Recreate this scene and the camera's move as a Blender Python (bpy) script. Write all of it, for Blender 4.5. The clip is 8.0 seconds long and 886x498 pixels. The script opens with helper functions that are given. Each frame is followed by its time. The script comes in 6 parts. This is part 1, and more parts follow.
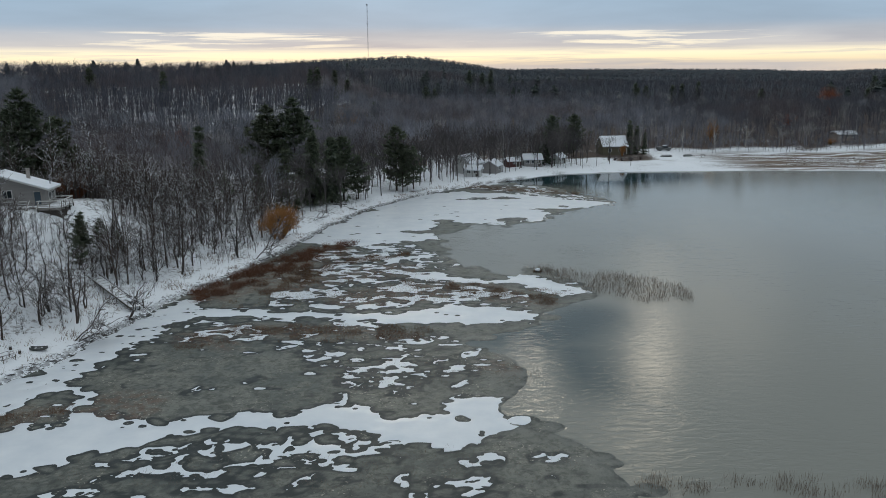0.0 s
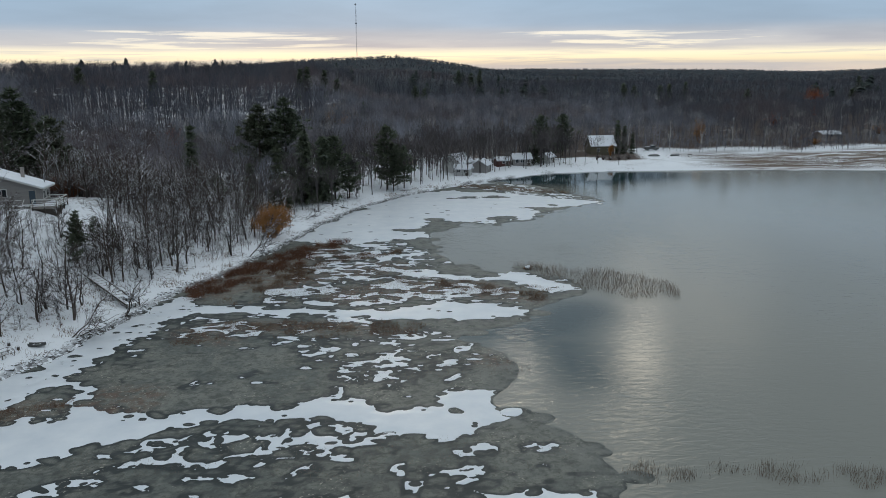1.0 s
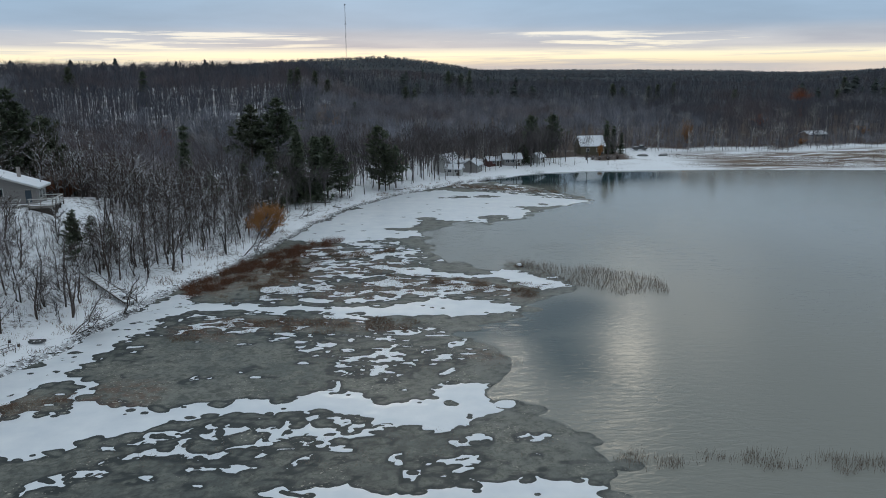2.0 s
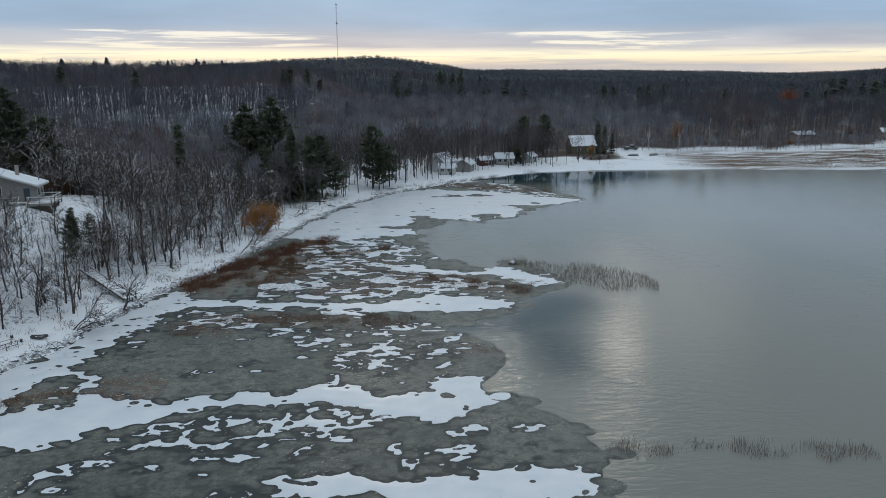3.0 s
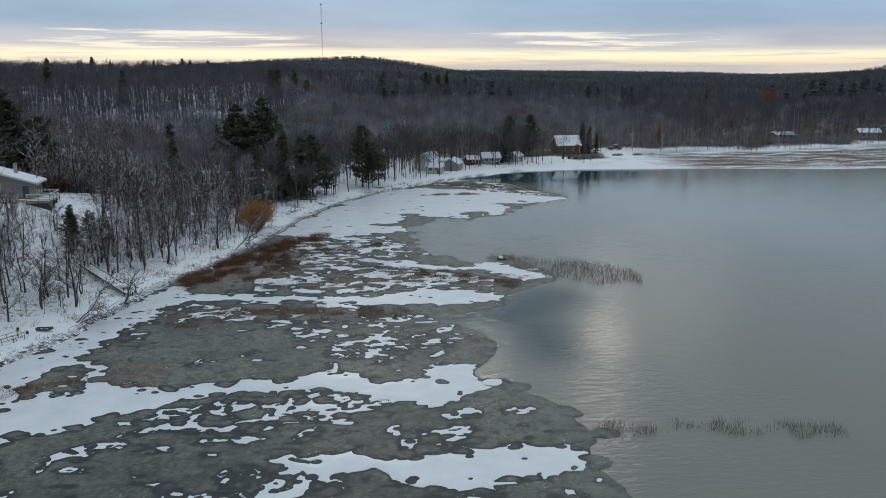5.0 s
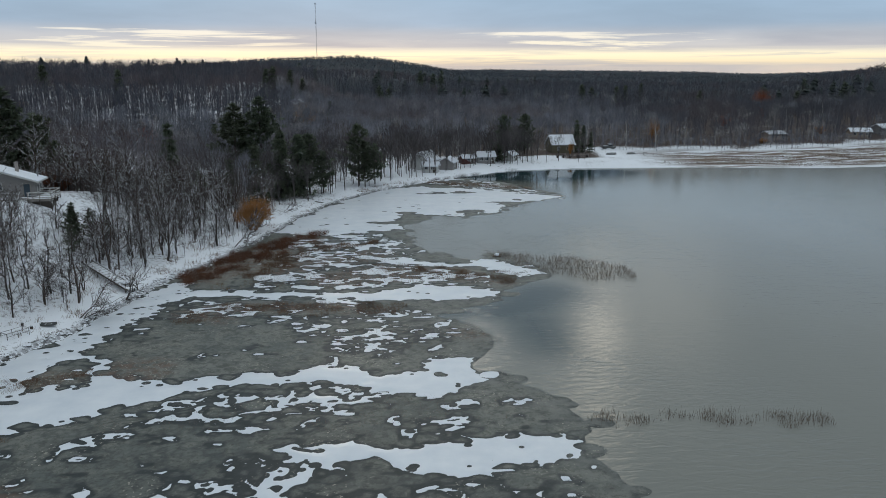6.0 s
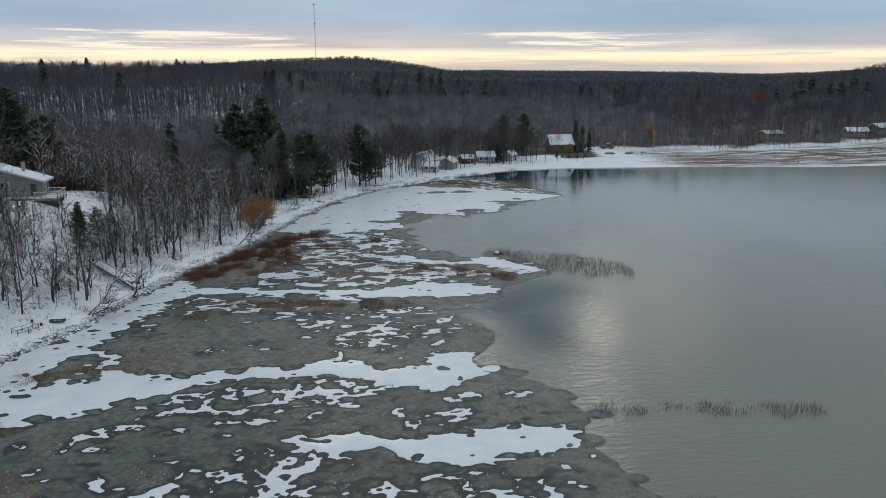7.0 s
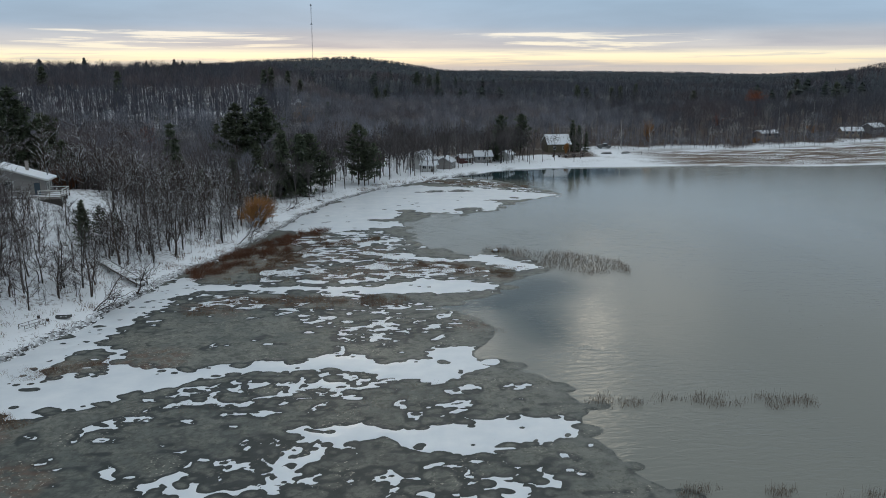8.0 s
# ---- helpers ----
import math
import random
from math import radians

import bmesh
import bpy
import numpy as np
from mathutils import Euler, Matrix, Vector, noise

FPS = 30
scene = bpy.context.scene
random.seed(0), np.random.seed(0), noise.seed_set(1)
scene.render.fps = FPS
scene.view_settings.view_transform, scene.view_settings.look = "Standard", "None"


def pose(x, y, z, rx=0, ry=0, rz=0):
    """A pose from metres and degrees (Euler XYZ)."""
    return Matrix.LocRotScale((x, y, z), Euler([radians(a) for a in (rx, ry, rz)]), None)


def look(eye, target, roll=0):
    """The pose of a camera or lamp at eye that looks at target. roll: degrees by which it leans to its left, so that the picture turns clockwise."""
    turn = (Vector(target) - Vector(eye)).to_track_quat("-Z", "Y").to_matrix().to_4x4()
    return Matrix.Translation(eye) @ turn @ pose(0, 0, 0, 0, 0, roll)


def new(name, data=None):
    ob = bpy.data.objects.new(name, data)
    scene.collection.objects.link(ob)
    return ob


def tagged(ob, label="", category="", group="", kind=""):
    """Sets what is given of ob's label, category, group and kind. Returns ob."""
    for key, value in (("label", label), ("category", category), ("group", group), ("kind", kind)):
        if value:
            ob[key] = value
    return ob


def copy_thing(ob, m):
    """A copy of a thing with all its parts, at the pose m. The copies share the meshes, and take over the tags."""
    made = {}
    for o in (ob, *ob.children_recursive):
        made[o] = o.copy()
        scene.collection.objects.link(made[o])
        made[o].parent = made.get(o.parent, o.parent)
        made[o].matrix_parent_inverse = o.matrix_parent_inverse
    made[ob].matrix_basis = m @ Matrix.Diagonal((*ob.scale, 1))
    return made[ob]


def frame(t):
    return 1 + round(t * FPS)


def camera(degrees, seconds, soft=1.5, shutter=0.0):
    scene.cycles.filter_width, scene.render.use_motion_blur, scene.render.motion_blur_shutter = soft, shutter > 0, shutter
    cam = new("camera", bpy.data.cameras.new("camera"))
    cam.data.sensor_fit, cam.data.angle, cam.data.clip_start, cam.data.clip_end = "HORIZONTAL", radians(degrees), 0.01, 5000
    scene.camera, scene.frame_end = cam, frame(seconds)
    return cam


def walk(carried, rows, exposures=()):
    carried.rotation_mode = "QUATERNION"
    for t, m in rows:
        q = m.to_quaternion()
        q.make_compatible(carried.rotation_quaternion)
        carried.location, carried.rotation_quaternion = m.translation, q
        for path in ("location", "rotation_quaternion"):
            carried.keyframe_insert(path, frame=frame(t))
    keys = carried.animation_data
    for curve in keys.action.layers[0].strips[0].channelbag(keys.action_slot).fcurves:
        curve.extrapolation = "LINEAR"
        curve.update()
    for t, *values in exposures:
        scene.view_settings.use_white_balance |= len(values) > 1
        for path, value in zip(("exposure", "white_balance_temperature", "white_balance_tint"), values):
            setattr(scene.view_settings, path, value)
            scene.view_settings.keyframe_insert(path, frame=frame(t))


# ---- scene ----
cam = camera(59.6, 8.0, soft=0.9)
PATH = [
    (0, (1.022, 0.618, 29.552), (0.998, 2.567, 29.106), -0.5),
    (0.5, (0.824, -0.296, 29.598), (0.815, 1.654, 29.152), -0.5),
    (1, (0.608, -1.169, 29.657), (0.613, 0.78, 29.21), -0.4),
    (1.5, (0.367, -2.08, 29.691), (0.386, -0.131, 29.245), -0.4),
    (3, (-0.479, -4.88, 29.813), (-0.424, -2.931, 29.366), -0.2),
    (3.5, (-0.75, -5.743, 29.842), (-0.684, -3.795, 29.394), -0.2),
    (4, (-1.037, -6.66, 29.874), (-0.961, -4.712, 29.426), -0.2),
    (4.5, (-1.305, -7.588, 29.918), (-1.22, -5.64, 29.472), -0.1),
    (6, (-2.034, -10.296, 29.924), (-1.925, -8.35, 29.477), 0.0),
    (6.5, (-2.248, -11.203, 29.903), (-2.137, -9.257, 29.457), -0.0),
    (7, (-2.487, -12.076, 29.927), (-2.375, -10.129, 29.481), -0.1),
    (7.5, (-2.753, -12.934, 29.913), (-2.638, -10.988, 29.468), -0.1),
    (8, (-2.953, -13.782, 29.869), (-2.833, -11.836, 29.424), -0.1),
]
walk(cam, [(t, look(eye, target, roll)) for t, eye, target, roll in PATH],
     exposures=[(0, 0.03, 6500, 10), (1.5, 0.03, 6300, 10), (3, 0.03, 6160, 10), (4.2, 0.03, 6160, 10), (6, 0.03, 6340, 10), (8, 0.03, 6400, 10)])

# ---- world, sun ----
SUN_AZ, SUN_EL = -6.0, 4.0      # degrees to the right of +y, and up
world = bpy.data.worlds.new("overcast_evening")
scene.world = world
world.use_nodes = True
wn, wl = world.node_tree.nodes, world.node_tree.links
wn.clear()


def wnode(kind, **props):
    n = wn.new(kind)
    for k, v in props.items():
        n.inputs[k].default_value = v
    return n


def wmath(op, a, b=None, c=None, clamp=False):
    n = wn.new("ShaderNodeMath")
    n.operation, n.use_clamp = op, clamp
    for k, v in enumerate((a, b, c)):
        if v is None:
            continue
        if hasattr(v, "links"):
            wl.new(v, n.inputs[k])
        else:
            n.inputs[k].default_value = v
    return n.outputs[0]


def wmix(fac, a, b):
    n = wn.new("ShaderNodeMix")
    n.data_type = "RGBA"
    for sock, v in ((n.inputs[0], fac), (n.inputs[6], a), (n.inputs[7], b)):
        if hasattr(v, "links"):
            wl.new(v, sock)
        else:
            sock.default_value = v if isinstance(v, float) else (*v, 1.0)
    return n.outputs[2]


def wramp(fac, stops, mode="EASE"):
    n = wn.new("ShaderNodeValToRGB")
    n.color_ramp.interpolation = mode
    el = n.color_ramp.elements
    el[0].position, el[0].color = stops[0][0], (*stops[0][1], 1)
    el[1].position, el[1].color = stops[-1][0], (*stops[-1][1], 1)
    for p, c in stops[1:-1]:
        el.new(p).color = (*c, 1)
    wl.new(fac, n.inputs[0])
    return n.outputs[0]


coord = wn.new("ShaderNodeTexCoord")
sep = wn.new("ShaderNodeSeparateXYZ")
wl.new(coord.outputs["Generated"], sep.inputs[0])
dx, dy, dz = sep.outputs
sky = wn.new("ShaderNodeTexSky")
sky.sky_type, sky.sun_disc = "NISHITA", False
sky.sun_elevation, sky.sun_rotation = radians(SUN_EL), radians(SUN_AZ)
dim = wn.new("ShaderNodeVectorMath")
dim.operation = "SCALE"
dim.inputs["Scale"].default_value = 0.05
wl.new(sky.outputs[0], dim.inputs[0])
azimuth = wmath("ARCTAN2", dx, dy)
# long cloud streaks lie flat along the horizon
streak_at = wn.new("ShaderNodeCombineXYZ")
wl.new(wmath("MULTIPLY", azimuth, 5.0), streak_at.inputs[0])
wl.new(wmath("MULTIPLY", dz, 125.0), streak_at.inputs[1])
streak = wnode("ShaderNodeTexNoise", Scale=1.0, Detail=7.0, Roughness=0.6, Distortion=0.4)
wl.new(streak_at.outputs[0], streak.inputs["Vector"])
broad_at = wn.new("ShaderNodeCombineXYZ")
wl.new(wmath("MULTIPLY", azimuth, 3.0), broad_at.inputs[0])
wl.new(wmath("MULTIPLY", dz, 22.0), broad_at.inputs[1])
broad = wnode("ShaderNodeTexNoise", Scale=1.0, Detail=6.0, Roughness=0.55, Distortion=0.3)
wl.new(broad_at.outputs[0], broad.inputs["Vector"])
# grey-blue cover, lighter overhead; unseen band at 0.10-0.16 raised to brighten far water
cover = wramp(dz, [(0.0, (0.50, 0.50, 0.53)), (0.03, (0.50, 0.50, 0.54)), (0.045, (0.47, 0.51, 0.57)), (0.056, (0.37, 0.48, 0.60)), (0.10, (0.36, 0.51, 0.66)),
                   (0.16, (0.47, 0.59, 0.71)), (0.25, (0.39, 0.46, 0.52)), (0.55, (0.53, 0.60, 0.635)), (1.0, (0.682, 0.755, 0.785))], "LINEAR")
shade = wmath("MULTIPLY_ADD", broad.outputs[0], 0.55, 0.72)
tint = wn.new("ShaderNodeVectorMath")
tint.operation = "SCALE"
wl.new(cover, tint.inputs[0])
wl.new(shade, tint.inputs["Scale"])
# the clear strip under the cloud deck, warm with the low light
gap = wramp(wmath("ADD", wmath("MULTIPLY_ADD", azimuth, 0.004, dz), wmath("MULTIPLY", wmath("SUBTRACT", streak.outputs[0], 0.5), 0.015)),
            [(0.0, (0.3,) * 3), (0.009, (0.3,) * 3), (0.0135, (1,) * 3), (0.0255, (1,) * 3), (0.0295, (0.05,) * 3), (0.05, (0,) * 3)], "LINEAR")
# torn wisps over the strip, in two groups
groups = 0.78
for az0, wide in ((-17.0, 10.0), (13.0, 8.0)):
    a = wmath("POWER", wmath("DIVIDE", wmath("SUBTRACT", azimuth, radians(az0)), radians(wide)), 2.0)
    groups = wmath("MULTIPLY_ADD", wmath("EXPONENT", wmath("MULTIPLY", a, -1.0)), 0.34, groups)
wisp = wramp(wmath("MULTIPLY", wmath("MULTIPLY", streak.outputs[0], groups), wramp(dz, [(0.02, (0.6,) * 3), (0.034, (1.1,) * 3), (0.046, (1.08,) * 3), (0.058, (0.0,) * 3)])),
             [(0.50, (0,) * 3), (0.66, (0.9,) * 3)])
torn = wramp(streak.outputs[0], [(0.36, (0.55,) * 3), (0.52, (1.0,) * 3)])
haze = wmath("MULTIPLY", wramp(dz, [(0.0, (0.6,) * 3), (0.03, (0.25,) * 3), (0.06, (0,) * 3)]), wramp(broad.outputs[0], [(0.35, (0.1,) * 3), (0.65, (1.0,) * 3)]))
glow = wmath("MAXIMUM", wmath("MAXIMUM", wmath("MULTIPLY", gap, torn), wisp), haze)
warm = wramp(dz, [(0.0, (0.92, 0.72, 0.52)), (0.011, (1.0, 0.82, 0.54)), (0.018, (1.12, 0.98, 0.66)), (0.03, (1.06, 0.96, 0.74)), (0.06, (0.95, 0.92, 0.85))], "LINEAR")
sunlit = wmath("MULTIPLY_ADD", wmath("COSINE", azimuth), 0.35, 0.65)
clouds = wmix(wmath("MULTIPLY", glow, sunlit), tint.outputs[0], warm)
# bright cloud gaps added out of view, placed to make glints on the water
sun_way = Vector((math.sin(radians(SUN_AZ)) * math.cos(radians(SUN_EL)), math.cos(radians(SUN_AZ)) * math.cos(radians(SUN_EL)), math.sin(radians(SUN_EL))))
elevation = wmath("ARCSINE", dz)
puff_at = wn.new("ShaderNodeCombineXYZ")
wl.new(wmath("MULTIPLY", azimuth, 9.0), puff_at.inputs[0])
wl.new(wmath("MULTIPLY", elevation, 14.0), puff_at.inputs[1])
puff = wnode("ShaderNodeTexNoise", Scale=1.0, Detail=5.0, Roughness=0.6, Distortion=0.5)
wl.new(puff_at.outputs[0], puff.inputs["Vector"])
glint_lobes = None
# azimuth, elevation, width, height and power of each added bright lobe
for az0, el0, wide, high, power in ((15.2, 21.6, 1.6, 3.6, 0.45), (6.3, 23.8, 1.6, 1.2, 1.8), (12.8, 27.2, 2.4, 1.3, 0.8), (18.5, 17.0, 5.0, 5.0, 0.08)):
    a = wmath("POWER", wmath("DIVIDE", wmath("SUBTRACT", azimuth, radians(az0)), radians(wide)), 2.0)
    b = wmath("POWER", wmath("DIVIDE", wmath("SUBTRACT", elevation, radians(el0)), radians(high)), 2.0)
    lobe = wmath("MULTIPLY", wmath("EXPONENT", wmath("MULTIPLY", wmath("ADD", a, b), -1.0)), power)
    glint_lobes = lobe if glint_lobes is None else wmath("ADD", glint_lobes, lobe)
thin = wmath("MULTIPLY", glint_lobes, wmath("MULTIPLY_ADD", puff.outputs[0], 2.0, -0.3, clamp=True))
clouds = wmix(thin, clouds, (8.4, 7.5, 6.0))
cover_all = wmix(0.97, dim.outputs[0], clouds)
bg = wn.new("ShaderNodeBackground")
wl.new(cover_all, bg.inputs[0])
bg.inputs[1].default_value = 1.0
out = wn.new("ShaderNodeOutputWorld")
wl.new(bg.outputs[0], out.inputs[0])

sun = new("sun", bpy.data.lights.new("sun", "SUN"))
sun.data.energy, sun.data.angle, sun.data.color = 0.5, radians(12), (1.0, 0.88, 0.70)
sun.matrix_world = look(sun_way * 500, (0, 0, 0))


# ---- materials ----
class Nodes:
    """A small wrapper for writing node materials."""

    def __init__(self, name):
        self.m = bpy.data.materials.new(name)
        self.m.use_nodes = True
        self.n, self.l = self.m.node_tree.nodes, self.m.node_tree.links
        self.bsdf = self.n["Principled BSDF"]
        self.pos = self.n.new("ShaderNodeTexCoord").outputs["Object"]

    def put(self, sock, v):
        if hasattr(v, "links"):
            self.l.new(v, sock)
        elif isinstance(v, tuple):
            sock.default_value = (*v, 1.0) if len(v) == 3 else v
        else:
            sock.default_value = v

    def noise(self, scale, detail=5.0, rough=0.6, stretch=None, distort=0.0):
        n = self.n.new("ShaderNodeTexNoise")
        n.inputs["Scale"].default_value, n.inputs["Detail"].default_value = scale, detail
        n.inputs["Roughness"].default_value, n.inputs["Distortion"].default_value = rough, distort
        src = self.pos
        if stretch:
            mp = self.n.new("ShaderNodeMapping")
            mp.inputs["Scale"].default_value = stretch
            self.l.new(src, mp.inputs[0])
            src = mp.outputs[0]
        self.l.new(src, n.inputs["Vector"])
        return n.outputs[0]

    def span(self, v, a, b, lo=0.0, hi=1.0):
        n = self.n.new("ShaderNodeMapRange")
        for k, x in zip((0, 1, 2, 3, 4), (v, a, b, lo, hi)):
            self.put(n.inputs[k], x)
        return n.outputs[0]

    def math(self, op, a, b=0.0):
        n = self.n.new("ShaderNodeMath")
        n.operation = op
        self.put(n.inputs[0], a)
        self.put(n.inputs[1], b)
        return n.outputs[0]

    def mix(self, f, a, b):
        n = self.n.new("ShaderNodeMix")
        n.data_type = "RGBA"
        self.put(n.inputs[0], f)
        self.put(n.inputs[6], a)
        self.put(n.inputs[7], b)
        return n.outputs[2]

    def attr(self, name):
        n = self.n.new("ShaderNodeAttribute")
        n.attribute_name = name
        return n.outputs["Fac"]

    def random(self):
        return self.n.new("ShaderNodeObjectInfo").outputs["Random"]

    def up(self):
        g = self.n.new("ShaderNodeNewGeometry")
        s = self.n.new("ShaderNodeSeparateXYZ")
        self.l.new(g.outputs["Normal"], s.inputs[0])
        return s.outputs[2]

    def done(self, colour, rough=0.8, bump=None, strength=0.3, dist=0.05, **more):
        self.put(self.bsdf.inputs["Base Color"], colour)
        self.put(self.bsdf.inputs["Roughness"], rough)
        if bump is not None:
            b = self.n.new("ShaderNodeBump")
            b.inputs["Strength"].default_value, b.inputs["Distance"].default_value = strength, dist
            self.l.new(bump, b.inputs["Height"])
            self.l.new(b.outputs[0], self.bsdf.inputs["Normal"])
        for k, v in more.items():
            self.put(self.bsdf.inputs[k.replace("_", " ")], v)
        return self.m


SNOW = (0.82, 0.84, 0.88)


def plain(name, a, b, scale=3.0, rough=0.75, bump=0.25, dist=0.01, stretch=None, snowy=0.0, metal=0.0):
    k = Nodes(name)
    f = k.noise(scale, 6, 0.65, stretch)
    g = k.noise(scale * 0.17, 3, 0.5, stretch)
    c = k.mix(k.span(k.math("ADD", f, g), 0.7, 1.3), a, b)
    if snowy:
        lie = k.math("MULTIPLY", k.span(k.up(), 0.35, 0.75), k.span(k.noise(2.3, 3), 0.5 - 0.35 * snowy, 0.62 - 0.3 * snowy))
        c = k.mix(k.math("MULTIPLY", lie, snowy), c, SNOW)
    return k.done(c, rough, f, bump, dist, Metallic=metal)


def bark(name, a, b, snowy):
    k = Nodes(name)
    f = k.noise(9.0, 6, 0.7, (1, 1, 0.25))
    c = k.mix(k.span(f, 0.3, 0.7), a, b)
    c = k.mix(k.math("MULTIPLY", k.random(), 0.45), c, (0.11, 0.075, 0.06))
    lie = k.math("MULTIPLY", k.span(k.up(), 0.25, 0.6), k.span(k.noise(1.1, 4), 0.5 - 0.3 * snowy, 0.6 - 0.2 * snowy))
    c = k.mix(k.math("MULTIPLY", lie, 0.85), c, SNOW)
    return k.done(c, 0.9, f, 0.5, 0.02)


def woods(name, a, b, pale, snowy):
    """Far trees: each carries a tone of its own; some are pale-barked, and stands differ in colour."""
    k = Nodes(name)
    tone = k.attr("tone")
    c = k.mix(k.span(tone, 0.0, 0.86), a, b)
    c = k.mix(k.span(tone, 0.93, 0.97, 0.0, pale), c, (0.42, 0.40, 0.38))
    c = k.mix(k.span(k.noise(0.016, 4), 0.50, 0.64, 0.0, 0.4), c, (0.16, 0.098, 0.084))
    c = k.mix(k.span(k.noise(0.034, 3), 0.50, 0.66, 0.0, 0.4), c, (0.045, 0.042, 0.048))
    lie = k.math("MULTIPLY", k.span(k.up(), 0.3, 0.6), snowy)
    return k.done(k.mix(lie, c, SNOW), 0.95)


def needles(name, a, b, snowy):
    k = Nodes(name)
    f = k.noise(1.4, 5, 0.7)
    c = k.mix(k.span(f, 0.3, 0.7), a, b)
    c = k.mix(k.math("MULTIPLY", k.random(), 0.5), c, (0.055, 0.058, 0.030))
    lie = k.math("MULTIPLY", k.span(k.up(), 0.5, 0.8), k.span(k.noise(0.9, 4), 0.56, 0.66, 0.0, snowy))
    return k.done(k.mix(lie, c, SNOW), 0.85)


def ground_material():
    k = Nodes("snowy_ground")
    litter = k.math("ADD", k.math("MULTIPLY", k.noise(1.6, 8, 0.7), 0.75), k.math("MULTIPLY", k.noise(0.11, 5, 0.6), 0.45))
    wild = k.attr("wild")
    cut = k.math("ADD", litter, k.math("MULTIPLY", wild, 0.16))
    f = k.span(cut, 0.67, 0.80)
    brown = k.mix(k.span(k.noise(3.1, 4), 0.35, 0.65), (0.07, 0.050, 0.042), (0.14, 0.108, 0.090))
    # far ground painted dark blue: dense woods and their haze in one colour
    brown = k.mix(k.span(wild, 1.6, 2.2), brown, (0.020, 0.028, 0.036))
    marsh = k.attr("marsh")
    brown = k.mix(marsh, brown, (0.19, 0.145, 0.115))
    stripe = k.noise(0.15, 6, 0.68, (0.28, 2.2, 1.0), 0.8)
    g = k.math("MULTIPLY", marsh, k.span(stripe, 0.42, 0.53))
    c = k.mix(k.math("MAXIMUM", f, g), SNOW, brown)
    # dark waterline: wet soil, and the bank step's shade painted into the colour
    steep = k.math("MULTIPLY", k.span(k.noise(2.2, 5, 0.7), 0.36, 0.50), k.attr("edge"))
    c = k.mix(steep, c, (0.045, 0.038, 0.032))
    return k.done(c, 0.85, k.noise(1.3, 7, 0.65), 0.5, 0.25, Specular_IOR_Level=0.1)


def water_material():
    k = Nodes("lake_water")
    tone = k.noise(0.02, 4, 0.5, (1, 0.5, 1))
    # mask for clear inlet water and for dark reflections painted into the colour
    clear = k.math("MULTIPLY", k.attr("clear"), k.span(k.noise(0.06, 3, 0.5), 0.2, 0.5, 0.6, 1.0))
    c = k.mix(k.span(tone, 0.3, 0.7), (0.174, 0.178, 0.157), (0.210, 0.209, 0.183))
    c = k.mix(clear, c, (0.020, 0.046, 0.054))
    small = k.noise(1.0, 4, 0.55, (0.55, 1.6, 1), 0.9)
    wind = k.span(k.noise(0.03, 3, 0.5, (1.2, 0.6, 1)), 0.40, 0.60, 0.35, 1.0)
    still = k.math("MULTIPLY", wind, k.attr("ripple"))
    return k.done(c, k.span(k.attr("skim"), 0.0, 1.0, 0.04, 0.20), k.math("MULTIPLY", small, still), 0.9, 0.085, IOR=1.33)


def ice_material():
    k = Nodes("wet_grey_ice")
    big = k.noise(0.10, 4, 0.55)
    mid = k.noise(0.55, 6, 0.65)
    fine = k.noise(2.6, 7, 0.75)
    c = k.mix(k.span(big, 0.40, 0.60), (0.100, 0.112, 0.102), (0.175, 0.178, 0.155))
    c = k.mix(k.span(mid, 0.47, 0.62, 0.0, 0.7), c, (0.215, 0.215, 0.185))
    c = k.mix(k.span(k.noise(1.0, 5, 0.65, None, 0.6), 0.50, 0.60, 0.0, 0.62), c, (0.052, 0.058, 0.050))
    c = k.mix(k.span(fine, 0.50, 0.64, 0.0, 0.7), c, (0.045, 0.041, 0.032))
    c = k.mix(k.math("MULTIPLY", k.attr("wet"), 0.97), c, (0.018, 0.024, 0.025))
    c = k.mix(k.math("MULTIPLY", k.attr("weed"), k.span(k.noise(0.9, 6, 0.7), 0.42, 0.62, 0.0, 0.8)), c, (0.115, 0.062, 0.040))
    c = k.mix(k.math("MULTIPLY", k.attr("thin"), k.span(mid, 0.4, 0.58, 0.75, 0.15)), c, (0.165, 0.170, 0.155))
    speck = k.math("MULTIPLY", k.span(k.noise(3.4, 2, 0.5), 0.63, 0.67), k.span(k.math("ADD", k.noise(0.2, 3), k.math("MULTIPLY", k.attr("weed"), 0.25)), 0.52, 0.62))
    c = k.mix(speck, c, (0.34, 0.32, 0.27))
    return k.done(c, k.span(mid, 0.3, 0.7, 0.4, 0.65), fine, 0.3, 0.03, Specular_IOR_Level=0.3)


def snow_material():
    k = Nodes("snow_on_ice")
    f = k.noise(0.35, 6, 0.6)
    c = k.mix(k.span(f, 0.3, 0.7), (0.62, 0.66, 0.715), (0.74, 0.765, 0.80))
    return k.done(c, 0.36, k.noise(2.5, 6, 0.6), 0.10, 0.02, Specular_IOR_Level=0.75)


M_GROUND, M_WATER, M_ICE, M_SNOW = ground_material(), water_material(), ice_material(), snow_material()
M_BARK = bark("grey_bark", (0.024, 0.020, 0.018), (0.060, 0.051, 0.046), 0.7)
M_TWIG = bark("twig_bark", (0.030, 0.022, 0.019), (0.062, 0.044, 0.038), 0.28)
# paler and bluer than bark: distance haze is put into this colour
M_WOODS = woods("woods_hazy_bark", (0.082, 0.084, 0.102), (0.250, 0.258, 0.300), 0.7, 0.08)
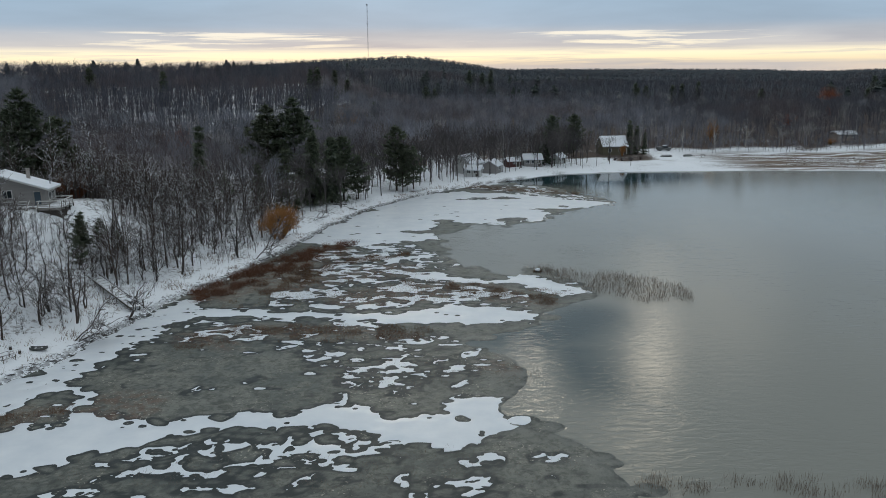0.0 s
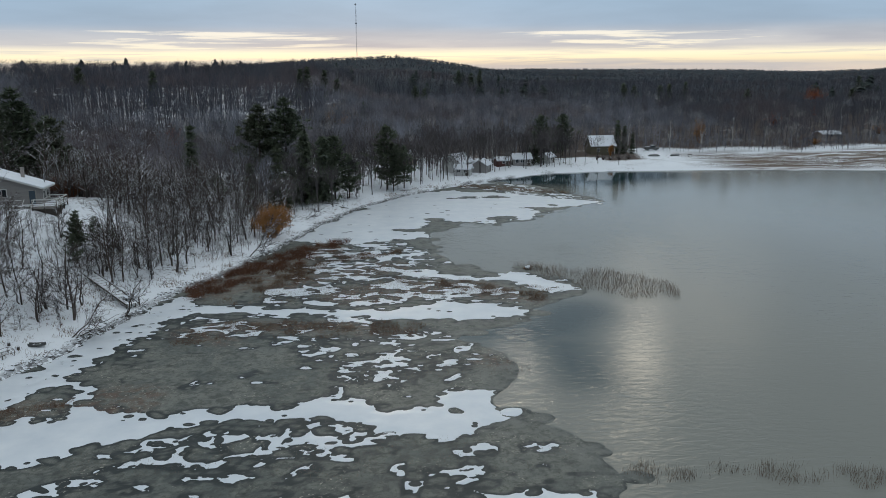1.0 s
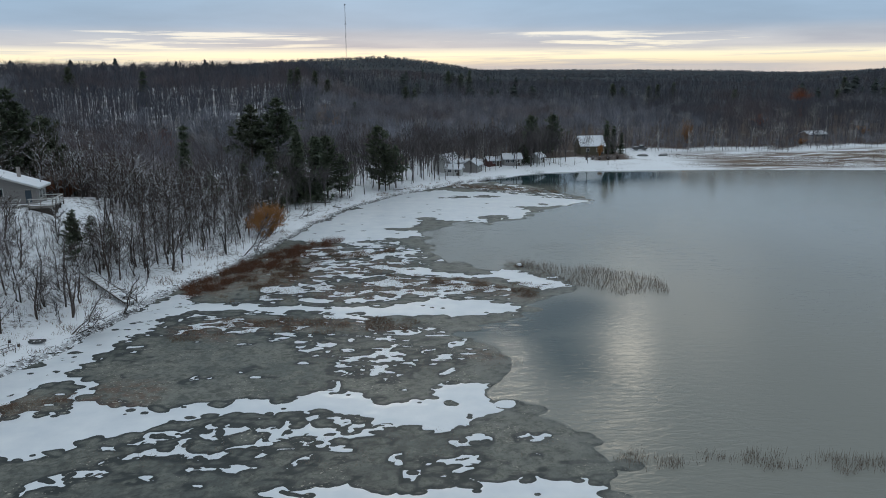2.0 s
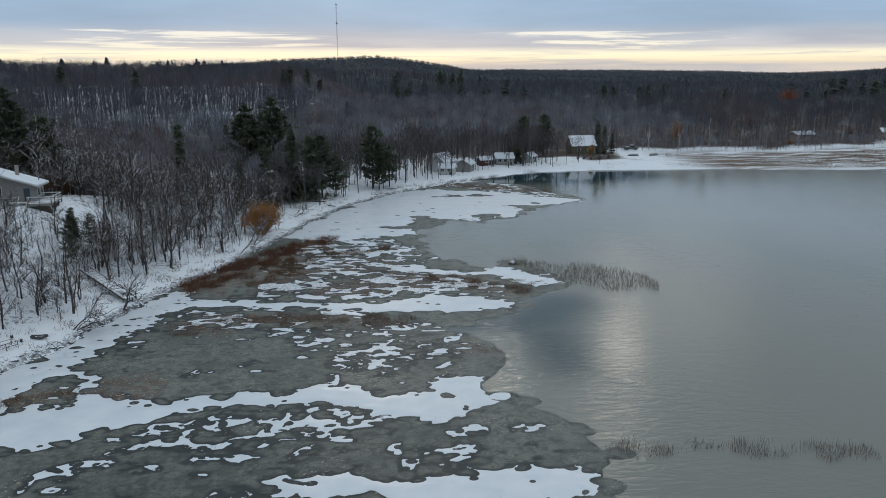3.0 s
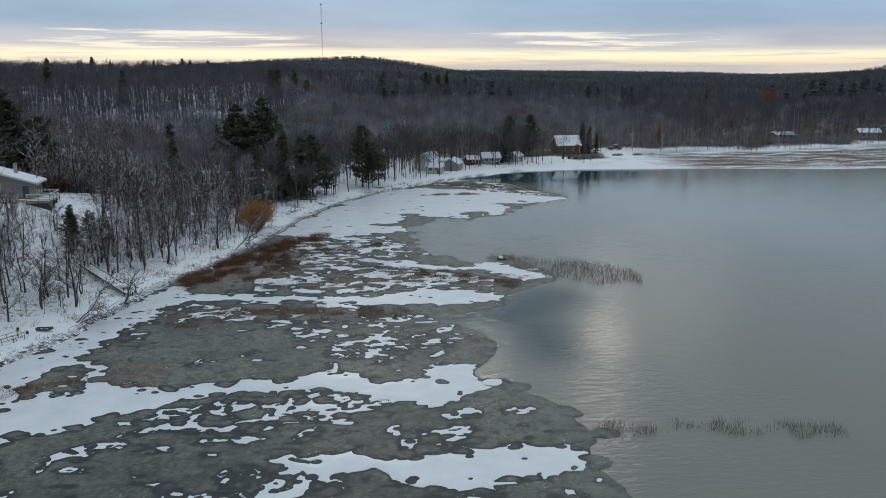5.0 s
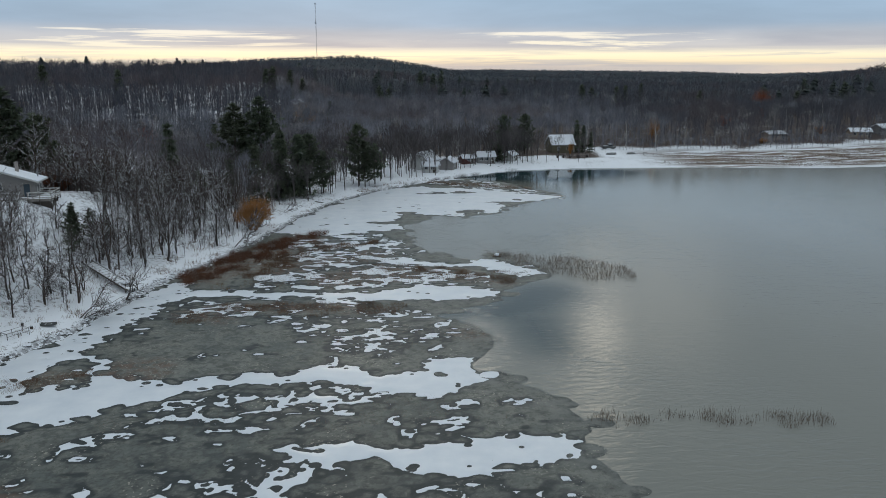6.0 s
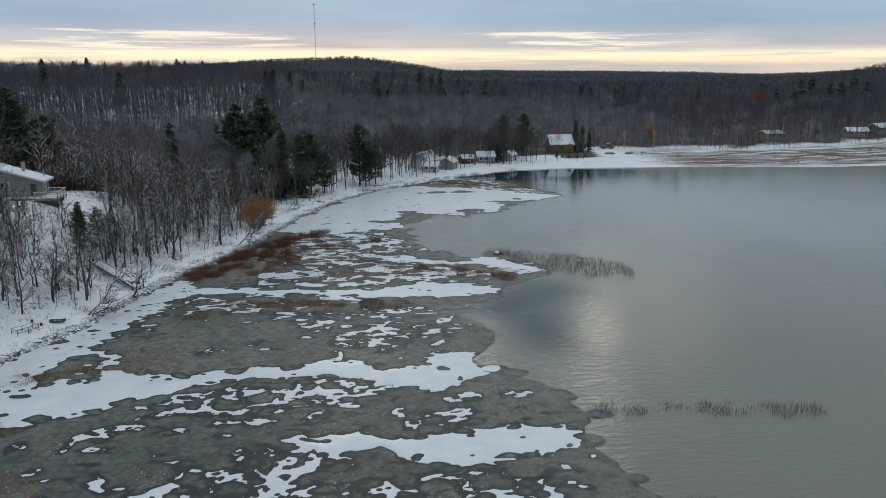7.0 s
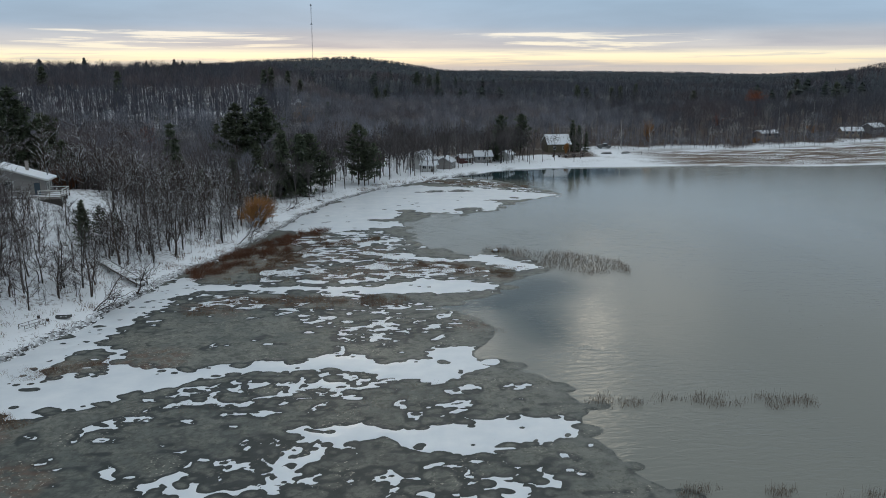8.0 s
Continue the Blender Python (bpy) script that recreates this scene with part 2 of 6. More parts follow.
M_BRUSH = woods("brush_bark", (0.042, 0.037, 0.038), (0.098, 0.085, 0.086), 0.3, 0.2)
# hill woods: bluish haze painted into the bark tones
M_HILL = woods("hill_woods_hazy_bark", (0.052, 0.056, 0.074), (0.096, 0.099, 0.120), 0.25, 0.03)
M_BIRCH = bark("birch_bark", (0.42, 0.40, 0.37), (0.58, 0.56, 0.53), 0.5)
M_SNOWBARK = bark("snowy_bark", (0.035, 0.03, 0.027), (0.08, 0.068, 0.06), 1.3)
M_NEEDLE = needles("pine_needles", (0.050, 0.070, 0.048), (0.115, 0.138, 0.082), 0.12)
# far needles: turned bluish to carry the haze of distance
M_FAR_NEEDLE = needles("hazy_far_needles", (0.018, 0.027, 0.029), (0.03, 0.043, 0.044), 0.08)
M_REED = plain("dead_reeds", (0.17, 0.10, 0.055), (0.11, 0.06, 0.035), 0.5, 0.9)
M_RED_REED = plain("rust_reeds", (0.16, 0.062, 0.03), (0.085, 0.035, 0.02), 0.3, 0.9)
M_GREY_REED = plain("grey_reeds", (0.22, 0.16, 0.125), (0.13, 0.095, 0.075), 0.5, 0.9)
# horizon trees: blue-grey haze mixed into their own colour
M_RIDGE = woods("ridge_woods_hazy_bark", (0.055, 0.068, 0.082), (0.095, 0.108, 0.125), 0.2, 0.05)
M_WILLOW = plain("orange_twigs", (0.38, 0.19, 0.065), (0.27, 0.125, 0.045), 0.8, 0.9)
M_RUST = plain("rust_leaves", (0.28, 0.085, 0.036), (0.18, 0.055, 0.026), 0.8, 0.9)
M_ROCK = plain("shore_rock", (0.045, 0.042, 0.038), (0.13, 0.12, 0.11), 2.5, 0.85, 0.6, 0.05, None, 1.0)
M_GREYWALL = plain("grey_siding", (0.265, 0.252, 0.245), (0.21, 0.198, 0.192), 2.0, 0.75, 0.2, 0.01, (0.4, 0.4, 6))
M_OLIVE = plain("olive_siding", (0.10, 0.09, 0.06), (0.14, 0.12, 0.08), 2.0, 0.8, 0.2, 0.01, (0.4, 0.4, 6))
M_WHITEWALL = plain("white_siding", (0.55, 0.55, 0.54), (0.44, 0.44, 0.43), 2.0, 0.7, 0.2, 0.01, (0.4, 0.4, 6))
M_REDWALL = plain("red_siding", (0.07, 0.026, 0.024), (0.10, 0.036, 0.03), 2.0, 0.8, 0.2, 0.01, (0.4, 0.4, 6))
M_TANWALL = plain("tan_siding", (0.33, 0.26, 0.21), (0.26, 0.21, 0.17), 2.0, 0.8, 0.2, 0.01, (0.4, 0.4, 6))
M_ROOFSNOW = plain("roof_snow", (0.78, 0.80, 0.84), (0.68, 0.71, 0.77), 1.5, 0.7, 0.3, 0.05)
M_WOOD = plain("weathered_wood", (0.20, 0.18, 0.16), (0.30, 0.28, 0.26), 3.0, 0.85, 0.3, 0.01, (1, 1, 6), 0.9)
M_DARKWOOD = plain("dark_wood", (0.05, 0.042, 0.036), (0.09, 0.075, 0.065), 3.0, 0.85, 0.3, 0.01, (1, 1, 6), 0.7)
M_TRIM = plain("white_trim", (0.62, 0.62, 0.60), (0.52, 0.52, 0.50), 4.0, 0.6)
M_BRICK = plain("chimney_masonry", (0.25, 0.22, 0.20), (0.36, 0.33, 0.31), 6.0, 0.85, 0.5, 0.02)
M_STEEL = plain("grey_steel", (0.28, 0.29, 0.31), (0.20, 0.21, 0.23), 0.3, 0.5, 0.1, 0.01, None, 0.0, 0.6)
M_BLUE = plain("blue_door_paint", (0.045, 0.07, 0.095), (0.035, 0.055, 0.075), 4.0, 0.5)
M_HULL = plain("boat_hull", (0.05, 0.055, 0.055), (0.09, 0.09, 0.085), 4.0, 0.6, 0.2, 0.01, None, 0.3)
_g = Nodes("window_glass")
M_GLASS = _g.done((0.02, 0.025, 0.03), 0.06, IOR=1.5)


# ---- mesh helpers ----
def mesh_of(name, verts, faces, material, smooth=False):
    me = bpy.data.meshes.new(name)
    me.from_pydata([tuple(map(float, v)) for v in verts], [], [tuple(int(i) for i in f) for f in faces])
    me.materials.append(material)
    if smooth:
        me.polygons.foreach_set("use_smooth", [True] * len(me.polygons))
    me.update()
    return me


def tri_mesh(name, V, T, material, attrs=None, smooth=False):
    """A mesh of triangles from arrays, with per-point attributes."""
    me = bpy.data.meshes.new(name)
    V, T = np.ascontiguousarray(V, dtype=np.float32), np.ascontiguousarray(T, dtype=np.int32)
    me.vertices.add(len(V))
    me.vertices.foreach_set("co", V.ravel())
    me.loops.add(T.size)
    me.loops.foreach_set("vertex_index", T.ravel())
    me.polygons.add(len(T))
    me.polygons.foreach_set("loop_start", np.arange(0, T.size, 3, dtype=np.int32))
    me.polygons.foreach_set("use_smooth", np.full(len(T), smooth))
    me.materials.append(material)
    for key, val in (attrs or {}).items():
        a = me.attributes.new(key, "FLOAT", "POINT")
        a.data.foreach_set("value", np.ascontiguousarray(val, dtype=np.float32))
    me.update(calc_edges=True)
    return me


def part(name, me, parent, label="", m=None):
    ob = new(name, me)
    ob.parent = parent
    if m is not None:
        ob.matrix_basis = m
    if label:
        tagged(ob, label)
    return ob


def box_bm(bm, lo, hi, m=None, bevel=0.0):
    """Adds a box to a bmesh."""
    c, s = [(a + b) / 2 for a, b in zip(lo, hi)], [b - a for a, b in zip(lo, hi)]
    t = Matrix.Translation(c) @ Matrix.Diagonal((*s, 1))
    r = bmesh.ops.create_cube(bm, size=1, matrix=(m @ t) if m is not None else t)
    if bevel:
        edges = list({e for v in r["verts"] for e in v.link_edges})
        bmesh.ops.bevel(bm, geom=edges, offset=bevel, segments=1, affect="EDGES", profile=0.5)


def boxes(name, items, material, bevel=0.0):
    bm = bmesh.new()
    for lo, hi in items:
        box_bm(bm, lo, hi, None, bevel)
    me = bpy.data.meshes.new(name)
    bm.to_mesh(me)
    bm.free()
    me.materials.append(material)
    return me


# ---- noise and fields on arrays ----
LATTICE = np.random.RandomState(11).rand(256, 256)


def field_noise(x, y, scale, seed=0):
    """Smooth value noise, 0 to 1, with features about as large as scale."""
    u, v = np.asarray(x) / scale + seed * 17.31, np.asarray(y) / scale + seed * 5.77
    i, j = np.floor(u).astype(int), np.floor(v).astype(int)
    f, g = u - i, v - j
    f, g = f * f * (3 - 2 * f), g * g * (3 - 2 * g)
    a, b = LATTICE[i % 256, j % 256], LATTICE[(i + 1) % 256, j % 256]
    c, d = LATTICE[i % 256, (j + 1) % 256], LATTICE[(i + 1) % 256, (j + 1) % 256]
    return (a * (1 - f) + b * f) * (1 - g) + (c * (1 - f) + d * f) * g


def fractal(x, y, scale, seed=0, octaves=3):
    total, amp, norm = 0.0, 1.0, 0.0
    for o in range(octaves):
        total = total + amp * field_noise(x, y, scale / 2 ** o, seed + o)
        norm += amp
        amp *= 0.5
    return total / norm


def ease(x, a, b):
    t = np.clip((np.asarray(x, dtype=float) - a) / (b - a), 0, 1)
    return t * t * (3 - 2 * t)


def segment_distance(x, y, pts):
    best = np.full(np.shape(x), 1e9)
    for (ax, ay), (bx, by) in zip(pts[:-1], pts[1:]):
        ux, uy = bx - ax, by - ay
        t = np.clip(((x - ax) * ux + (y - ay) * uy) / (ux * ux + uy * uy), 0, 1)
        best = np.minimum(best, np.hypot(x - ax - t * ux, y - ay - t * uy))
    return best


def inside(x, y, poly):
    odd = np.zeros(np.shape(x), dtype=bool)
    for (ax, ay), (bx, by) in zip(poly, poly[1:] + poly[:1]):
        if ay != by:
            odd ^= ((ay > y) != (by > y)) & (x < (bx - ax) * (y - ay) / (by - ay) + ax)
    return odd


def bands(x, y, chains, flat=1.0):
    """Signed distance, positive inside, to chains of round-ended tapering strokes (x, y, half width). flat: how much the ends are drawn in."""
    best = np.full(np.shape(x), -1e9)
    x = np.asarray(x) * flat
    chains = [[(p[0] * flat, p[1], p[2]) for p in chain] for chain in chains]
    for chain in chains:
        if len(chain) == 1:
            chain = chain * 2
        for (ax, ay, ar), (bx, by, br) in zip(chain[:-1], chain[1:]):
            ux, uy = bx - ax, by - ay
            t = np.clip(((x - ax) * ux + (y - ay) * uy) / max(ux * ux + uy * uy, 1e-6), 0, 1)
            best = np.maximum(best, ar + (br - ar) * t - np.hypot(x - ax - t * ux, y - ay - t * uy))
    return best


# ---- the lie of the land ----
SHORE = [(-90, -700), (-64, -60), (-52, 20), (-46, 50), (-44.6, 66), (-42.5, 73), (-40.2, 80.5), (-38.7, 87), (-37.4, 95), (-34.6, 104.5),
         (-31.8, 114), (-27.6, 127.5), (-25.5, 136.5), (-23.8, 147), (-18.6, 166), (-12.3, 180), (1, 199), (13.4, 212), (27, 223), (36, 229),
         (52, 232), (85, 233), (110, 231), (135, 229), (165, 234), (230, 248), (330, 250), (480, 200)]
LAKE = SHORE + [(900, -100), (900, -700)]


def inland(x, y):
    """Metres from the water's edge, positive on land."""
    x, y = np.asarray(x, dtype=float), np.asarray(y, dtype=float)
    wob = (field_noise(x, y, 4.0, 3) - 0.5) * 1.2 + (field_noise(x, y, 1.3, 4) - 0.5) * 0.6
    d = segment_distance(x, y, SHORE + [(900, -100)])
    return np.where(inside(x, y, LAKE), -d, d) + wob


def land_height(x, y, s=None):
    x, y = np.asarray(x, dtype=float), np.asarray(y, dtype=float)
    s = inland(x, y) if s is None else s
    bank = 1.8 + 7.8 * (1 - ease(y, 112, 165)) * (1 - ease(x, -28, 0))
    bank = bank * (1 - 0.85 * ease(x, -12, 20) * (1 - ease(s, 40, 75)))
    z = 0.5 * ease(s, -0.15, 0.35) + 0.6 * ease(s, 0.5, 6) + bank * ease(s, 5.5, 27) - 1.2 * ease(-s, 0.2, 4)
    z = z - 1.7 * np.exp(-((x + 54.5) / 5.5) ** 2 - ((y - 110.5) / 5.5) ** 2)
    marsh = ease(x, 70, 95)
    z = z * (1 - marsh * 0.7 * (1 - ease(s, 30, 70)))
    az = np.degrees(np.arctan2(x, np.maximum(y + 5, 1)))
    top = 21 + 2.5 * (1 - ease(az, -30, -12)) - 13 * ease(az, -4, 6) + 20 * ease(az, 25, 35)
    left = 1 - ease(az, -9, -3)
    far = np.hypot(x, y)
    z = z + (s > 0) * (3.0 * ease(far, 180 + 90 * ease(x, -10, 20), 380) + top * ease(far + 25 * (field_noise(x, y, 160, 8) - 0.5), 345 - 115 * left, 690 - 120 * left))
    z = z + 27 * np.exp(-((x + 120) / 300) ** 2 - ((y - 1520) / 330) ** 2) + 21 * np.exp(-((x - 300) / 900) ** 2 - ((y - 2500) / 350) ** 2) * ease(y, 900, 2200)
    return z + (s > 3) * ((field_noise(x, y, 9, 5) - 0.5) * 0.9 * ease(s, 3, 15) + (field_noise(x, y, 90, 6) - 0.5) * 5 * ease(far, 300, 500))


def spread(lo, hi, fine, grow, edge_lo, edge_hi):
    """Grid lines, even from lo to hi and ever wider out to the edges."""
    mid = list(np.arange(lo, hi + 1e-6, fine))
    step, a = fine, hi
    while a < edge_hi:
        step *= grow
        a += step
        mid.append(a)
    step, a = fine, lo
    while a > edge_lo:
        step *= grow
        a -= step
        mid.insert(0, a)
    return np.array(mid)


def grid_tris(nx, ny):
    i, j = np.meshgrid(np.arange(nx - 1), np.arange(ny - 1))
    a = (j * nx + i).ravel()
    return np.concatenate([np.stack([a, a + 1, a + nx + 1], 1), np.stack([a, a + nx + 1, a + nx], 1)])


def build_ground():
    xs, ys = spread(-56, -8, 0.42, 1.06, -3200, 3200), spread(55, 170, 0.5, 1.05, -900, 4200)
    X, Y = np.meshgrid(xs, ys)
    X, Y = X.ravel(), Y.ravel()
    s = inland(X, Y)
    Z = land_height(X, Y, s)
    az = np.degrees(np.arctan2(X, np.maximum(Y, 1)))
    wild = ease(s, 2, 9) * (0.7 + 0.45 * ease(np.hypot(X, Y), 150, 320))
    wild = np.where((X > -20) & (X < 80) & (s < 34), 0.15 * ease(s, 2, 20), wild)
    wild = wild * (1 - 0.12 * (1 - ease(Y, 92, 118)) * (1 - ease(s, 10, 22)))
    wild = wild * (1 - 0.5 * (1 - ease(Y, 140, 165)) * (1 - ease(s, 20, 40)))
    marsh = ease(X, 75, 100) * ease(s, 0.5, 1.6) * (1 - ease(s, 40, 45))
    # narrow strip at the waterline that takes the painted shade and soil colour
    edge = ease(s, -0.6, -0.2) * (1 - ease(s, 0.1, 0.5)) * (X < 40) * np.maximum(0.55 + 0.45 * ease(field_noise(X, Y, 1.4, 92), 0.25, 0.6), ease(Y, 108, 120))
    snowy_hill = (az > -28 + 3 * field_noise(X, Y, 60, 63)) & (az < -7 - 5 * field_noise(X, Y, 60, 64))
    # beyond 260 m, values above 1.6 call up the dark blue distance tint
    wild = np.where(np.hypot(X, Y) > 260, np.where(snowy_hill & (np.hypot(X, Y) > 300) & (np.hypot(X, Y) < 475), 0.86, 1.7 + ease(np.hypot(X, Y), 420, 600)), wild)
    wild = np.where((X > 70) & (s < 50), 0.1, wild)
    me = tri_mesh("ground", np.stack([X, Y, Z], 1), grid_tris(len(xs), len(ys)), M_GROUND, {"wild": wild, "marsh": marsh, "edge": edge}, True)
    return tagged(new("ground", me), "snow-covered lake shore and wooded hills with brown leaf litter, far ground tinted dark blue", "ground", kind="structure")


def build_water():
    xs, ys = spread(-60, 200, 2.0, 1.3, -700, 1200), spread(20, 300, 2.0, 1.3, -900, 330)
    X, Y = np.meshgrid(xs, ys)
    X, Y = X.ravel(), Y.ravel()
    # first stroke: the inlet; the others: dark sky reflections painted beside the ice
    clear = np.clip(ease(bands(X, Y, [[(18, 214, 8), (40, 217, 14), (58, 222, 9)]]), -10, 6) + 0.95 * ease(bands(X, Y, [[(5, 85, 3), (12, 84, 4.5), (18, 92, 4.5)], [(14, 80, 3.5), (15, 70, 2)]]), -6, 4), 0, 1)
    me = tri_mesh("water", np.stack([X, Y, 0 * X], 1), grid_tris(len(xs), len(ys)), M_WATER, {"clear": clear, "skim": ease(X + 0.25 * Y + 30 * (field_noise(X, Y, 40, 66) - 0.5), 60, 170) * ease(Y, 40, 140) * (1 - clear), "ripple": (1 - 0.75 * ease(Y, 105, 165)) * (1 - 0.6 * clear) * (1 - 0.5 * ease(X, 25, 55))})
    return tagged(new("water", me), "calm grey-green lake water with faint ripples", "lake", kind="structure")


# ---- ice and snow on the lake ----
ICE_EDGE = [(-60, 15), (18, 15), (17, 36), (15, 40), (14.5, 43), (12.6, 46), (15.5, 51), (13, 54), (10.5, 59.5), (7, 62.5), (5.2, 66.5), (7.6, 71),
            (7, 77), (5, 80), (2.5, 83), (6.5, 86.5), (11.5, 89.5), (15, 95.5), (20, 102), (17, 110), (14, 116), (9.5, 111.5), (3, 118), (-0.5, 126), (-1.5, 136),
            (-1, 142), (7, 153), (12, 149), (20, 156), (24, 165), (40, 175.5), (33, 186), (27, 199), (16, 211), (0, 220), (-60, 190)]
SNOW_BANDS, POOL_BANDS, MIXED = [], [], []


def snow(*chain):
    """A stroke of lying snow, through points (x, y, half width)."""
    SNOW_BANDS.append(list(chain))


def pool(*chain):
    """A stroke of bare wet ice within the snow."""
    POOL_BANDS.append(list(chain))


def mixed(*chain):
    """A stroke where snow and melt pools mingle."""
    MIXED.append(list(chain))


# snow along the near shore, then drifts and streaks farther out
snow((-45, 50, 2.5), (-43, 58, 3.6), (-42.5, 66, 3.8), (-39.5, 76, 4.2), (-36.4, 85, 4.2), (-35, 93, 4.0), (-33.5, 98, 2.6))
snow((-43, 58, 3.5), (-39.5, 56, 3.5), (-36.5, 53.5, 2.2), (-35, 52.5, 1.0))
snow((-22, 140, 3.0), (-15, 160, 5), (-7, 175, 6), (3, 190, 5))
snow((-21, 137, 4.0), (-10, 139, 4.5), (-4, 141, 2.5))
snow((-18, 150, 7), (-6, 151, 5.5), (-3.5, 152, 3))
snow((-12, 164, 8), (8, 163, 7), (17, 163, 5))
snow((-35.7, 57.8, 4.30), (-33.2, 57.6, 4.27), (-31.4, 58.6, 4.63), (-29.7, 59.9, 4.41), (-27.6, 60.4, 3.06), (-25.3, 60.6, 2.28), (-23.2, 61.4, 1.68), (-21.0, 62.2, 1.72), (-18.7, 62.6, 1.41), (-16.4, 63.3, 1.66), (-13.7, 62.4, 1.56), (-11.4, 63.8, 2.32), (-8.9, 63.7, 2.83), (-6.4, 63.0, 2.26), (-3.7, 60.9, 2.55), (-1.3, 60.8, 3.23), (1.0, 60.5, 3.40), (3.5, 63.5, 4.11), (5.2, 64.1, 3.25), (6.3, 62.5, 0.44))
snow((1.8, 66.0, 2.21), (5.3, 65.7, 1.94))
snow((-9.8, 68.4, 0.53), (-9.4, 66.5, 1.00))
snow((-36.3, 91.7, 2.4), (-33.0, 93.6, 2.7), (-28.7, 93.9, 2.1), (-23.3, 93.4, 1.7), (-20.3, 92.6, 1.5), (-17.0, 93.6, 1.3), (-13.2, 92.3, 1.6), (-9.7, 92.3, 2.3), (-6.1, 91.3, 2.68), (-2.7, 92.1, 2.95), (0.8, 93.0, 4.16), (4.3, 92.9, 4.61), (7.8, 93.2, 3.24), (10.6, 92.6, 2.06))
snow((-12.9, 90.1, 1.09), (-7.9, 88.2, 1.26))
snow((8.8, 108.0, 0.92), (11.0, 110.2, 3.17), (13.5, 107.0, 3.60), (16.3, 104.0, 3.41), (18.6, 102.4, 1.66))
snow((17.6, 107.7, 0.61), (19.8, 108.8, 0.93))
snow((-4.8, 111.7, 1.63), (-1.0, 111.5, 2.60), (2.3, 109.5, 1.57), (6.4, 108.7, 0.93), (9.2, 108.0, 0.92))
snow((-12.1, 109.4, 1.26), (-10.3, 108.7, 1.24))
snow((-11.0, 104.0, 1.14), (-5.6, 105.2, 2.34), (-4.2, 104.9, 0.87))
snow((-22.5, 102.7, 1.96), (-18.8, 101.5, 2.46))
snow((-13.7, 100.7, 1.08), (-11.4, 100.9, 0.81))
snow((-16.9, 97.2, 1.01), (-13.9, 96.9, 1.25))
snow((-10.9, 96.3, 0.99), (-5.1, 97.3, 0.76))
snow((-4.9, 127.1, 0.83), (-1.8, 127.0, 0.83))
snow((-1.1, 116.9, 0.71), (2.4, 118.6, 0.73))
snow((-12.0, 116.0, 0.70), (-9.5, 116.9, 0.71))
snow((-10.3, 121.8, 0.77), (-4.4, 122.3, 0.77))
snow((-12.6, 173.7, 6.82), (6.6, 175.4, 6.94), (25.8, 175.6, 6.94), (38.0, 173.7, 2.26))
snow((-17.5, 160.7, 5.88), (0.2, 165.7, 6.91), (18.2, 163.0, 5.35))
snow((-21.6, 148.9, 5.65), (-10.6, 148.3, 5.60), (-4.1, 151.8, 3.51))
snow((2.6, 156.2, 3.09), (11.5, 152.0, 2.34))
snow((17.3, 155.9, 2.46), (19.4, 157.6, 1.88))
snow((-24.3, 139.0, 3.97), (-14.7, 136.6, 4.79), (-9.8, 138.2, 2.45), (-1.6, 139.2, 1.98))
snow((-8.1, 186.3, 6.94), (13.9, 188.8, 2.67), (26.5, 181.0, 3.27))
snow((-18.4, 81.1, 0.54), (-16.9, 82.2, 0.55))
snow((-14.6, 78.9, 0.86), (-12.9, 79.8, 1.40), (-11.3, 79.2, 0.52))
snow((-13.8, 75.9, 0.32), (-10.7, 75.7, 0.32))
snow((-21.7, 79.3, 0.35), (-20.2, 79.9, 0.24))
snow((-24.6, 69.0, 0.40), (-23.7, 69.5, 0.68))
snow((-19.3, 71.7, 0.29), (-18.7, 72.4, 0.29))
snow((-10.5, 71.1, 0.28), (-9.5, 71.1, 0.28))
snow((-9.0, 70.7, 0.42), (-7.2, 70.1, 0.24))
snow((-6.0, 70.6, 0.56), (-5.1, 71.0, 0.70), (-5.2, 73.2, 0.59))
snow((-9.8, 77.2, 0.33), (-5.6, 77.1, 0.33))
snow((-7.4, 74.7, 0.77), (-4.8, 74.7, 0.31))
snow((-4.6, 76.2, 0.48), (-2.3, 76.2, 0.64))
snow((-5.3, 73.9, 0.30), (-3.6, 73.1, 0.74), (-2.0, 72.7, 0.44), (-1.4, 74.5, 0.31))
snow((-3.3, 69.2, 0.54), (-2.0, 69.3, 0.27))
snow((0.6, 75.0, 0.62), (2.1, 75.3, 0.47))
snow((0.1, 73.5, 0.45), (3.5, 74.2, 0.30))
snow((2.1, 78.9, 0.68), (3.7, 80.4, 0.35))
snow((1.2, 70.5, 0.42), (2.3, 71.3, 0.42))
snow((-6.1, 83.0, 0.38), (-2.9, 83.3, 0.76), (-2.0, 83.5, 0.57))
snow((-14.2, 82.1, 0.37), (-11.8, 82.8, 0.37))
snow((-7.9, 82.0, 0.37), (-5.9, 80.8, 0.36))
snow((-5.2, 72.4, 0.88))
snow((-11.6, 48.5, 1.11), (-9.7, 46.8, 1.69), (-7.8, 46.6, 2.11), (-6.0, 48.0, 1.76), (-4.0, 46.6, 1.80), (-2.1, 45.9, 1.87), (-0.2, 45.8, 2.28), (1.7, 45.0, 3.04), (3.6, 45.2, 4.07), (5.1, 46.3, 3.47), (6.6, 46.8, 3.00), (9.1, 46.8, 2.57), (11.5, 46.9, 2.27), (12.5, 45.8, 0.73))
snow((-9.4, 43.9, 1.36), (-10.6, 42.3, 1.29), (-11.5, 40.8, 1.41))
snow((-7.6, 43.8, 0.78), (-5.8, 44.1, 0.39))
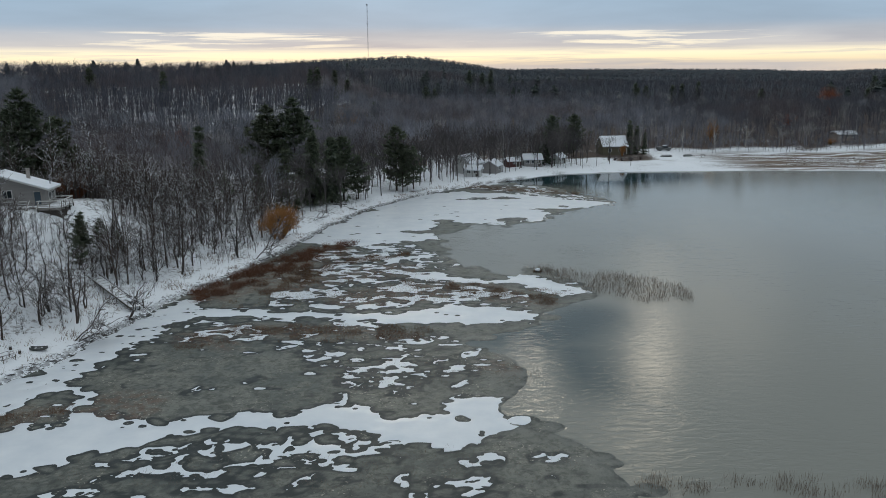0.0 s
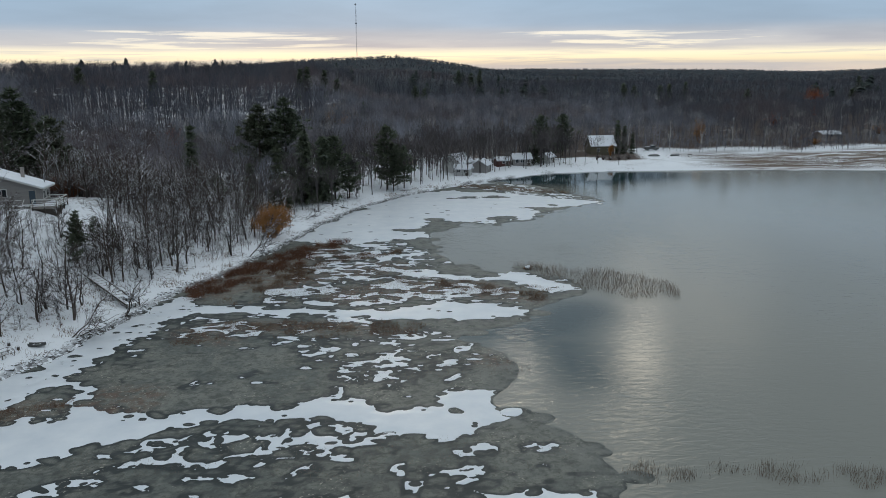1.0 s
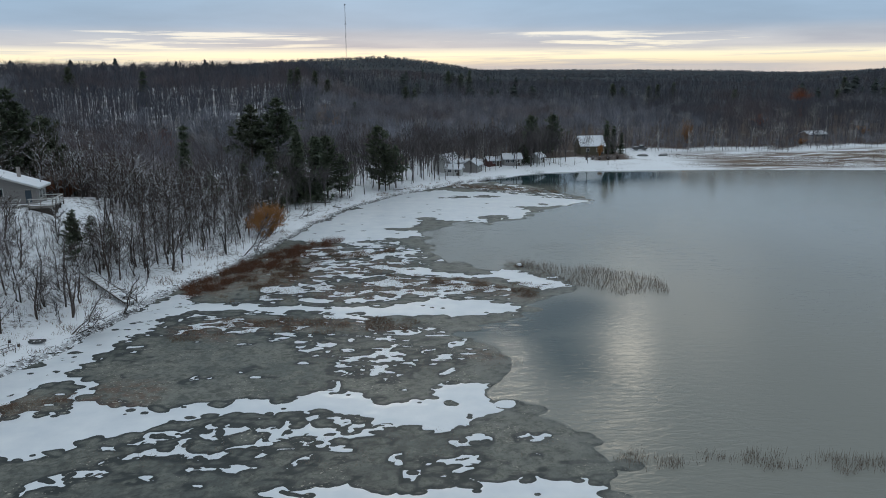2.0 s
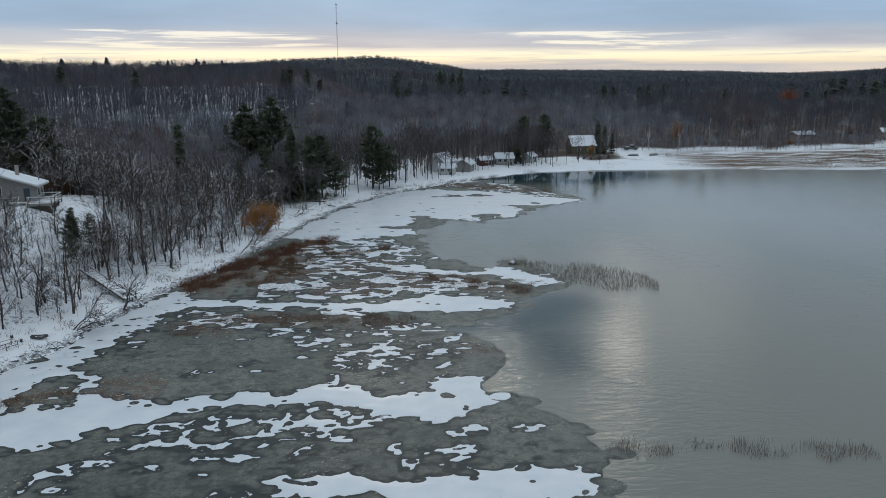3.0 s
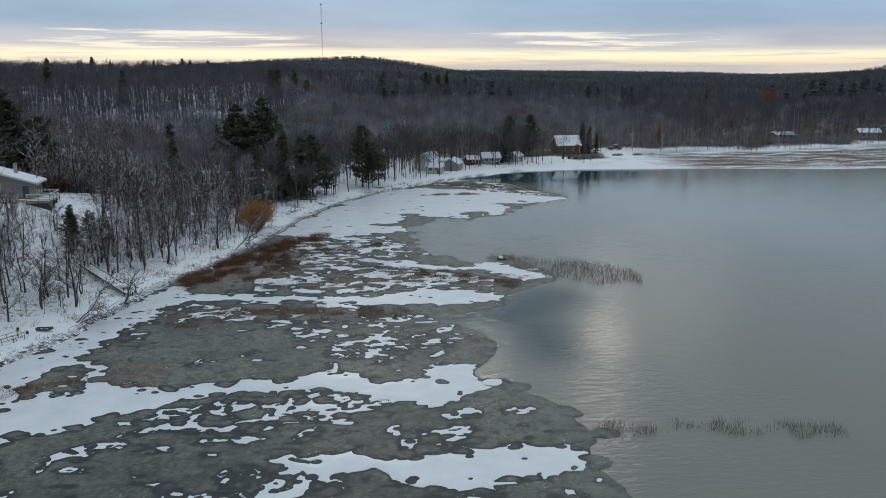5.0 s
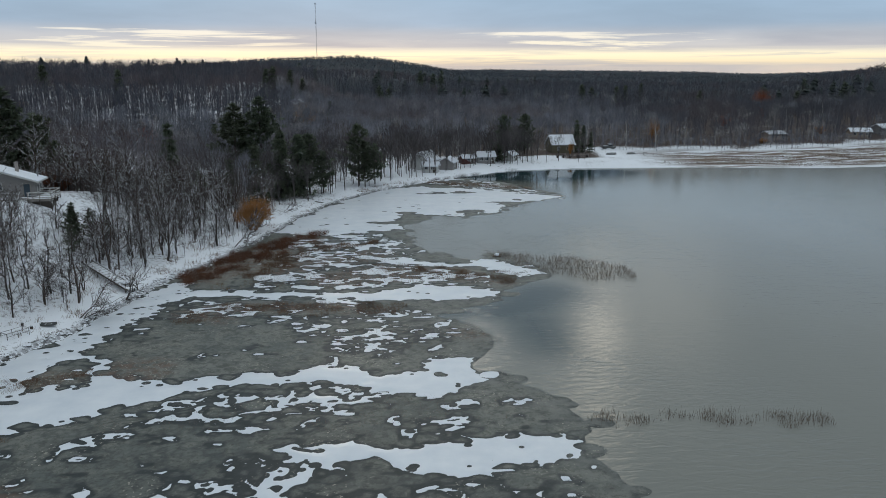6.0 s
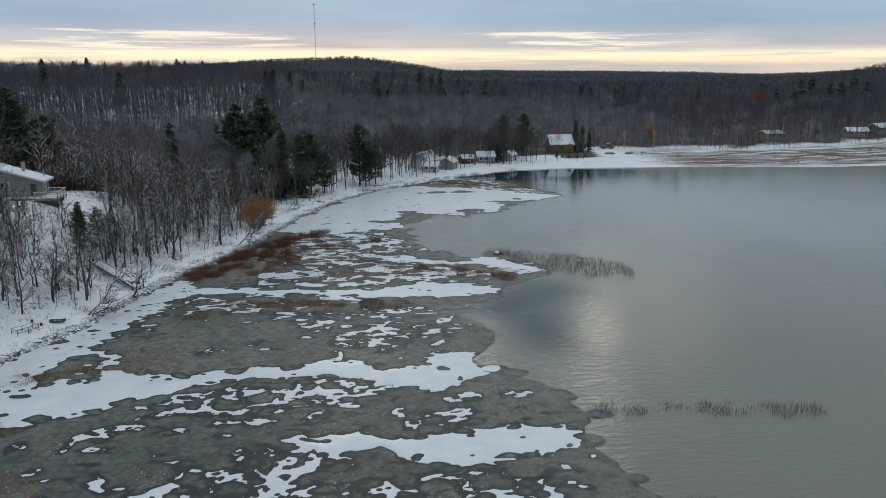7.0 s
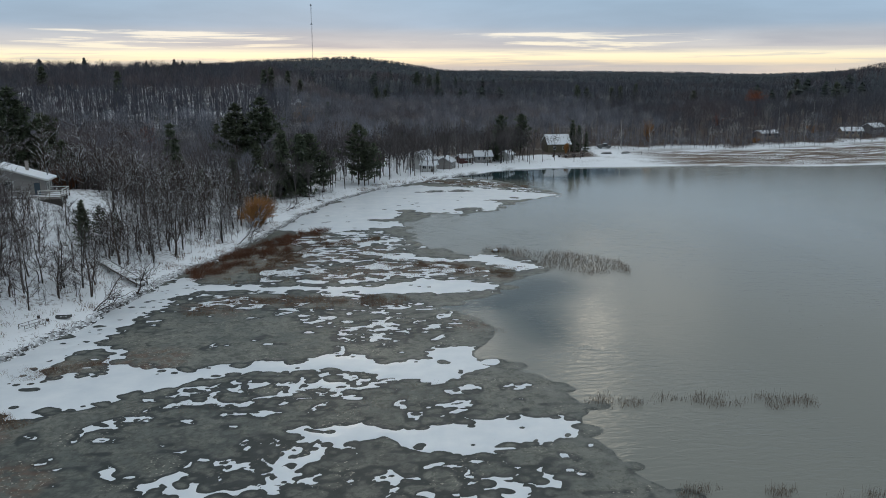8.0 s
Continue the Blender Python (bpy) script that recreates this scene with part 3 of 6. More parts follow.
snow((4.2, 38.3, 1.31), (6.2, 37.4, 1.28), (5.4, 35.9, 0.91))
snow((-1.3, 36.6, 0.39), (2.3, 36.4, 0.54))
snow((-17.3, 42.6, 0.74), (-14.9, 41.9, 0.82), (-12.7, 41.7, 0.72), (-11.8, 43.1, 0.95))
snow((-12.1, 44.1, 0.58), (-11.3, 44.2, 0.39))
snow((-22.6, 38.3, 0.96), (-21.2, 39.8, 1.52), (-18.5, 39.1, 1.49), (-15.8, 38.1, 0.96), (-13.9, 38.9, 0.74), (-12.3, 39.6, 0.76))
snow((-25.6, 42.0, 0.81), (-24.7, 40.9, 0.26), (-23.1, 40.7, 0.24))
snow((-34.4, 47.7, 0.53), (-34.0, 47.9, 0.64))
snow((-31.6, 43.7, 0.24), (-31.0, 43.9, 0.24))
snow((-27.7, 47.2, 0.32), (-26.2, 47.1, 0.24))
snow((-30.1, 47.5, 0.32), (-29.8, 49.2, 0.34), (-27.9, 50.6, 0.47), (-26.1, 51.2, 0.59), (-24.9, 51.1, 0.47))
snow((-27.7, 49.3, 0.56))
snow((-23.2, 50.4, 0.47), (-22.8, 50.6, 0.24))
snow((-21.8, 50.6, 0.47), (-20.7, 50.2, 0.24))
snow((-25.8, 52.5, 0.25), (-23.4, 53.9, 0.51), (-21.5, 54.4, 0.39), (-18.7, 53.5, 0.38), (-16.2, 53.7, 0.38))
snow((-26.2, 55.2, 0.53), (-23.9, 56.0, 0.27))
snow((-23.6, 57.3, 0.70), (-21.2, 57.7, 0.43), (-19.8, 58.4, 0.43), (-17.3, 57.1, 0.56))
snow((-19.3, 59.0, 0.24), (-16.5, 58.6, 0.24))
snow((-18.8, 51.5, 0.24), (-16.2, 51.3, 0.36), (-14.7, 51.4, 0.72), (-13.8, 51.6, 0.24))
snow((-17.9, 48.8, 0.24), (-17.3, 48.9, 0.24))
snow((-21.9, 45.9, 0.24), (-21.6, 46.3, 0.24))
snow((-20.4, 44.9, 0.40), (-19.9, 44.0, 0.39), (-19.9, 42.5, 0.55))
snow((-19.0, 43.7, 0.29), (-18.4, 43.5, 0.24))
snow((-16.2, 45.1, 0.30), (-15.7, 45.9, 0.41))
snow((-10.6, 51.9, 0.86), (-9.8, 53.0, 0.51))
snow((-7.8, 52.6, 0.25), (-6.7, 52.7, 0.25))
snow((-3.1, 52.6, 0.38), (-2.3, 53.4, 0.39))
snow((-0.5, 52.4, 0.25), (0.1, 51.8, 0.37))
snow((2.9, 52.5, 0.88))
snow((2.3, 55.4, 0.41), (4.7, 55.7, 0.55))
snow((8.8, 56.1, 0.42), (10.0, 56.3, 0.42))
snow((7.5, 55.9, 0.28), (8.1, 56.5, 0.28))
snow((9.8, 41.8, 0.28), (10.9, 41.4, 0.37))
snow((8.1, 39.9, 0.26), (8.8, 39.0, 0.34))
snow((9.4, 39.8, 0.24), (11.1, 38.7, 0.24))
snow((-14.7, 58.1, 0.43), (-13.6, 58.0, 0.43))
snow((-11.6, 57.3, 0.99), (-10.6, 55.6, 0.68), (-12.7, 54.8, 0.40))
snow((-13.9, 55.9, 0.54))
snow((-8.5, 56.2, 0.41), (-10.7, 56.4, 0.28))
pool((-38.0, 63.8, 1.5), (-36.0, 65.0, 2.1), (-34.6, 65.4, 1.2))
snow((-38.5, 70.5, 1.8), (-35.6, 70.2, 1.5), (-33.6, 68.0, 1.4), (-32.6, 65.2, 1.6), (-31.5, 62, 2.2))
snow((-39.5, 61, 2.0), (-40.5, 66, 2.0), (-38.8, 69.5, 2.6), (-37.8, 74, 2.8), (-36.4, 79, 2.2), (-34.5, 84, 1.5))
pool((2.5, 62.7, 0.56), (1.8, 63.1, 0.91))
pool((-7.0, 93.7, 0.71))
pool((-5.8, 44.6, 1.39), (-4.3, 45.0, 1.41))
pool((-9.1, 41.4, 1.62))
pool((-20.6, 39.1, 0.49))
pool((-19.3, 39.4, 0.83))
pool((-20.4, 41.4, 0.62))
pool((-3.5, 44.2, 0.30), (-2.5, 43.7, 0.39))
pool((-9.5, 45.7, 0.51))
pool((-9.5, 47.4, 0.43), (-10.8, 47.9, 0.44))
pool((-0.1, 42.8, 0.38), (1.1, 42.4, 0.28))
pool((3.0, 40.1, 0.70))
pool((7.0, 44.0, 0.39), (8.3, 43.6, 0.39), (10.8, 43.5, 0.39))
pool((-3.0, 48.1, 0.44))
pool((-10.6, 44.3, 0.59))
pool((-8.3, 43.9, 0.24))
pool((-7.1, 44.2, 0.29))
pool((8.3, 44.9, 0.31))
pool((2.7, 49.8, 0.24))
pool((5.2, 45.0, 0.24))
pool((3.7, 60.3, 0.46))
pool((11.3, 45.8, 0.42))
pool((4.4, 42.4, 0.47), (5.5, 41.7, 0.73))
pool((2.7, 57.4, 0.86))
pool((-26.0, 61.7, 0.27), (-25.8, 61.8, 0.24))
pool((-12.6, 57.4, 0.38))
pool((-12.7, 55.8, 0.37))
pool((-11.7, 55.4, 0.45))
pool((-10.9, 53.8, 0.43))
pool((-13.2, 60.2, 0.52), (-11.4, 60.7, 0.53), (-10.7, 59.7, 0.82))
pool((-6.5, 60.4, 0.52), (-5.1, 60.1, 0.42))
pool((-7.9, 58.3, 0.79), (-9.5, 58.0, 0.39))
pool((3.9, 60.9, 0.42))
pool((3.3, 56.4, 0.28))
pool((-30.8, 92.1, 0.69), (-30.2, 92.6, 0.69))
pool((-25.9, 94.8, 0.72))
pool((25.9, 171.5, 1.47))
pool((-5.3, 61.7, 0.24))
mixed((-34, 92, 2.5), (-27, 92.5, 3.2), (-18, 92.5, 3.0), (-10, 92, 3.0))
mixed((-14, 45, 1.6), (-15, 41, 2.4), (-10, 39, 2.4))
mixed((-5, 38.5, 1.6), (2, 39.5, 1.8), (8, 39, 2.0))
mixed((-14, 57, 1.6), (-9, 59, 1.8), (-4, 57.5, 1.4))
mixed((-20, 100, 4.5), (-8, 103, 5.5), (4, 102, 3.5), (10, 100, 2.0))
mixed((-21, 112, 3), (-14, 118, 5), (-4, 116, 4))
mixed((-31.7, 84.8, 1.57), (-25.7, 86.7, 2.45), (-19.0, 86.5, 2.84), (-12.0, 84.4, 3.10), (-5.6, 84.3, 3.47), (-0.4, 83.2, 2.63))
mixed((-13.8, 79.8, 2.45), (-5.0, 77.2, 3.27), (0.9, 74.7, 3.39))
mixed((-8.0, 72.6, 2.63), (-3.4, 71.0, 2.25))
mixed((-21.2, 96.6, 2.50), (-14.0, 97.7, 2.54), (-6.8, 100.1, 3.72))
mixed((-14.0, 109.1, 5.62), (-7.5, 108.8, 4.97), (-0.8, 102.7, 4.45), (5.3, 101.0, 3.77))
mixed((-18.1, 125.0, 4.86), (-9.0, 128.8, 5.98), (-3.1, 122.3, 3.87))
mixed((6.9, 185.0, 5.13), (27.4, 187.8, 5.27), (36.6, 178.6, 3.98))
mixed((-32.6, 76.0, 0.96), (-34.3, 84.9, 0.98))
mixed((-11.8, 58.2, 1.77), (-7.5, 56.8, 1.88))
mixed((-18.0, 57.4, 2.11), (-14.7, 55.0, 2.22))
mixed((-12.1, 38.0, 0.80), (-8.8, 37.7, 1.11), (-5.5, 39.2, 1.17))
mixed((-1.0, 50.2, 1.41), (3.1, 51.8, 1.72))
mixed((-21.9, 56.1, 1.90), (-18.0, 55.2, 2.13))
mixed((-12.9, 56.9, 1.95), (-10.9, 58.1, 1.44))
mixed((-16.5, 112.8, 4), (-11, 106, 4), (-8, 120, 3))
SHORE_HOLES = [[(-40.5, 64, 1.0), (-39.4, 70, 1.1), (-38.6, 75, 0.9), (-36.6, 84, 0.9), (-33.5, 95, 1.5), (-28, 96, 1.5)]]
SLUSH = [[(2, 204, 3), (11, 204, 6.5), (20, 197, 7), (29, 187, 4.5), (37, 179, 2.2)]]
WEEDS = [[(-31, 101, 3), (-27, 112, 4), (-20, 128, 3.5)], [(-22, 108, 6)], [(-29, 85, 2.5), (-24, 82, 2)], [(-30, 66.5, 2.5)], [(-40, 63, 3), (-34, 65, 1.5)], [(-39, 49, 3.5)], [(-33, 40, 4)], [(-29, 66, 4)],
         [(-12, 100, 4), (-4, 103, 5), (4, 104, 4)], [(-16, 112, 4), (-8, 116, 4)], [(-26, 87, 2.5), (-14, 87, 2.5), (-4, 85, 2)], [(8, 203, 4), (24, 194, 4)], [(5, 104, 4), (13, 97, 2)], [(6, 76, 3)]]


def clip_sheet(X, Y, F, lift, extra):
    """The part of a grid where F is above zero, cut along its outline. Returns points, triangles and per-point extras."""
    ny, nx = F.shape
    T = grid_tris(nx, ny)
    P = np.stack([X.ravel(), Y.ravel(), lift.ravel()], 1)
    E = [e.ravel() for e in extra]
    f = F.ravel()
    count = (f[T] > 0).sum(1)
    whole = T[count == 3]
    newP, newE, tris = [], [[] for _ in E], []
    base = len(P)

    def cut(a, b):
        nonlocal base
        t = (f[a] / (f[a] - f[b]))[:, None]
        p = P[a] * (1 - t) + P[b] * t
        p[:, 2] = EDGE_Z
        newP.append(p)
        for k, e in enumerate(E):
            newE[k].append(e[a] * (1 - t[:, 0]) + e[b] * t[:, 0])
        base += len(a)
        return np.arange(base - len(a), base)

    for n in (1, 2):
        S = T[count == n]
        if not len(S):
            continue
        odd = (f[S] > 0) if n == 1 else (f[S] <= 0)
        k = odd.argmax(1)
        r = np.arange(len(S))
        a, b, c = S[r, k], S[r, (k + 1) % 3], S[r, (k + 2) % 3]
        ab, ac = cut(a, b), cut(a, c)
        if n == 1:
            tris.append(np.stack([a, ab, ac], 1))
        else:
            tris += [np.stack([ab, b, c], 1), np.stack([ab, c, ac], 1)]
    P = np.concatenate([P] + newP)
    E = [np.concatenate([e] + x) for e, x in zip(E, newE)]
    T = np.concatenate([whole] + tris)
    used = np.unique(T)
    back = np.zeros(len(P), dtype=int)
    back[used] = np.arange(len(used))
    return P[used], back[T], [e[used] for e in E]


EDGE_Z = 0.01


def build_ice():
    global EDGE_Z
    rng = np.random.RandomState(5)
    xs = np.arange(-52, 44, 0.19)
    ys = [30.0]
    while ys[-1] < 224:
        ys.append(ys[-1] + 0.19 + 0.0034 * max(0, ys[-1] - 80))
    ys = np.array(ys)
    X, Y = np.meshgrid(xs, ys)
    wx = X + (field_noise(X, Y, 3.0, 20) - 0.5) * 0.9 + (field_noise(X, Y, 1.0, 21) - 0.5) * 0.6
    wy = Y + (field_noise(X, Y, 3.0, 22) - 0.5) * 0.7 + (field_noise(X, Y, 1.0, 23) - 0.5) * 0.45
    ix, iy = wx + (field_noise(X, Y, 6.0, 24) - 0.5) * 2.6, wy + (field_noise(X, Y, 6.0, 25) - 0.5) * 2.6
    ice = np.where(inside(ix, iy, ICE_EDGE), 1, -1) * segment_distance(ix, iy, ICE_EDGE + ICE_EDGE[:1])
    ex, ey = rng.uniform(-10, 42, 2600), rng.uniform(30, 215, 2600)
    reach = np.where(inside(ex, ey, ICE_EDGE), 1, -1) * segment_distance(ex, ey, ICE_EDGE)
    for cx, cy, q in zip(ex, ey, reach):
        if -0.55 < q < 0.5:
            r = rng.uniform(0.6, 1.3)
            i0, i1 = np.searchsorted(xs, (cx - r * 1.6 - 1, cx + r * 1.6 + 1))
            j0, j1 = np.searchsorted(ys, (cy - r - 1, cy + r + 1))
            d = r - np.hypot((X[j0:j1, i0:i1] - cx) / 1.4, Y[j0:j1, i0:i1] - cy)
            ice[j0:j1, i0:i1] = np.maximum(ice[j0:j1, i0:i1], d)
    broad = [c for c in SNOW_BANDS if max(p[2] for p in c) >= 1.5]
    slim = [c for c in SNOW_BANDS if max(p[2] for p in c) < 1.5]
    solid = np.minimum(bands(wx, wy, broad, 1.5) + 0.22, 0.1 - bands(wx, wy, POOL_BANDS, 1.3))
    solid = solid + (field_noise(X, Y, 0.8, 44) - 0.5) * 0.3
    solid = np.minimum(solid, 0.1 - bands(wx, wy, SLUSH, 1.5))
    mingled = bands(wx, wy, MIXED + SLUSH, 1.5)
    sx, sy = X + 0.35 * Y + 2.2 * (field_noise(X, Y, 2.3, 33) - 0.5), Y - 0.12 * X + 1.3 * (field_noise(X, Y, 1.7, 34) - 0.5)
    streaks = (fractal(sx * 0.4, sy, 0.62, 30, 3) - 0.50) * 4.0

    def eaten(n, wanted, middle, sigma, least, most):
        """What crowded round melt pools leave of the snow: distance to the nearest pool, and the dark rims within the pools."""
        lace, rim = np.full(X.shape, 2.0), np.zeros(X.shape)
        px, py, pr = rng.uniform(-50, 42, n), rng.uniform(34, 215, n), np.clip(rng.lognormal(middle, sigma, n), least, most)
        ok = wanted(px, py)
        for cx, cy, r in zip(px[ok], py[ok], pr[ok]):
            wide = 1.35 if cy < 72 else 1.8
            i0, i1 = np.searchsorted(xs, (cx - (r + 1.0) * wide, cx + (r + 1.0) * wide))
            j0, j1 = np.searchsorted(ys, (cy - r - 1.0, cy + r + 1.0))
            d = np.hypot((wx[j0:j1, i0:i1] - cx) / wide, wy[j0:j1, i0:i1] - cy) - r
            lace[j0:j1, i0:i1] = np.minimum(lace[j0:j1, i0:i1], d)
            rim[j0:j1, i0:i1] = np.where(d < -0.25, rim[j0:j1, i0:i1] * 0.5, np.maximum(rim[j0:j1, i0:i1], np.exp(-((d + 0.1) / 0.14) ** 2)))
        return lace, rim

    # between the pools only a lace of snow is left where the two mingle
    lace, rim = eaten(30000, lambda x, y: (bands(x, y, MIXED + SLUSH, 1.5) > -1.0) & (rng.rand(len(x)) < (0.40 + 0.85 * ease(fractal(x, y, 6.0, 51, 2), 0.34, 0.6)) * (0.55 + 0.45 * ease(y, 62, 70)) * (1 - 0.55 * ease(y, 92, 100))), -0.85, 0.5, 0.16, 1.5)
    patchy = np.minimum(np.minimum(lace + 0.04, streaks + 0.95 - 0.5 * ease(Y, 165, 185)), mingled * 0.5 + 0.15)
    # thin drifts, gnawed from both sides
    gnawed, rim_2 = eaten(30000, lambda x, y: np.abs(bands(x, y, slim, 1.5) + 0.1) < 0.75, -1.15, 0.4, 0.12, 0.8)
    patchy = np.maximum(patchy, np.minimum(bands(wx, wy, slim, 1.5) + 0.16, np.minimum(gnawed + 0.05, 0.1 - bands(wx, wy, POOL_BANDS, 1.3))))
    # scalloped margins of the broad drifts, and scattered holes beside the bank
    bitten, rim_3 = eaten(26000, lambda x, y: (np.abs(bands(x, y, broad, 1.5) + 0.25) < np.where(y > 130, 0.3, np.where(y < 80, 0.7, 0.5))) & (rng.rand(len(x)) < 0.75), -0.7, 0.42, 0.2, 1.3)
    holes, rim_4 = eaten(9000, lambda x, y: (bands(x, y, SHORE_HOLES) > 0) & (rng.rand(len(x)) < 0.9), -1.6, 0.3, 0.1, 0.4)
    solid = np.minimum(solid, np.minimum(bitten, holes) + 0.04)
    rim = np.maximum(np.maximum(rim, rim_2), np.maximum(rim_3, rim_4))
    crumbs = (field_noise(X * 0.55, Y, 1.2, 36) - 0.92) * 4.0
    snow = np.maximum(np.maximum(solid, patchy), crumbs)
    # round melt pools eat into the snow
    pools, ring = np.full(X.shape, 9.0), np.zeros(X.shape)
    n = 34000
    px, py = rng.uniform(-50, 42, n), 30 + 160 * rng.rand(n) ** 1.5
    deep, mix_at = bands(px, py, SNOW_BANDS, 1.5), bands(px, py, MIXED, 1.5)
    pr = np.clip(rng.lognormal(-1.3, 0.45, n), 0.13, 0.7)
    bite = (deep < -0.05) & (deep > -0.75)
    pr = np.where(bite, np.clip(-deep + rng.uniform(0.0, 0.40, n), 0.2, 1.1), pr)
    plain_ice = deep <= -0.75
    pr = np.where((deep > -0.05) & (mix_at < 0), rng.uniform(0.14, 0.40, n), pr)
    pr = np.where(plain_ice & (mix_at < -0.3), np.minimum(rng.uniform(0.3, 0.9, n), -deep), pr)
    chance = rng.rand(n)
    keep = np.where((mix_at > -0.3) & (deep < 0.1), chance < 0.10, np.where(bite, chance < 0.10, np.where(plain_ice, chance < 0.16, np.where(deep < 0.5, chance < 0.10, chance < 0.02))))
    keep &= ~((py > 134) & (rng.rand(n) < 0.35))
    for cx, cy, r in zip(px[keep], py[keep], pr[keep]):
        i0, i1 = np.searchsorted(xs, (cx - r * 1.8 - 0.8, cx + r * 1.8 + 0.8))
        j0, j1 = np.searchsorted(ys, (cy - r - 0.6, cy + r + 0.6))
        d = np.hypot((X[j0:j1, i0:i1] - cx) / (1.2 if cy < 95 else 1.7), Y[j0:j1, i0:i1] - cy) - r
        pools[j0:j1, i0:i1] = np.minimum(pools[j0:j1, i0:i1], d)
        ring[j0:j1, i0:i1] = np.maximum(ring[j0:j1, i0:i1], np.exp(-((d + 0.12) / 0.15) ** 2))
    # lobes within the bare ice, each with a darker rim
    for cx, cy, r in zip(rng.uniform(-16, 18, 420), rng.uniform(34, 84, 420), rng.uniform(0.5, 1.5, 420)):
        i0, i1 = np.searchsorted(xs, (cx - r * 1.3 - 0.8, cx + r * 1.3 + 0.8))
        j0, j1 = np.searchsorted(ys, (cy - r - 0.6, cy + r + 0.6))
        d = np.hypot((wx[j0:j1, i0:i1] - cx) / 1.3, wy[j0:j1, i0:i1] - cy) - r
        ring[j0:j1, i0:i1] = np.where(d < -0.3, ring[j0:j1, i0:i1] * 0.4, np.maximum(ring[j0:j1, i0:i1], np.exp(-((d + 0.1) / 0.16) ** 2)))
    snow = np.minimum(np.minimum(snow, pools), ice - 0.25)
    shore = inland(X, Y)
    snow = np.minimum(snow, -0.28 - shore)
    wet = 1 - ease(-snow, 0.12, 0.50)
    weed = ease(bands(wx, wy, WEEDS), -1.0, 1.5)
    EDGE_Z = 0.004
    P, T, (w, q, e) = clip_sheet(X, Y, np.where(shore > 1.5, -1, ice), np.full(X.shape, 0.02), (np.clip(wet + (0.15 + 0.45 * field_noise(X, Y, 1.2, 53)) * np.maximum(ring, rim) + 0.75 * np.exp(-((ice - 0.12) / 0.3) ** 2) + 0.22 * (1 - ease(Y, 45, 57)) * (1 - ease(X, -6, 4)), 0, 1), weed, np.exp(-np.maximum(ice, 0) / 4.5)))
    tagged(new("ice_sheet", tri_mesh("ice_sheet", P, T, M_ICE, {"wet": w, "weed": q, "thin": e})), "thin grey wet ice with weed frozen into it", "ice", kind="structure")
    EDGE_Z = 0.022
    lift = 0.03 + 0.05 * ease(snow, 0, 0.8) + 0.02 * field_noise(X, Y, 2.0, 40)
    P, T, _ = clip_sheet(X, Y, snow, lift, ())
    # patches that stand apart: each large one is a thing
    near = np.arange(len(P))
    for _ in range(400):
        low = near[T].min(1)
        nxt = near.copy()
        for q in range(3):
            np.minimum.at(nxt, T[:, q], low)
        nxt = nxt[nxt]
        if (nxt == near).all():
            break
        near = nxt
    owner = near[T[:, 0]]
    ids, sizes = np.unique(owner, return_counts=True)
    big = ids[np.argsort(-sizes)][:60]

    def piece(sel):
        used = np.unique(T[sel])
        back = np.zeros(len(P), dtype=int)
        back[used] = np.arange(len(used))
        return P[used], back[T[sel]]

    for b in big:
        V, F = piece(owner == b)
        ob = new("snow_patch", tri_mesh("snow_patch", V, F, M_SNOW, None, True))
        wide = V[:, 0].max() - V[:, 0].min()
        size = "broad white snow patch with scalloped edges on grey ice" if wide > 15 else "small white snow patch lying on grey ice" if wide < 5 else "long white snow patch lying on grey ice"
        tagged(ob, size, "snow patch", "snow patches on the ice")
    V, F = piece(~np.isin(owner, big))
    tagged(new("snow_scraps", tri_mesh("snow_scraps", V, F, M_SNOW, None, True)), "small scraps of white snow between melt pools", "snow", kind="stuff")


build_ground()
build_water()
build_ice()


# ---- trees ----
def tube(V, F, pts, radii, sides):
    """A tapering branch through pts, closed to a point at its end."""
    base = len(V)
    for k, (p, r) in enumerate(zip(pts, radii)):
        d = (pts[min(k + 1, len(pts) - 1)] - pts[max(k - 1, 0)]).normalized()
        a = d.cross(Vector((0.31, 0.77, 0.55))).normalized()
        b = d.cross(a)
        for q in range(sides):
            w = 2 * math.pi * q / sides
            V.append(p + (a * math.cos(w) + b * math.sin(w)) * r)
    for k in range(len(pts) - 1):
        for q in range(sides):
            i, j = base + k * sides + q, base + k * sides + (q + 1) % sides
            F.append((i, j, j + sides, i + sides))


def twig(V, F, p, d, r):
    """A three-sided sliver that ends in a point."""
    a = d.cross(Vector((0.2, 0.5, 0.84))).normalized() * r
    b = d.normalized().cross(a)
    i = len(V)
    V.extend((p + a, p - a * 0.5 + b * 0.87, p - a * 0.5 - b * 0.87, p + d))
    F.extend(((i, i + 1, i + 3), (i + 1, i + 2, i + 3), (i + 2, i, i + 3)))


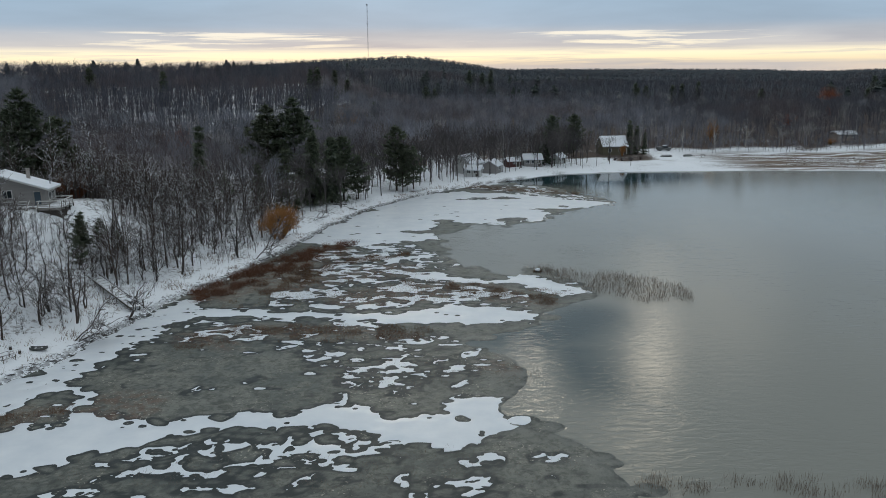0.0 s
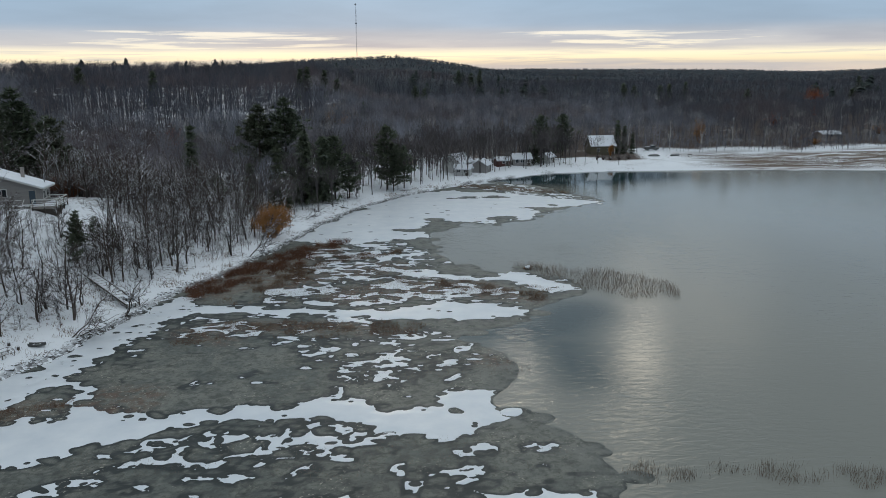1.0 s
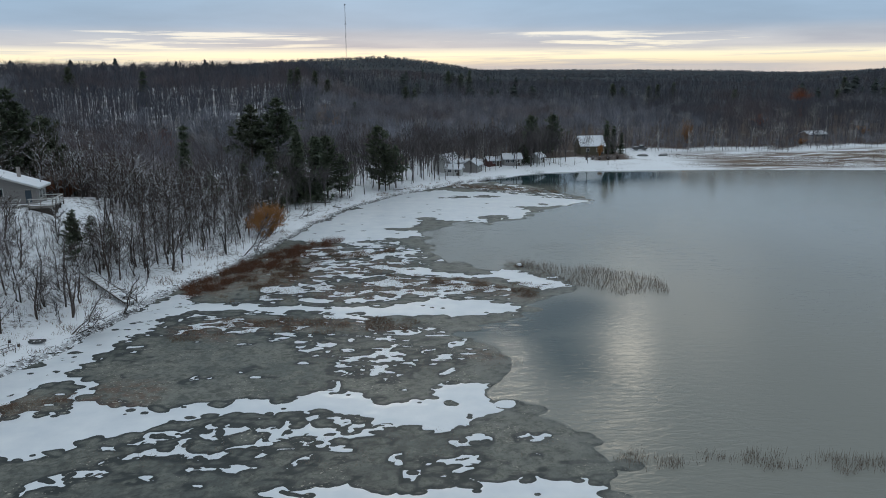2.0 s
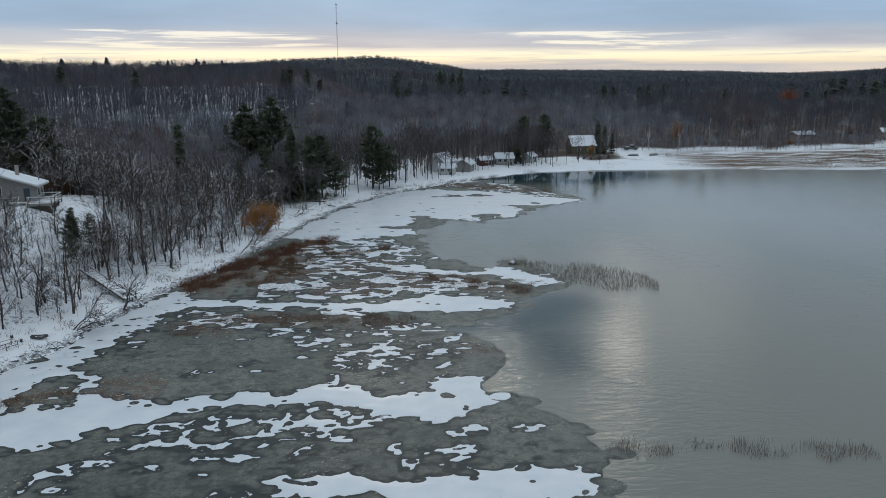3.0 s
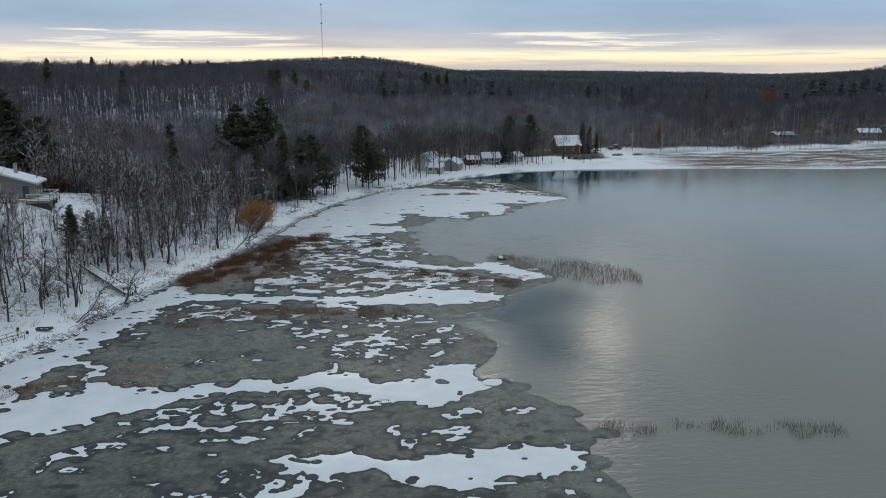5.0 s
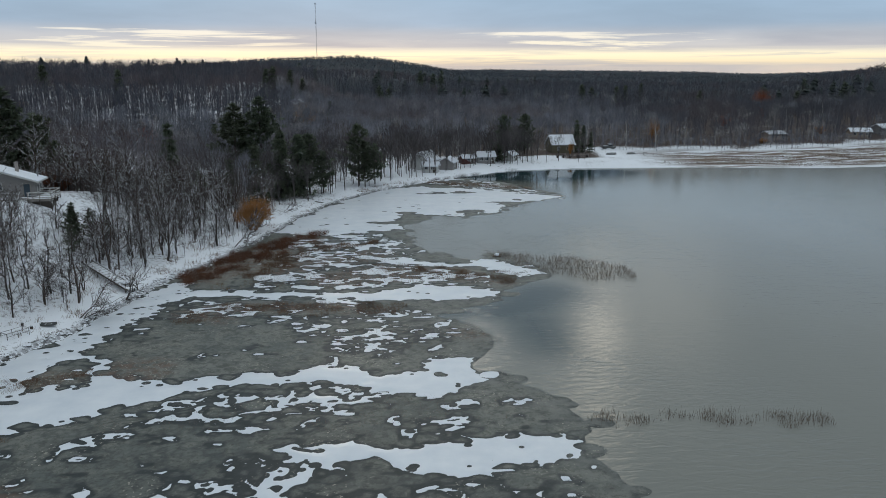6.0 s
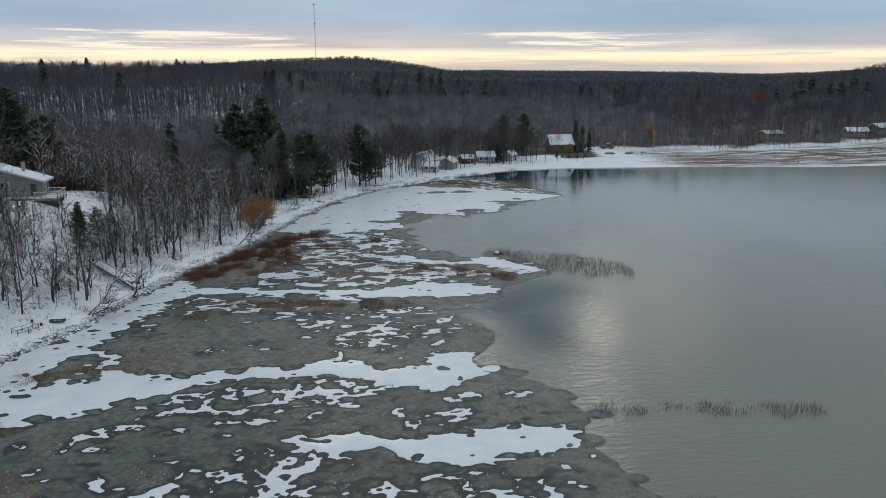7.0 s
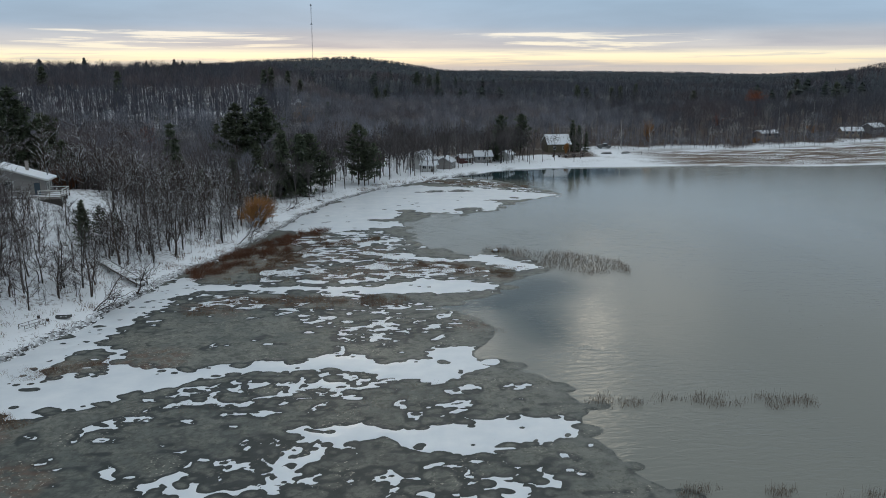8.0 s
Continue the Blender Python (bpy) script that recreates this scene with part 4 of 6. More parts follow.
def bare_tree_meshes(seed, height, lean, limbs, wood=None):
    """Trunk with limbs, often forked near the ground, and crown of twigs, of one leafless tree."""
    rnd = random.Random(seed)
    V, F, CV, CF = [], [], [], []
    stems = []
    for n in range(rnd.choice((1, 2, 2, 3))):
        drift = Vector((rnd.uniform(-1, 1), rnd.uniform(-1, 1), 0)) * (lean + 0.13 * (n > 0))
        tall = height * (1.0 if n == 0 else rnd.uniform(0.6, 0.9))
        pts, radii = [], []
        for k in range(7):
            t = k / 6
            pts.append(drift * ((t + t * t) * 0.5 * tall) + Vector((rnd.uniform(-1, 1), rnd.uniform(-1, 1), 0)) * 0.26 * (k > 0) + Vector((0, 0, t * tall - 0.3)))
            radii.append((0.0130 if n == 0 else 0.010) * height * (1 - t) ** 0.8 + 0.012)
        tube(V, F, pts, radii, 5)
        stems.append((pts, radii))
    for n in range(limbs):
        pts, radii = stems[n % len(stems)]
        t = rnd.uniform(0.2, 0.95)
        k = min(int(t * 6), 5)
        p = pts[k].lerp(pts[k + 1], t * 6 - k)
        a = rnd.uniform(0, 2 * math.pi)
        d = Vector((math.cos(a), math.sin(a), rnd.uniform(0.25, 1.2))).normalized()
        ln = height * rnd.uniform(0.18, 0.38) * (1.25 - t * 0.7)
        q1 = p + d * ln * 0.5 + Vector((rnd.uniform(-0.2, 0.2), rnd.uniform(-0.2, 0.2), rnd.uniform(-0.1, 0.3)))
        q2 = p + d * ln + Vector((rnd.uniform(-0.4, 0.4), rnd.uniform(-0.4, 0.4), rnd.uniform(-0.2, 0.9)))
        r = radii[k] * 0.55
        tube(V, F, [p, q1, q2], [r, r * 0.65, 0.012], 4)
        for m in range(6):
            u = rnd.uniform(0.2, 1.0)
            b = p.lerp(q1, u * 2) if u < 0.5 else q1.lerp(q2, u * 2 - 1)
            e = (d + Vector((rnd.uniform(-1, 1), rnd.uniform(-1, 1), rnd.uniform(-0.3, 0.9)))).normalized() * ln * rnd.uniform(0.25, 0.5)
            twig(CV, CF, b, e, 0.034)
            for _ in range(4):
                w = rnd.uniform(0.25, 0.95)
                g = (e.normalized() + Vector((rnd.uniform(-1, 1), rnd.uniform(-1, 1), rnd.uniform(-0.4, 0.8)))).normalized() * ln * rnd.uniform(0.12, 0.28)
                twig(CV, CF, b + e * w, g, 0.022)
    return mesh_of("trunk", V, F, wood or M_BARK, True), mesh_of("crown", CV, CF, M_TWIG)


def bare_tree(seed, height, lean=0.12, limbs=16, label="", group="", wood=None):
    trunk, crown = bare_tree_meshes(seed, height, lean, limbs, wood)
    tree = new("bare_tree")
    part("trunk", trunk, tree)
    part("crown", crown, tree, "fine leafless twigs dusted with snow")
    return tagged(tree, label or "leafless grey-brown tree with snow on its limbs", "tree", group)


def conifer_meshes(seed, height, width, kind, light=False):
    """Trunk and crown of an evergreen in uneven whorls. kind: 'pine' with long upswept plumes, 'spruce' narrow with drooping boughs."""
    rnd = random.Random(seed)
    V, F, CV, CF = [], [], [], []
    bend = Vector((rnd.uniform(-1, 1), rnd.uniform(-1, 1), 0)) * 0.02 * height
    pts = [Vector((0, 0, -0.3)), bend * 0.3 + Vector((0, 0, height * 0.5)), bend + Vector((0, 0, height * 0.97))]
    tube(V, F, pts, [0.015 * height, 0.010 * height, 0.02], 6)
    pine = kind == "pine"
    low = 0.14 if pine else 0.06
    whorls = int(height * (0.85 if pine else 1.25))
    side = [rnd.uniform(0.6, 1.2) for _ in range(8)]
    for n in range(whorls):
        u = (n + rnd.uniform(0.1, 0.9)) / whorls
        z = height * (low + (0.96 - low) * u)
        if pine:
            full = width * min(1.0, 0.6 + 1.6 * u) * (1 - u ** 1.45) ** 0.9 * rnd.uniform(0.7, 1.2) + 0.3
        else:
            full = width * (1 - u) ** 0.8 * rnd.uniform(0.8, 1.1) + 0.25
        turn = rnd.uniform(0, 6.3)
        arms = rnd.randint(4, 6) if pine else rnd.randint(5, 7)
        for m in range(arms):
            a = turn + 6.283 * (m + rnd.uniform(-0.3, 0.3)) / arms
            ln = full * side[int(a / 0.7854) % 8] * rnd.uniform(0.7, 1.1)
            rise = (rnd.uniform(-0.05, 0.3) + 0.35 * u) if pine else rnd.uniform(-0.45, -0.1)
            d = Vector((math.cos(a), math.sin(a), rise))
            p = bend * u + Vector((0, 0, z))
            twig(V, F, p, d * ln, 0.03 + 0.04 * (1 - u))
            sprays = max(2, int(ln * (0.9 if light else 1.5)) + 1)
            for j in range(sprays):
                w = 0.22 + 0.8 * (j + rnd.random()) / sprays
                lift = (0.22 if pine else 0.05) * ln * w * w
                c = p + d * ln * w + Vector((rnd.uniform(-1, 1) * 0.26 * ln * w, rnd.uniform(-1, 1) * 0.26 * ln * w, lift + rnd.uniform(-0.12, 0.16)))
                big = rnd.uniform(0.75, 1.25) * (0.5 + 0.028 * height) * (1.5 if light else 1.0)
                for _ in range(6 if light else 19):
                    e = Vector((math.cos(a) * 0.7 + rnd.uniform(-1, 1), math.sin(a) * 0.7 + rnd.uniform(-1, 1), rnd.uniform(-0.35, 0.75) if pine else rnd.uniform(-0.8, 0.35))).normalized() * big * rnd.uniform(0.6, 1.2)
                    s = e.cross(Vector((rnd.uniform(-0.5, 0.5), rnd.uniform(-0.5, 0.5), 1))).normalized() * big * rnd.uniform(0.09, 0.18)
                    o = c + Vector((rnd.uniform(-1, 1), rnd.uniform(-1, 1), rnd.uniform(-0.4, 0.4))) * 0.3 * big
                    i = len(CV)
                    CV.extend((o - e * 0.3, o + s + e * 0.2, o + e, o - s + e * 0.2))
                    CF.append((i, i + 1, i + 2, i + 3))
    return mesh_of("trunk", V, F, M_BARK), mesh_of("crown", CV, CF, M_NEEDLE)


def conifer(seed, height, width, kind, label, group="", light=False):
    trunk, crown = conifer_meshes(seed, height, width, kind, light)
    tree = new("pine_tree" if kind == "pine" else "spruce_tree")
    part("trunk", trunk, tree)
    part("crown", crown, tree, "dark green needles in ragged tiers")
    return tagged(tree, label, "tree", group)


def wood_template(seed, limbs, twigs, width, short=0.09, long=0.19, wide=0.27, low=0.42):
    """A light far-off leafless tree of unit height: a trunk, a few limbs and a soft round head of fine twigs, as points and triangles."""
    rnd = random.Random(seed)
    V, F = [], []
    lean = Vector((rnd.uniform(-0.05, 0.05), rnd.uniform(-0.05, 0.05), 0.86))
    twig(V, F, Vector((0, 0, -0.03)), lean, width * 2.2)
    lobes = [Vector((rnd.uniform(-0.5, 0.5) * wide, rnd.uniform(-0.5, 0.5) * wide, rnd.uniform(low + 0.12, 0.76))) for _ in range(limbs)]
    for c in lobes:
        t = rnd.uniform(0.22, 0.5)
        twig(V, F, lean * t, c * 1.08 - lean * t, width * 0.9)
    for n in range(twigs):
        c = lobes[n % limbs]
        a, u, r = rnd.uniform(0, 6.3), rnd.uniform(-0.75, 1), rnd.random() ** 0.45
        w = math.sqrt(max(0.0, 1 - u * u))
        q = c + Vector((math.cos(a) * w * wide * 0.62, math.sin(a) * w * wide * 0.62, u * 0.17)) * r
        e = ((q - Vector((0, 0, low - 0.12))).normalized() + Vector((rnd.uniform(-0.7, 0.7), rnd.uniform(-0.7, 0.7), rnd.uniform(-0.1, 0.7)))).normalized() * rnd.uniform(short, long)
        s = e.cross(Vector((rnd.uniform(-1, 1), rnd.uniform(-1, 1), 0.3))).normalized() * width * 0.75
        i = len(V)
        V.extend((q - s, q + s, q + e))
        F.append((i, i + 1, i + 2))
    return np.array([tuple(v) for v in V]), np.array(F)


def dark_template(seed, tiers, arms):
    """A light far-off evergreen of unit height: ragged clumps, fuller in the middle."""
    rnd = random.Random(seed)
    V, F = [], []
    for t in range(tiers):
        u = t / tiers
        wide = 0.30 * math.sin(math.pi * (0.18 + 0.78 * u)) * rnd.uniform(0.7, 1.2)
        for n in range(arms):
            a = rnd.uniform(0, 6.3)
            r = wide * rnd.uniform(0.5, 1.1)
            c, s = math.cos(a), math.sin(a)
            z = 0.12 + 0.80 * u + rnd.uniform(-0.03, 0.03)
            i = len(V)
            V.extend((Vector((-s * r * 0.7, c * r * 0.7, z)), Vector((s * r * 0.7, -c * r * 0.7, z + 0.03)), Vector((c * r, s * r, z + rnd.uniform(-0.04, 0.06))),
                      Vector((0, 0, z + 0.13))))
            F.extend(((i, i + 1, i + 2), (i, i + 2, i + 3), (i + 1, i + 3, i + 2)))
    return np.array([tuple(v) for v in V]), np.array(F)


def stamp(name, templates, x, y, z, h, wide, material, rng, label, category, dusky=None):
    """Many far trees joined in one mesh."""
    Vs, Ts, tones, base = [], [], [], 0
    pick = rng.randint(0, len(templates), len(x))
    for k, (V, T) in enumerate(templates):
        sel = np.where(pick == k)[0]
        if not len(sel):
            continue
        a = rng.uniform(0, 2 * np.pi, len(sel))
        c, s = np.cos(a)[:, None], np.sin(a)[:, None]
        w = (h[sel] * wide * rng.uniform(0.8, 1.2, len(sel)))[:, None]
        P = np.empty((len(sel), len(V), 3), dtype=np.float32)
        P[:, :, 0] = (V[None, :, 0] * c - V[None, :, 1] * s) * w + x[sel][:, None]
        P[:, :, 1] = (V[None, :, 0] * s + V[None, :, 1] * c) * w + y[sel][:, None]
        P[:, :, 2] = V[None, :, 2] * h[sel][:, None] + z[sel][:, None]
        Vs.append(P.reshape(-1, 3))
        Ts.append((T[None] + (np.arange(len(sel)) * len(V))[:, None, None]).reshape(-1, 3) + base)
        base += len(sel) * len(V)
        own = rng.rand(len(sel))
        if dusky is not None:
            own = np.where(own > 0.92, own, own * (1 - dusky[sel]) - 0.25 * dusky[sel])
        tones.append(np.repeat(own, len(V)))
    me = tri_mesh(name, np.concatenate(Vs), np.concatenate(Ts), material, {"tone": np.concatenate(tones)})
    return tagged(new(name, me), label, category, kind="stuff")


def scatter(rng, x0, x1, y0, y1, step):
    gx, gy = np.meshgrid(np.arange(x0, x1, step), np.arange(y0, y1, step))
    gx, gy = gx.ravel() + rng.uniform(-0.5, 0.5, gx.size) * step * 1.1, gy.ravel() + rng.uniform(-0.5, 0.5, gx.size) * step * 1.1
    az = np.degrees(np.arctan2(gx + 1, gy + 18))
    ok = (az > -37) & (az < 40)
    return gx[ok], gy[ok]


CLEAR = [[(-61, 116, 8)], [(-58, 111, 6), (-54, 104, 5), (-47, 93, 2.5)], [(-50, 115, 5)], [(-49, 98, 1.5), (-39, 92, 2)], [(6, 217, 12), (25, 232, 10), (56, 266, 13)], [(-10, 213, 8)], [(-64, 161, 5)], [(-69, 127, 5)], [(-53, 150, 5)], [(75, 258, 14)], [(-45, 75, 4)]]


def build_woods():
    rng = np.random.RandomState(21)
    near = [wood_template(100 + k, 6, 120, 0.0042, 0.07, 0.16) for k in range(7)]
    x, y = scatter(rng, -330, 330, 95, 470, 4.2)
    s = inland(x, y)
    open_ = bands(x, y, CLEAR)
    shore_strip = (x > -32) & (x < 92) & (s < 21)
    bank = (y < 152) & (s < 48)
    marsh = (x > 70) & (s < 44 + 6 * field_noise(x, y, 25, 60))
    keep = (s > 7) & ~bank & ~shore_strip & ~marsh & (open_ < 0) & (np.hypot(x, y) < 440)
    az = np.degrees(np.arctan2(x, y))
    keep &= ~((az > -27.5) & (az < -9) & (np.hypot(x, y) > 275 + 30 * field_noise(x, y, 40, 65)))
    x, y, s = x[keep], y[keep], s[keep]
    h = rng.uniform(8.5, 14.5, len(x)) * (0.8 + 0.4 * field_noise(x, y, 60, 50))
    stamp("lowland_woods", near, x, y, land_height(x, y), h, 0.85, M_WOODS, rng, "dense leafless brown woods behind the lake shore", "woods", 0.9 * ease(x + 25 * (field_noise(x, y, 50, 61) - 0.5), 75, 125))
    x, y = scatter(rng, -180, 0, 150, 300, 3.3)
    r, az = np.hypot(x, y), np.degrees(np.arctan2(x, y))
    keep = (r > 195) & (r < 292) & (az < -5) & (inland(x, y) > 45) & (bands(x, y, CLEAR) < 0)
    x, y = x[keep], y[keep]
    stamp("lowland_thicket", near, x, y, land_height(x, y), rng.uniform(6, 11, len(x)), 1.0, M_BRUSH, rng, "dark brown thicket at the foot of the snowy hillside", "woods")
    x, y = scatter(rng, -32, 66, 192, 282, 3.0)
    s = inland(x, y)
    spots = ((5.6, 225, 5.2), (7, 216.5, 3.2), (12.5, 224, 3.6), (-10.5, 226, 4.6), (19.5, 236, 3.2), (25.5, 238, 3.8), (34.5, 244, 3.0), (56, 266, 10), (52, 256, 11), (64, 258, 11))
    built = np.min([np.hypot(x - a, y - b) - c for a, b, c in spots], 0)
    keep = (built > 0) & (((s > 14) & (s < 32) & (rng.rand(len(x)) < 0.5)) | ((s > 6) & (s <= 14) & (x < 40) & (rng.rand(len(x)) < 0.5)))
    x, y = x[keep], y[keep]
    full = [wood_template(380 + k, 9, 150, 0.0055, 0.07, 0.17, 0.30, 0.36) for k in range(5)]
    stamp("cottage_woods", full, x, y, land_height(x, y), rng.uniform(9, 14.5, len(x)), 0.8, M_BRUSH, rng, "dark leafless trees standing among the far cottages", "woods")
    brush = [wood_template(120 + k, 7, 62, 0.006, 0.10, 0.24, 0.30, 0.25) for k in range(6)]
    x, y = scatter(rng, -120, 0, 60, 175, 1.2)
    s = inland(x, y)
    keep = (s > 2.5) & (s < 55) & (bands(x, y, CLEAR[:1] + CLEAR[2:]) < -1) & (rng.rand(len(x)) < 0.42 + 0.58 * ease(s, 9, 22)) & (rng.rand(len(x)) < (ease(y, 70, 98) * 0.8 + 0.2) * (1 - 0.65 * ease(y, 136, 150)))
    x, y = x[keep], y[keep]
    stamp("bank_brush", brush, x, y, land_height(x, y), np.where((inland(x, y) < 9) | (bands(x, y, CLEAR[1:2]) > -1), rng.uniform(1.0, 3.6, len(x)), rng.uniform(1.5, 6.5, len(x))), 0.9, M_BRUSH, rng, "tangled leafless saplings and brush on the bank", "brush")
    x, y = scatter(rng, 70, 330, 240, 420, 2.3)
    s = inland(x, y)
    keep = (s > 42) & (s < 66) & (np.hypot(x, y) < 430)
    x, y = x[keep], y[keep]
    stamp("marsh_brush", brush, x, y, land_height(x, y), rng.uniform(2.0, 6.0, len(x)), 0.9, M_WOODS, rng, "brown brush along the edge of the marsh", "brush")
    far = [wood_template(140 + k, 5, 62, 0.0095, 0.05, 0.11, 0.30) for k in range(6)]
    tall = [wood_template(160 + k, 5, 34, 0.0085, 0.08, 0.17, 0.22, 0.5) for k in range(6)]
    x, y = scatter(rng, -400, 0, 200, 640, 3.5)
    r, az = np.hypot(x, y), np.degrees(np.arctan2(x, y))
    keep = (az > -28) & (az < -8.5) & (r > 290) & (r < 505)
    x, y = x[keep], y[keep]
    stamp("hillside_woods", tall, x, y, land_height(x, y), rng.uniform(9, 14, len(x)), 0.7, M_HILL, rng, "thin dark trunks of leafless trees on a snowy hillside", "woods")
    x, y = scatter(rng, -720, 760, 300, 900, 7.5)
    r = np.hypot(x, y)
    az = np.degrees(np.arctan2(x, y))
    keep = (r > 440) & (r < 790) & ~((az < -9) & (az > -27.5) & (r < 500))
    x, y = x[keep], y[keep]
    h = rng.uniform(9, 14, len(x)) * (1 - 0.35 * ease(np.hypot(x, y), 500, 600))
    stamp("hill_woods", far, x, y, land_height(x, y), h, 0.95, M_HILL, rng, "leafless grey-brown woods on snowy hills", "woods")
    dark = [dark_template(170 + k, 9, 5) for k in range(5)]
    x, y = scatter(rng, -760, 800, 150, 1000, 15)
    r = np.hypot(x, y)
    az = np.degrees(np.arctan2(x, y))
    clump = fractal(x, y, 110, 70, 2)
    crest = (r > 520) & (r < 640) & (az < 2)
    keep = (r > 420) & ((az < 10) | (r < 520)) & (((clump > 0.57) & (rng.rand(len(x)) < np.where(r > 540, 0.12, 0.5))) | (crest & (rng.rand(len(x)) < np.where(az < -8, 0.24, 0.08))))
    x, y = x[keep], y[keep]
    stamp("far_evergreens", dark, x, y, land_height(x, y), np.where(np.hypot(x, y) > 520, rng.uniform(7.5, 11.5, len(x)), rng.uniform(11, 16, len(x))), 1.15, M_FAR_NEEDLE, rng, "scattered dark evergreens among the hill woods", "woods")
    ridge = [wood_template(180 + k, 3, 22, 0.026, 0.10, 0.2, 0.42, 0.16) for k in range(5)]
    x, y = scatter(rng, -1500, 1800, 1180, 1540, 11.5)
    z = land_height(x, y)
    keep = z > 19
    x, y, z = x[keep], y[keep], z[keep]
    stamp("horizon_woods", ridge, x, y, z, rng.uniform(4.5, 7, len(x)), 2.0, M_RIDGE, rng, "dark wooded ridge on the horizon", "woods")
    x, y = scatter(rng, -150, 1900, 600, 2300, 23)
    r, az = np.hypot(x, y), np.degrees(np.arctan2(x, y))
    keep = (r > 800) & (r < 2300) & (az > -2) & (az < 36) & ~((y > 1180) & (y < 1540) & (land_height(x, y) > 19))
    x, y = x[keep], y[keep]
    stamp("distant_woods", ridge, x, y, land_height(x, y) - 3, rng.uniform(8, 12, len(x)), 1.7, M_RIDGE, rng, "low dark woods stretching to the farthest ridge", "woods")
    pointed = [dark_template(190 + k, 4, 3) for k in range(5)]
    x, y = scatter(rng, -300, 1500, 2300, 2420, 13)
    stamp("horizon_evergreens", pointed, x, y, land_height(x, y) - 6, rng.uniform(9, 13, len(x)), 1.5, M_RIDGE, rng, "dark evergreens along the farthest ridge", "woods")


def build_bank_trees():
    """Leafless trees on the steep bank and along the shore, each a thing."""
    rng = np.random.RandomState(8)
    kinds = [bare_tree(300 + k, 1.0 * h, l, n, group="leafless trees on the bank") for k, (h, l, n) in enumerate(
        [(10.5, 0.06, 20), (9.5, 0.12, 18), (11.5, 0.05, 21), (8, 0.18, 16), (9, 0.10, 18), (7, 0.22, 14), (12, 0.07, 22), (6, 0.15, 12)])]
    x, y = scatter(rng, -110, 60, 66, 260, 2.6)
    s = inland(x, y)
    left_thin = (y < 102) & (s < 18) & (rng.rand(len(x)) < 0.27)
    strip = ~left_thin & (y < 152) & (s > 3.5) & (s < 48) & (bands(x, y, CLEAR[:1] + CLEAR[2:]) < 0) & ((bands(x, y, CLEAR[1:2]) < 0) | (rng.rand(len(x)) < 0.3))
    thin = (s < 7) & (rng.rand(len(x)) < 0.6) | (s > 26) & (rng.rand(len(x)) < 0.4)
    shore = (y >= 152) & (x < 90) & (s > 3.5) & (s < 20) & (np.hypot(x - 55, y - 256) > 15) & (rng.rand(len(x)) < np.where(bands(x, y, CLEAR) > 0, 0.42, np.where((x > -20) & (x < 30), 0.6, 0.4)))
    keep = np.where((strip & ~thin) | shore)[0]
    if len(keep) > 470:
        keep = rng.choice(keep, 470, replace=False)
    keep = keep[np.argsort(y[keep])]
    keep, rest = keep[:288], keep[288:]
    light = [wood_template(360 + k, 9, 150, 0.0052, 0.07, 0.17, 0.30, 0.40) for k in range(6)]
    stamp("shore_woods", light, x[rest], y[rest], land_height(x[rest], y[rest]), rng.uniform(7.5, 13.5, len(rest)), 0.85, M_BRUSH, rng, "slim leafless trees along the far shore", "woods")
    z = land_height(x, y)
    used = set()
    for k, tx, ty, ry, rz in ((3, -41.3, 82.3, 48, 20), (7, -40.8, 82.9, 58, 10), (5, -38.5, 90.5, 30, -20), (3, -30.5, 121, 42, 10), (5, -29.4, 124, 35, 40), (7, -26.5, 152, 55, 15)):
        m = on_land(tx, ty) @ pose(0, 0, 0, 0, ry, rz)
        copy_thing(kinds[k], m)
    for i in keep:
        k = rng.choice((3, 5, 7)) if bands(x[i], y[i], CLEAR[1:2]) > 0 else rng.randint(len(kinds))
        m = pose(x[i], y[i], z[i], rng.uniform(-5, 5), rng.uniform(-5, 5), rng.uniform(0, 360)) @ Matrix.Scale(rng.uniform(0.75, 1.1), 4)
        if k not in used:
            used.add(k)
            kinds[k].matrix_basis = m
        else:
            copy_thing(kinds[k], m)


def build_marked_trees():
    """Pale birches at the wood's edge, and broad old trees with snow-lined limbs behind the grey house."""
    birch = bare_tree(340, 12, 0.05, 14, "pale-barked birch at the edge of the woods", "birches", M_BIRCH)
    old = bare_tree(341, 13, 0.08, 30, "broad old tree with thick snow-lined limbs", "", M_SNOWBARK)
    spots = [(birch, x, y, k) for k, (x, y) in enumerate(((84, 281), (95, 280), (107, 282), (121, 287), (127, 289), (150, 304), (160, 309), (70, 286), (38, 268), (28, 252), (182, 322), (17, 240)))]
    spots += [(old, x, y, k) for k, (x, y) in enumerate(((-71, 126.5), (-77, 131), (-66, 129), (-60, 131), (-82, 128), (-55, 134)))]
    used = set()
    for tree, x, y, k in spots:
        m = on_land(x, y, k * 67, 0.9 + 0.06 * (k % 4))
        if tree in used:
            copy_thing(tree, m)
        else:
            used.add(tree)
            tree.matrix_basis = m


def on_land(x, y, turn=0.0, size=1.0):
    return pose(x, y, float(land_height(x, y)), 0, 0, turn) @ Matrix.Scale(size, 4)


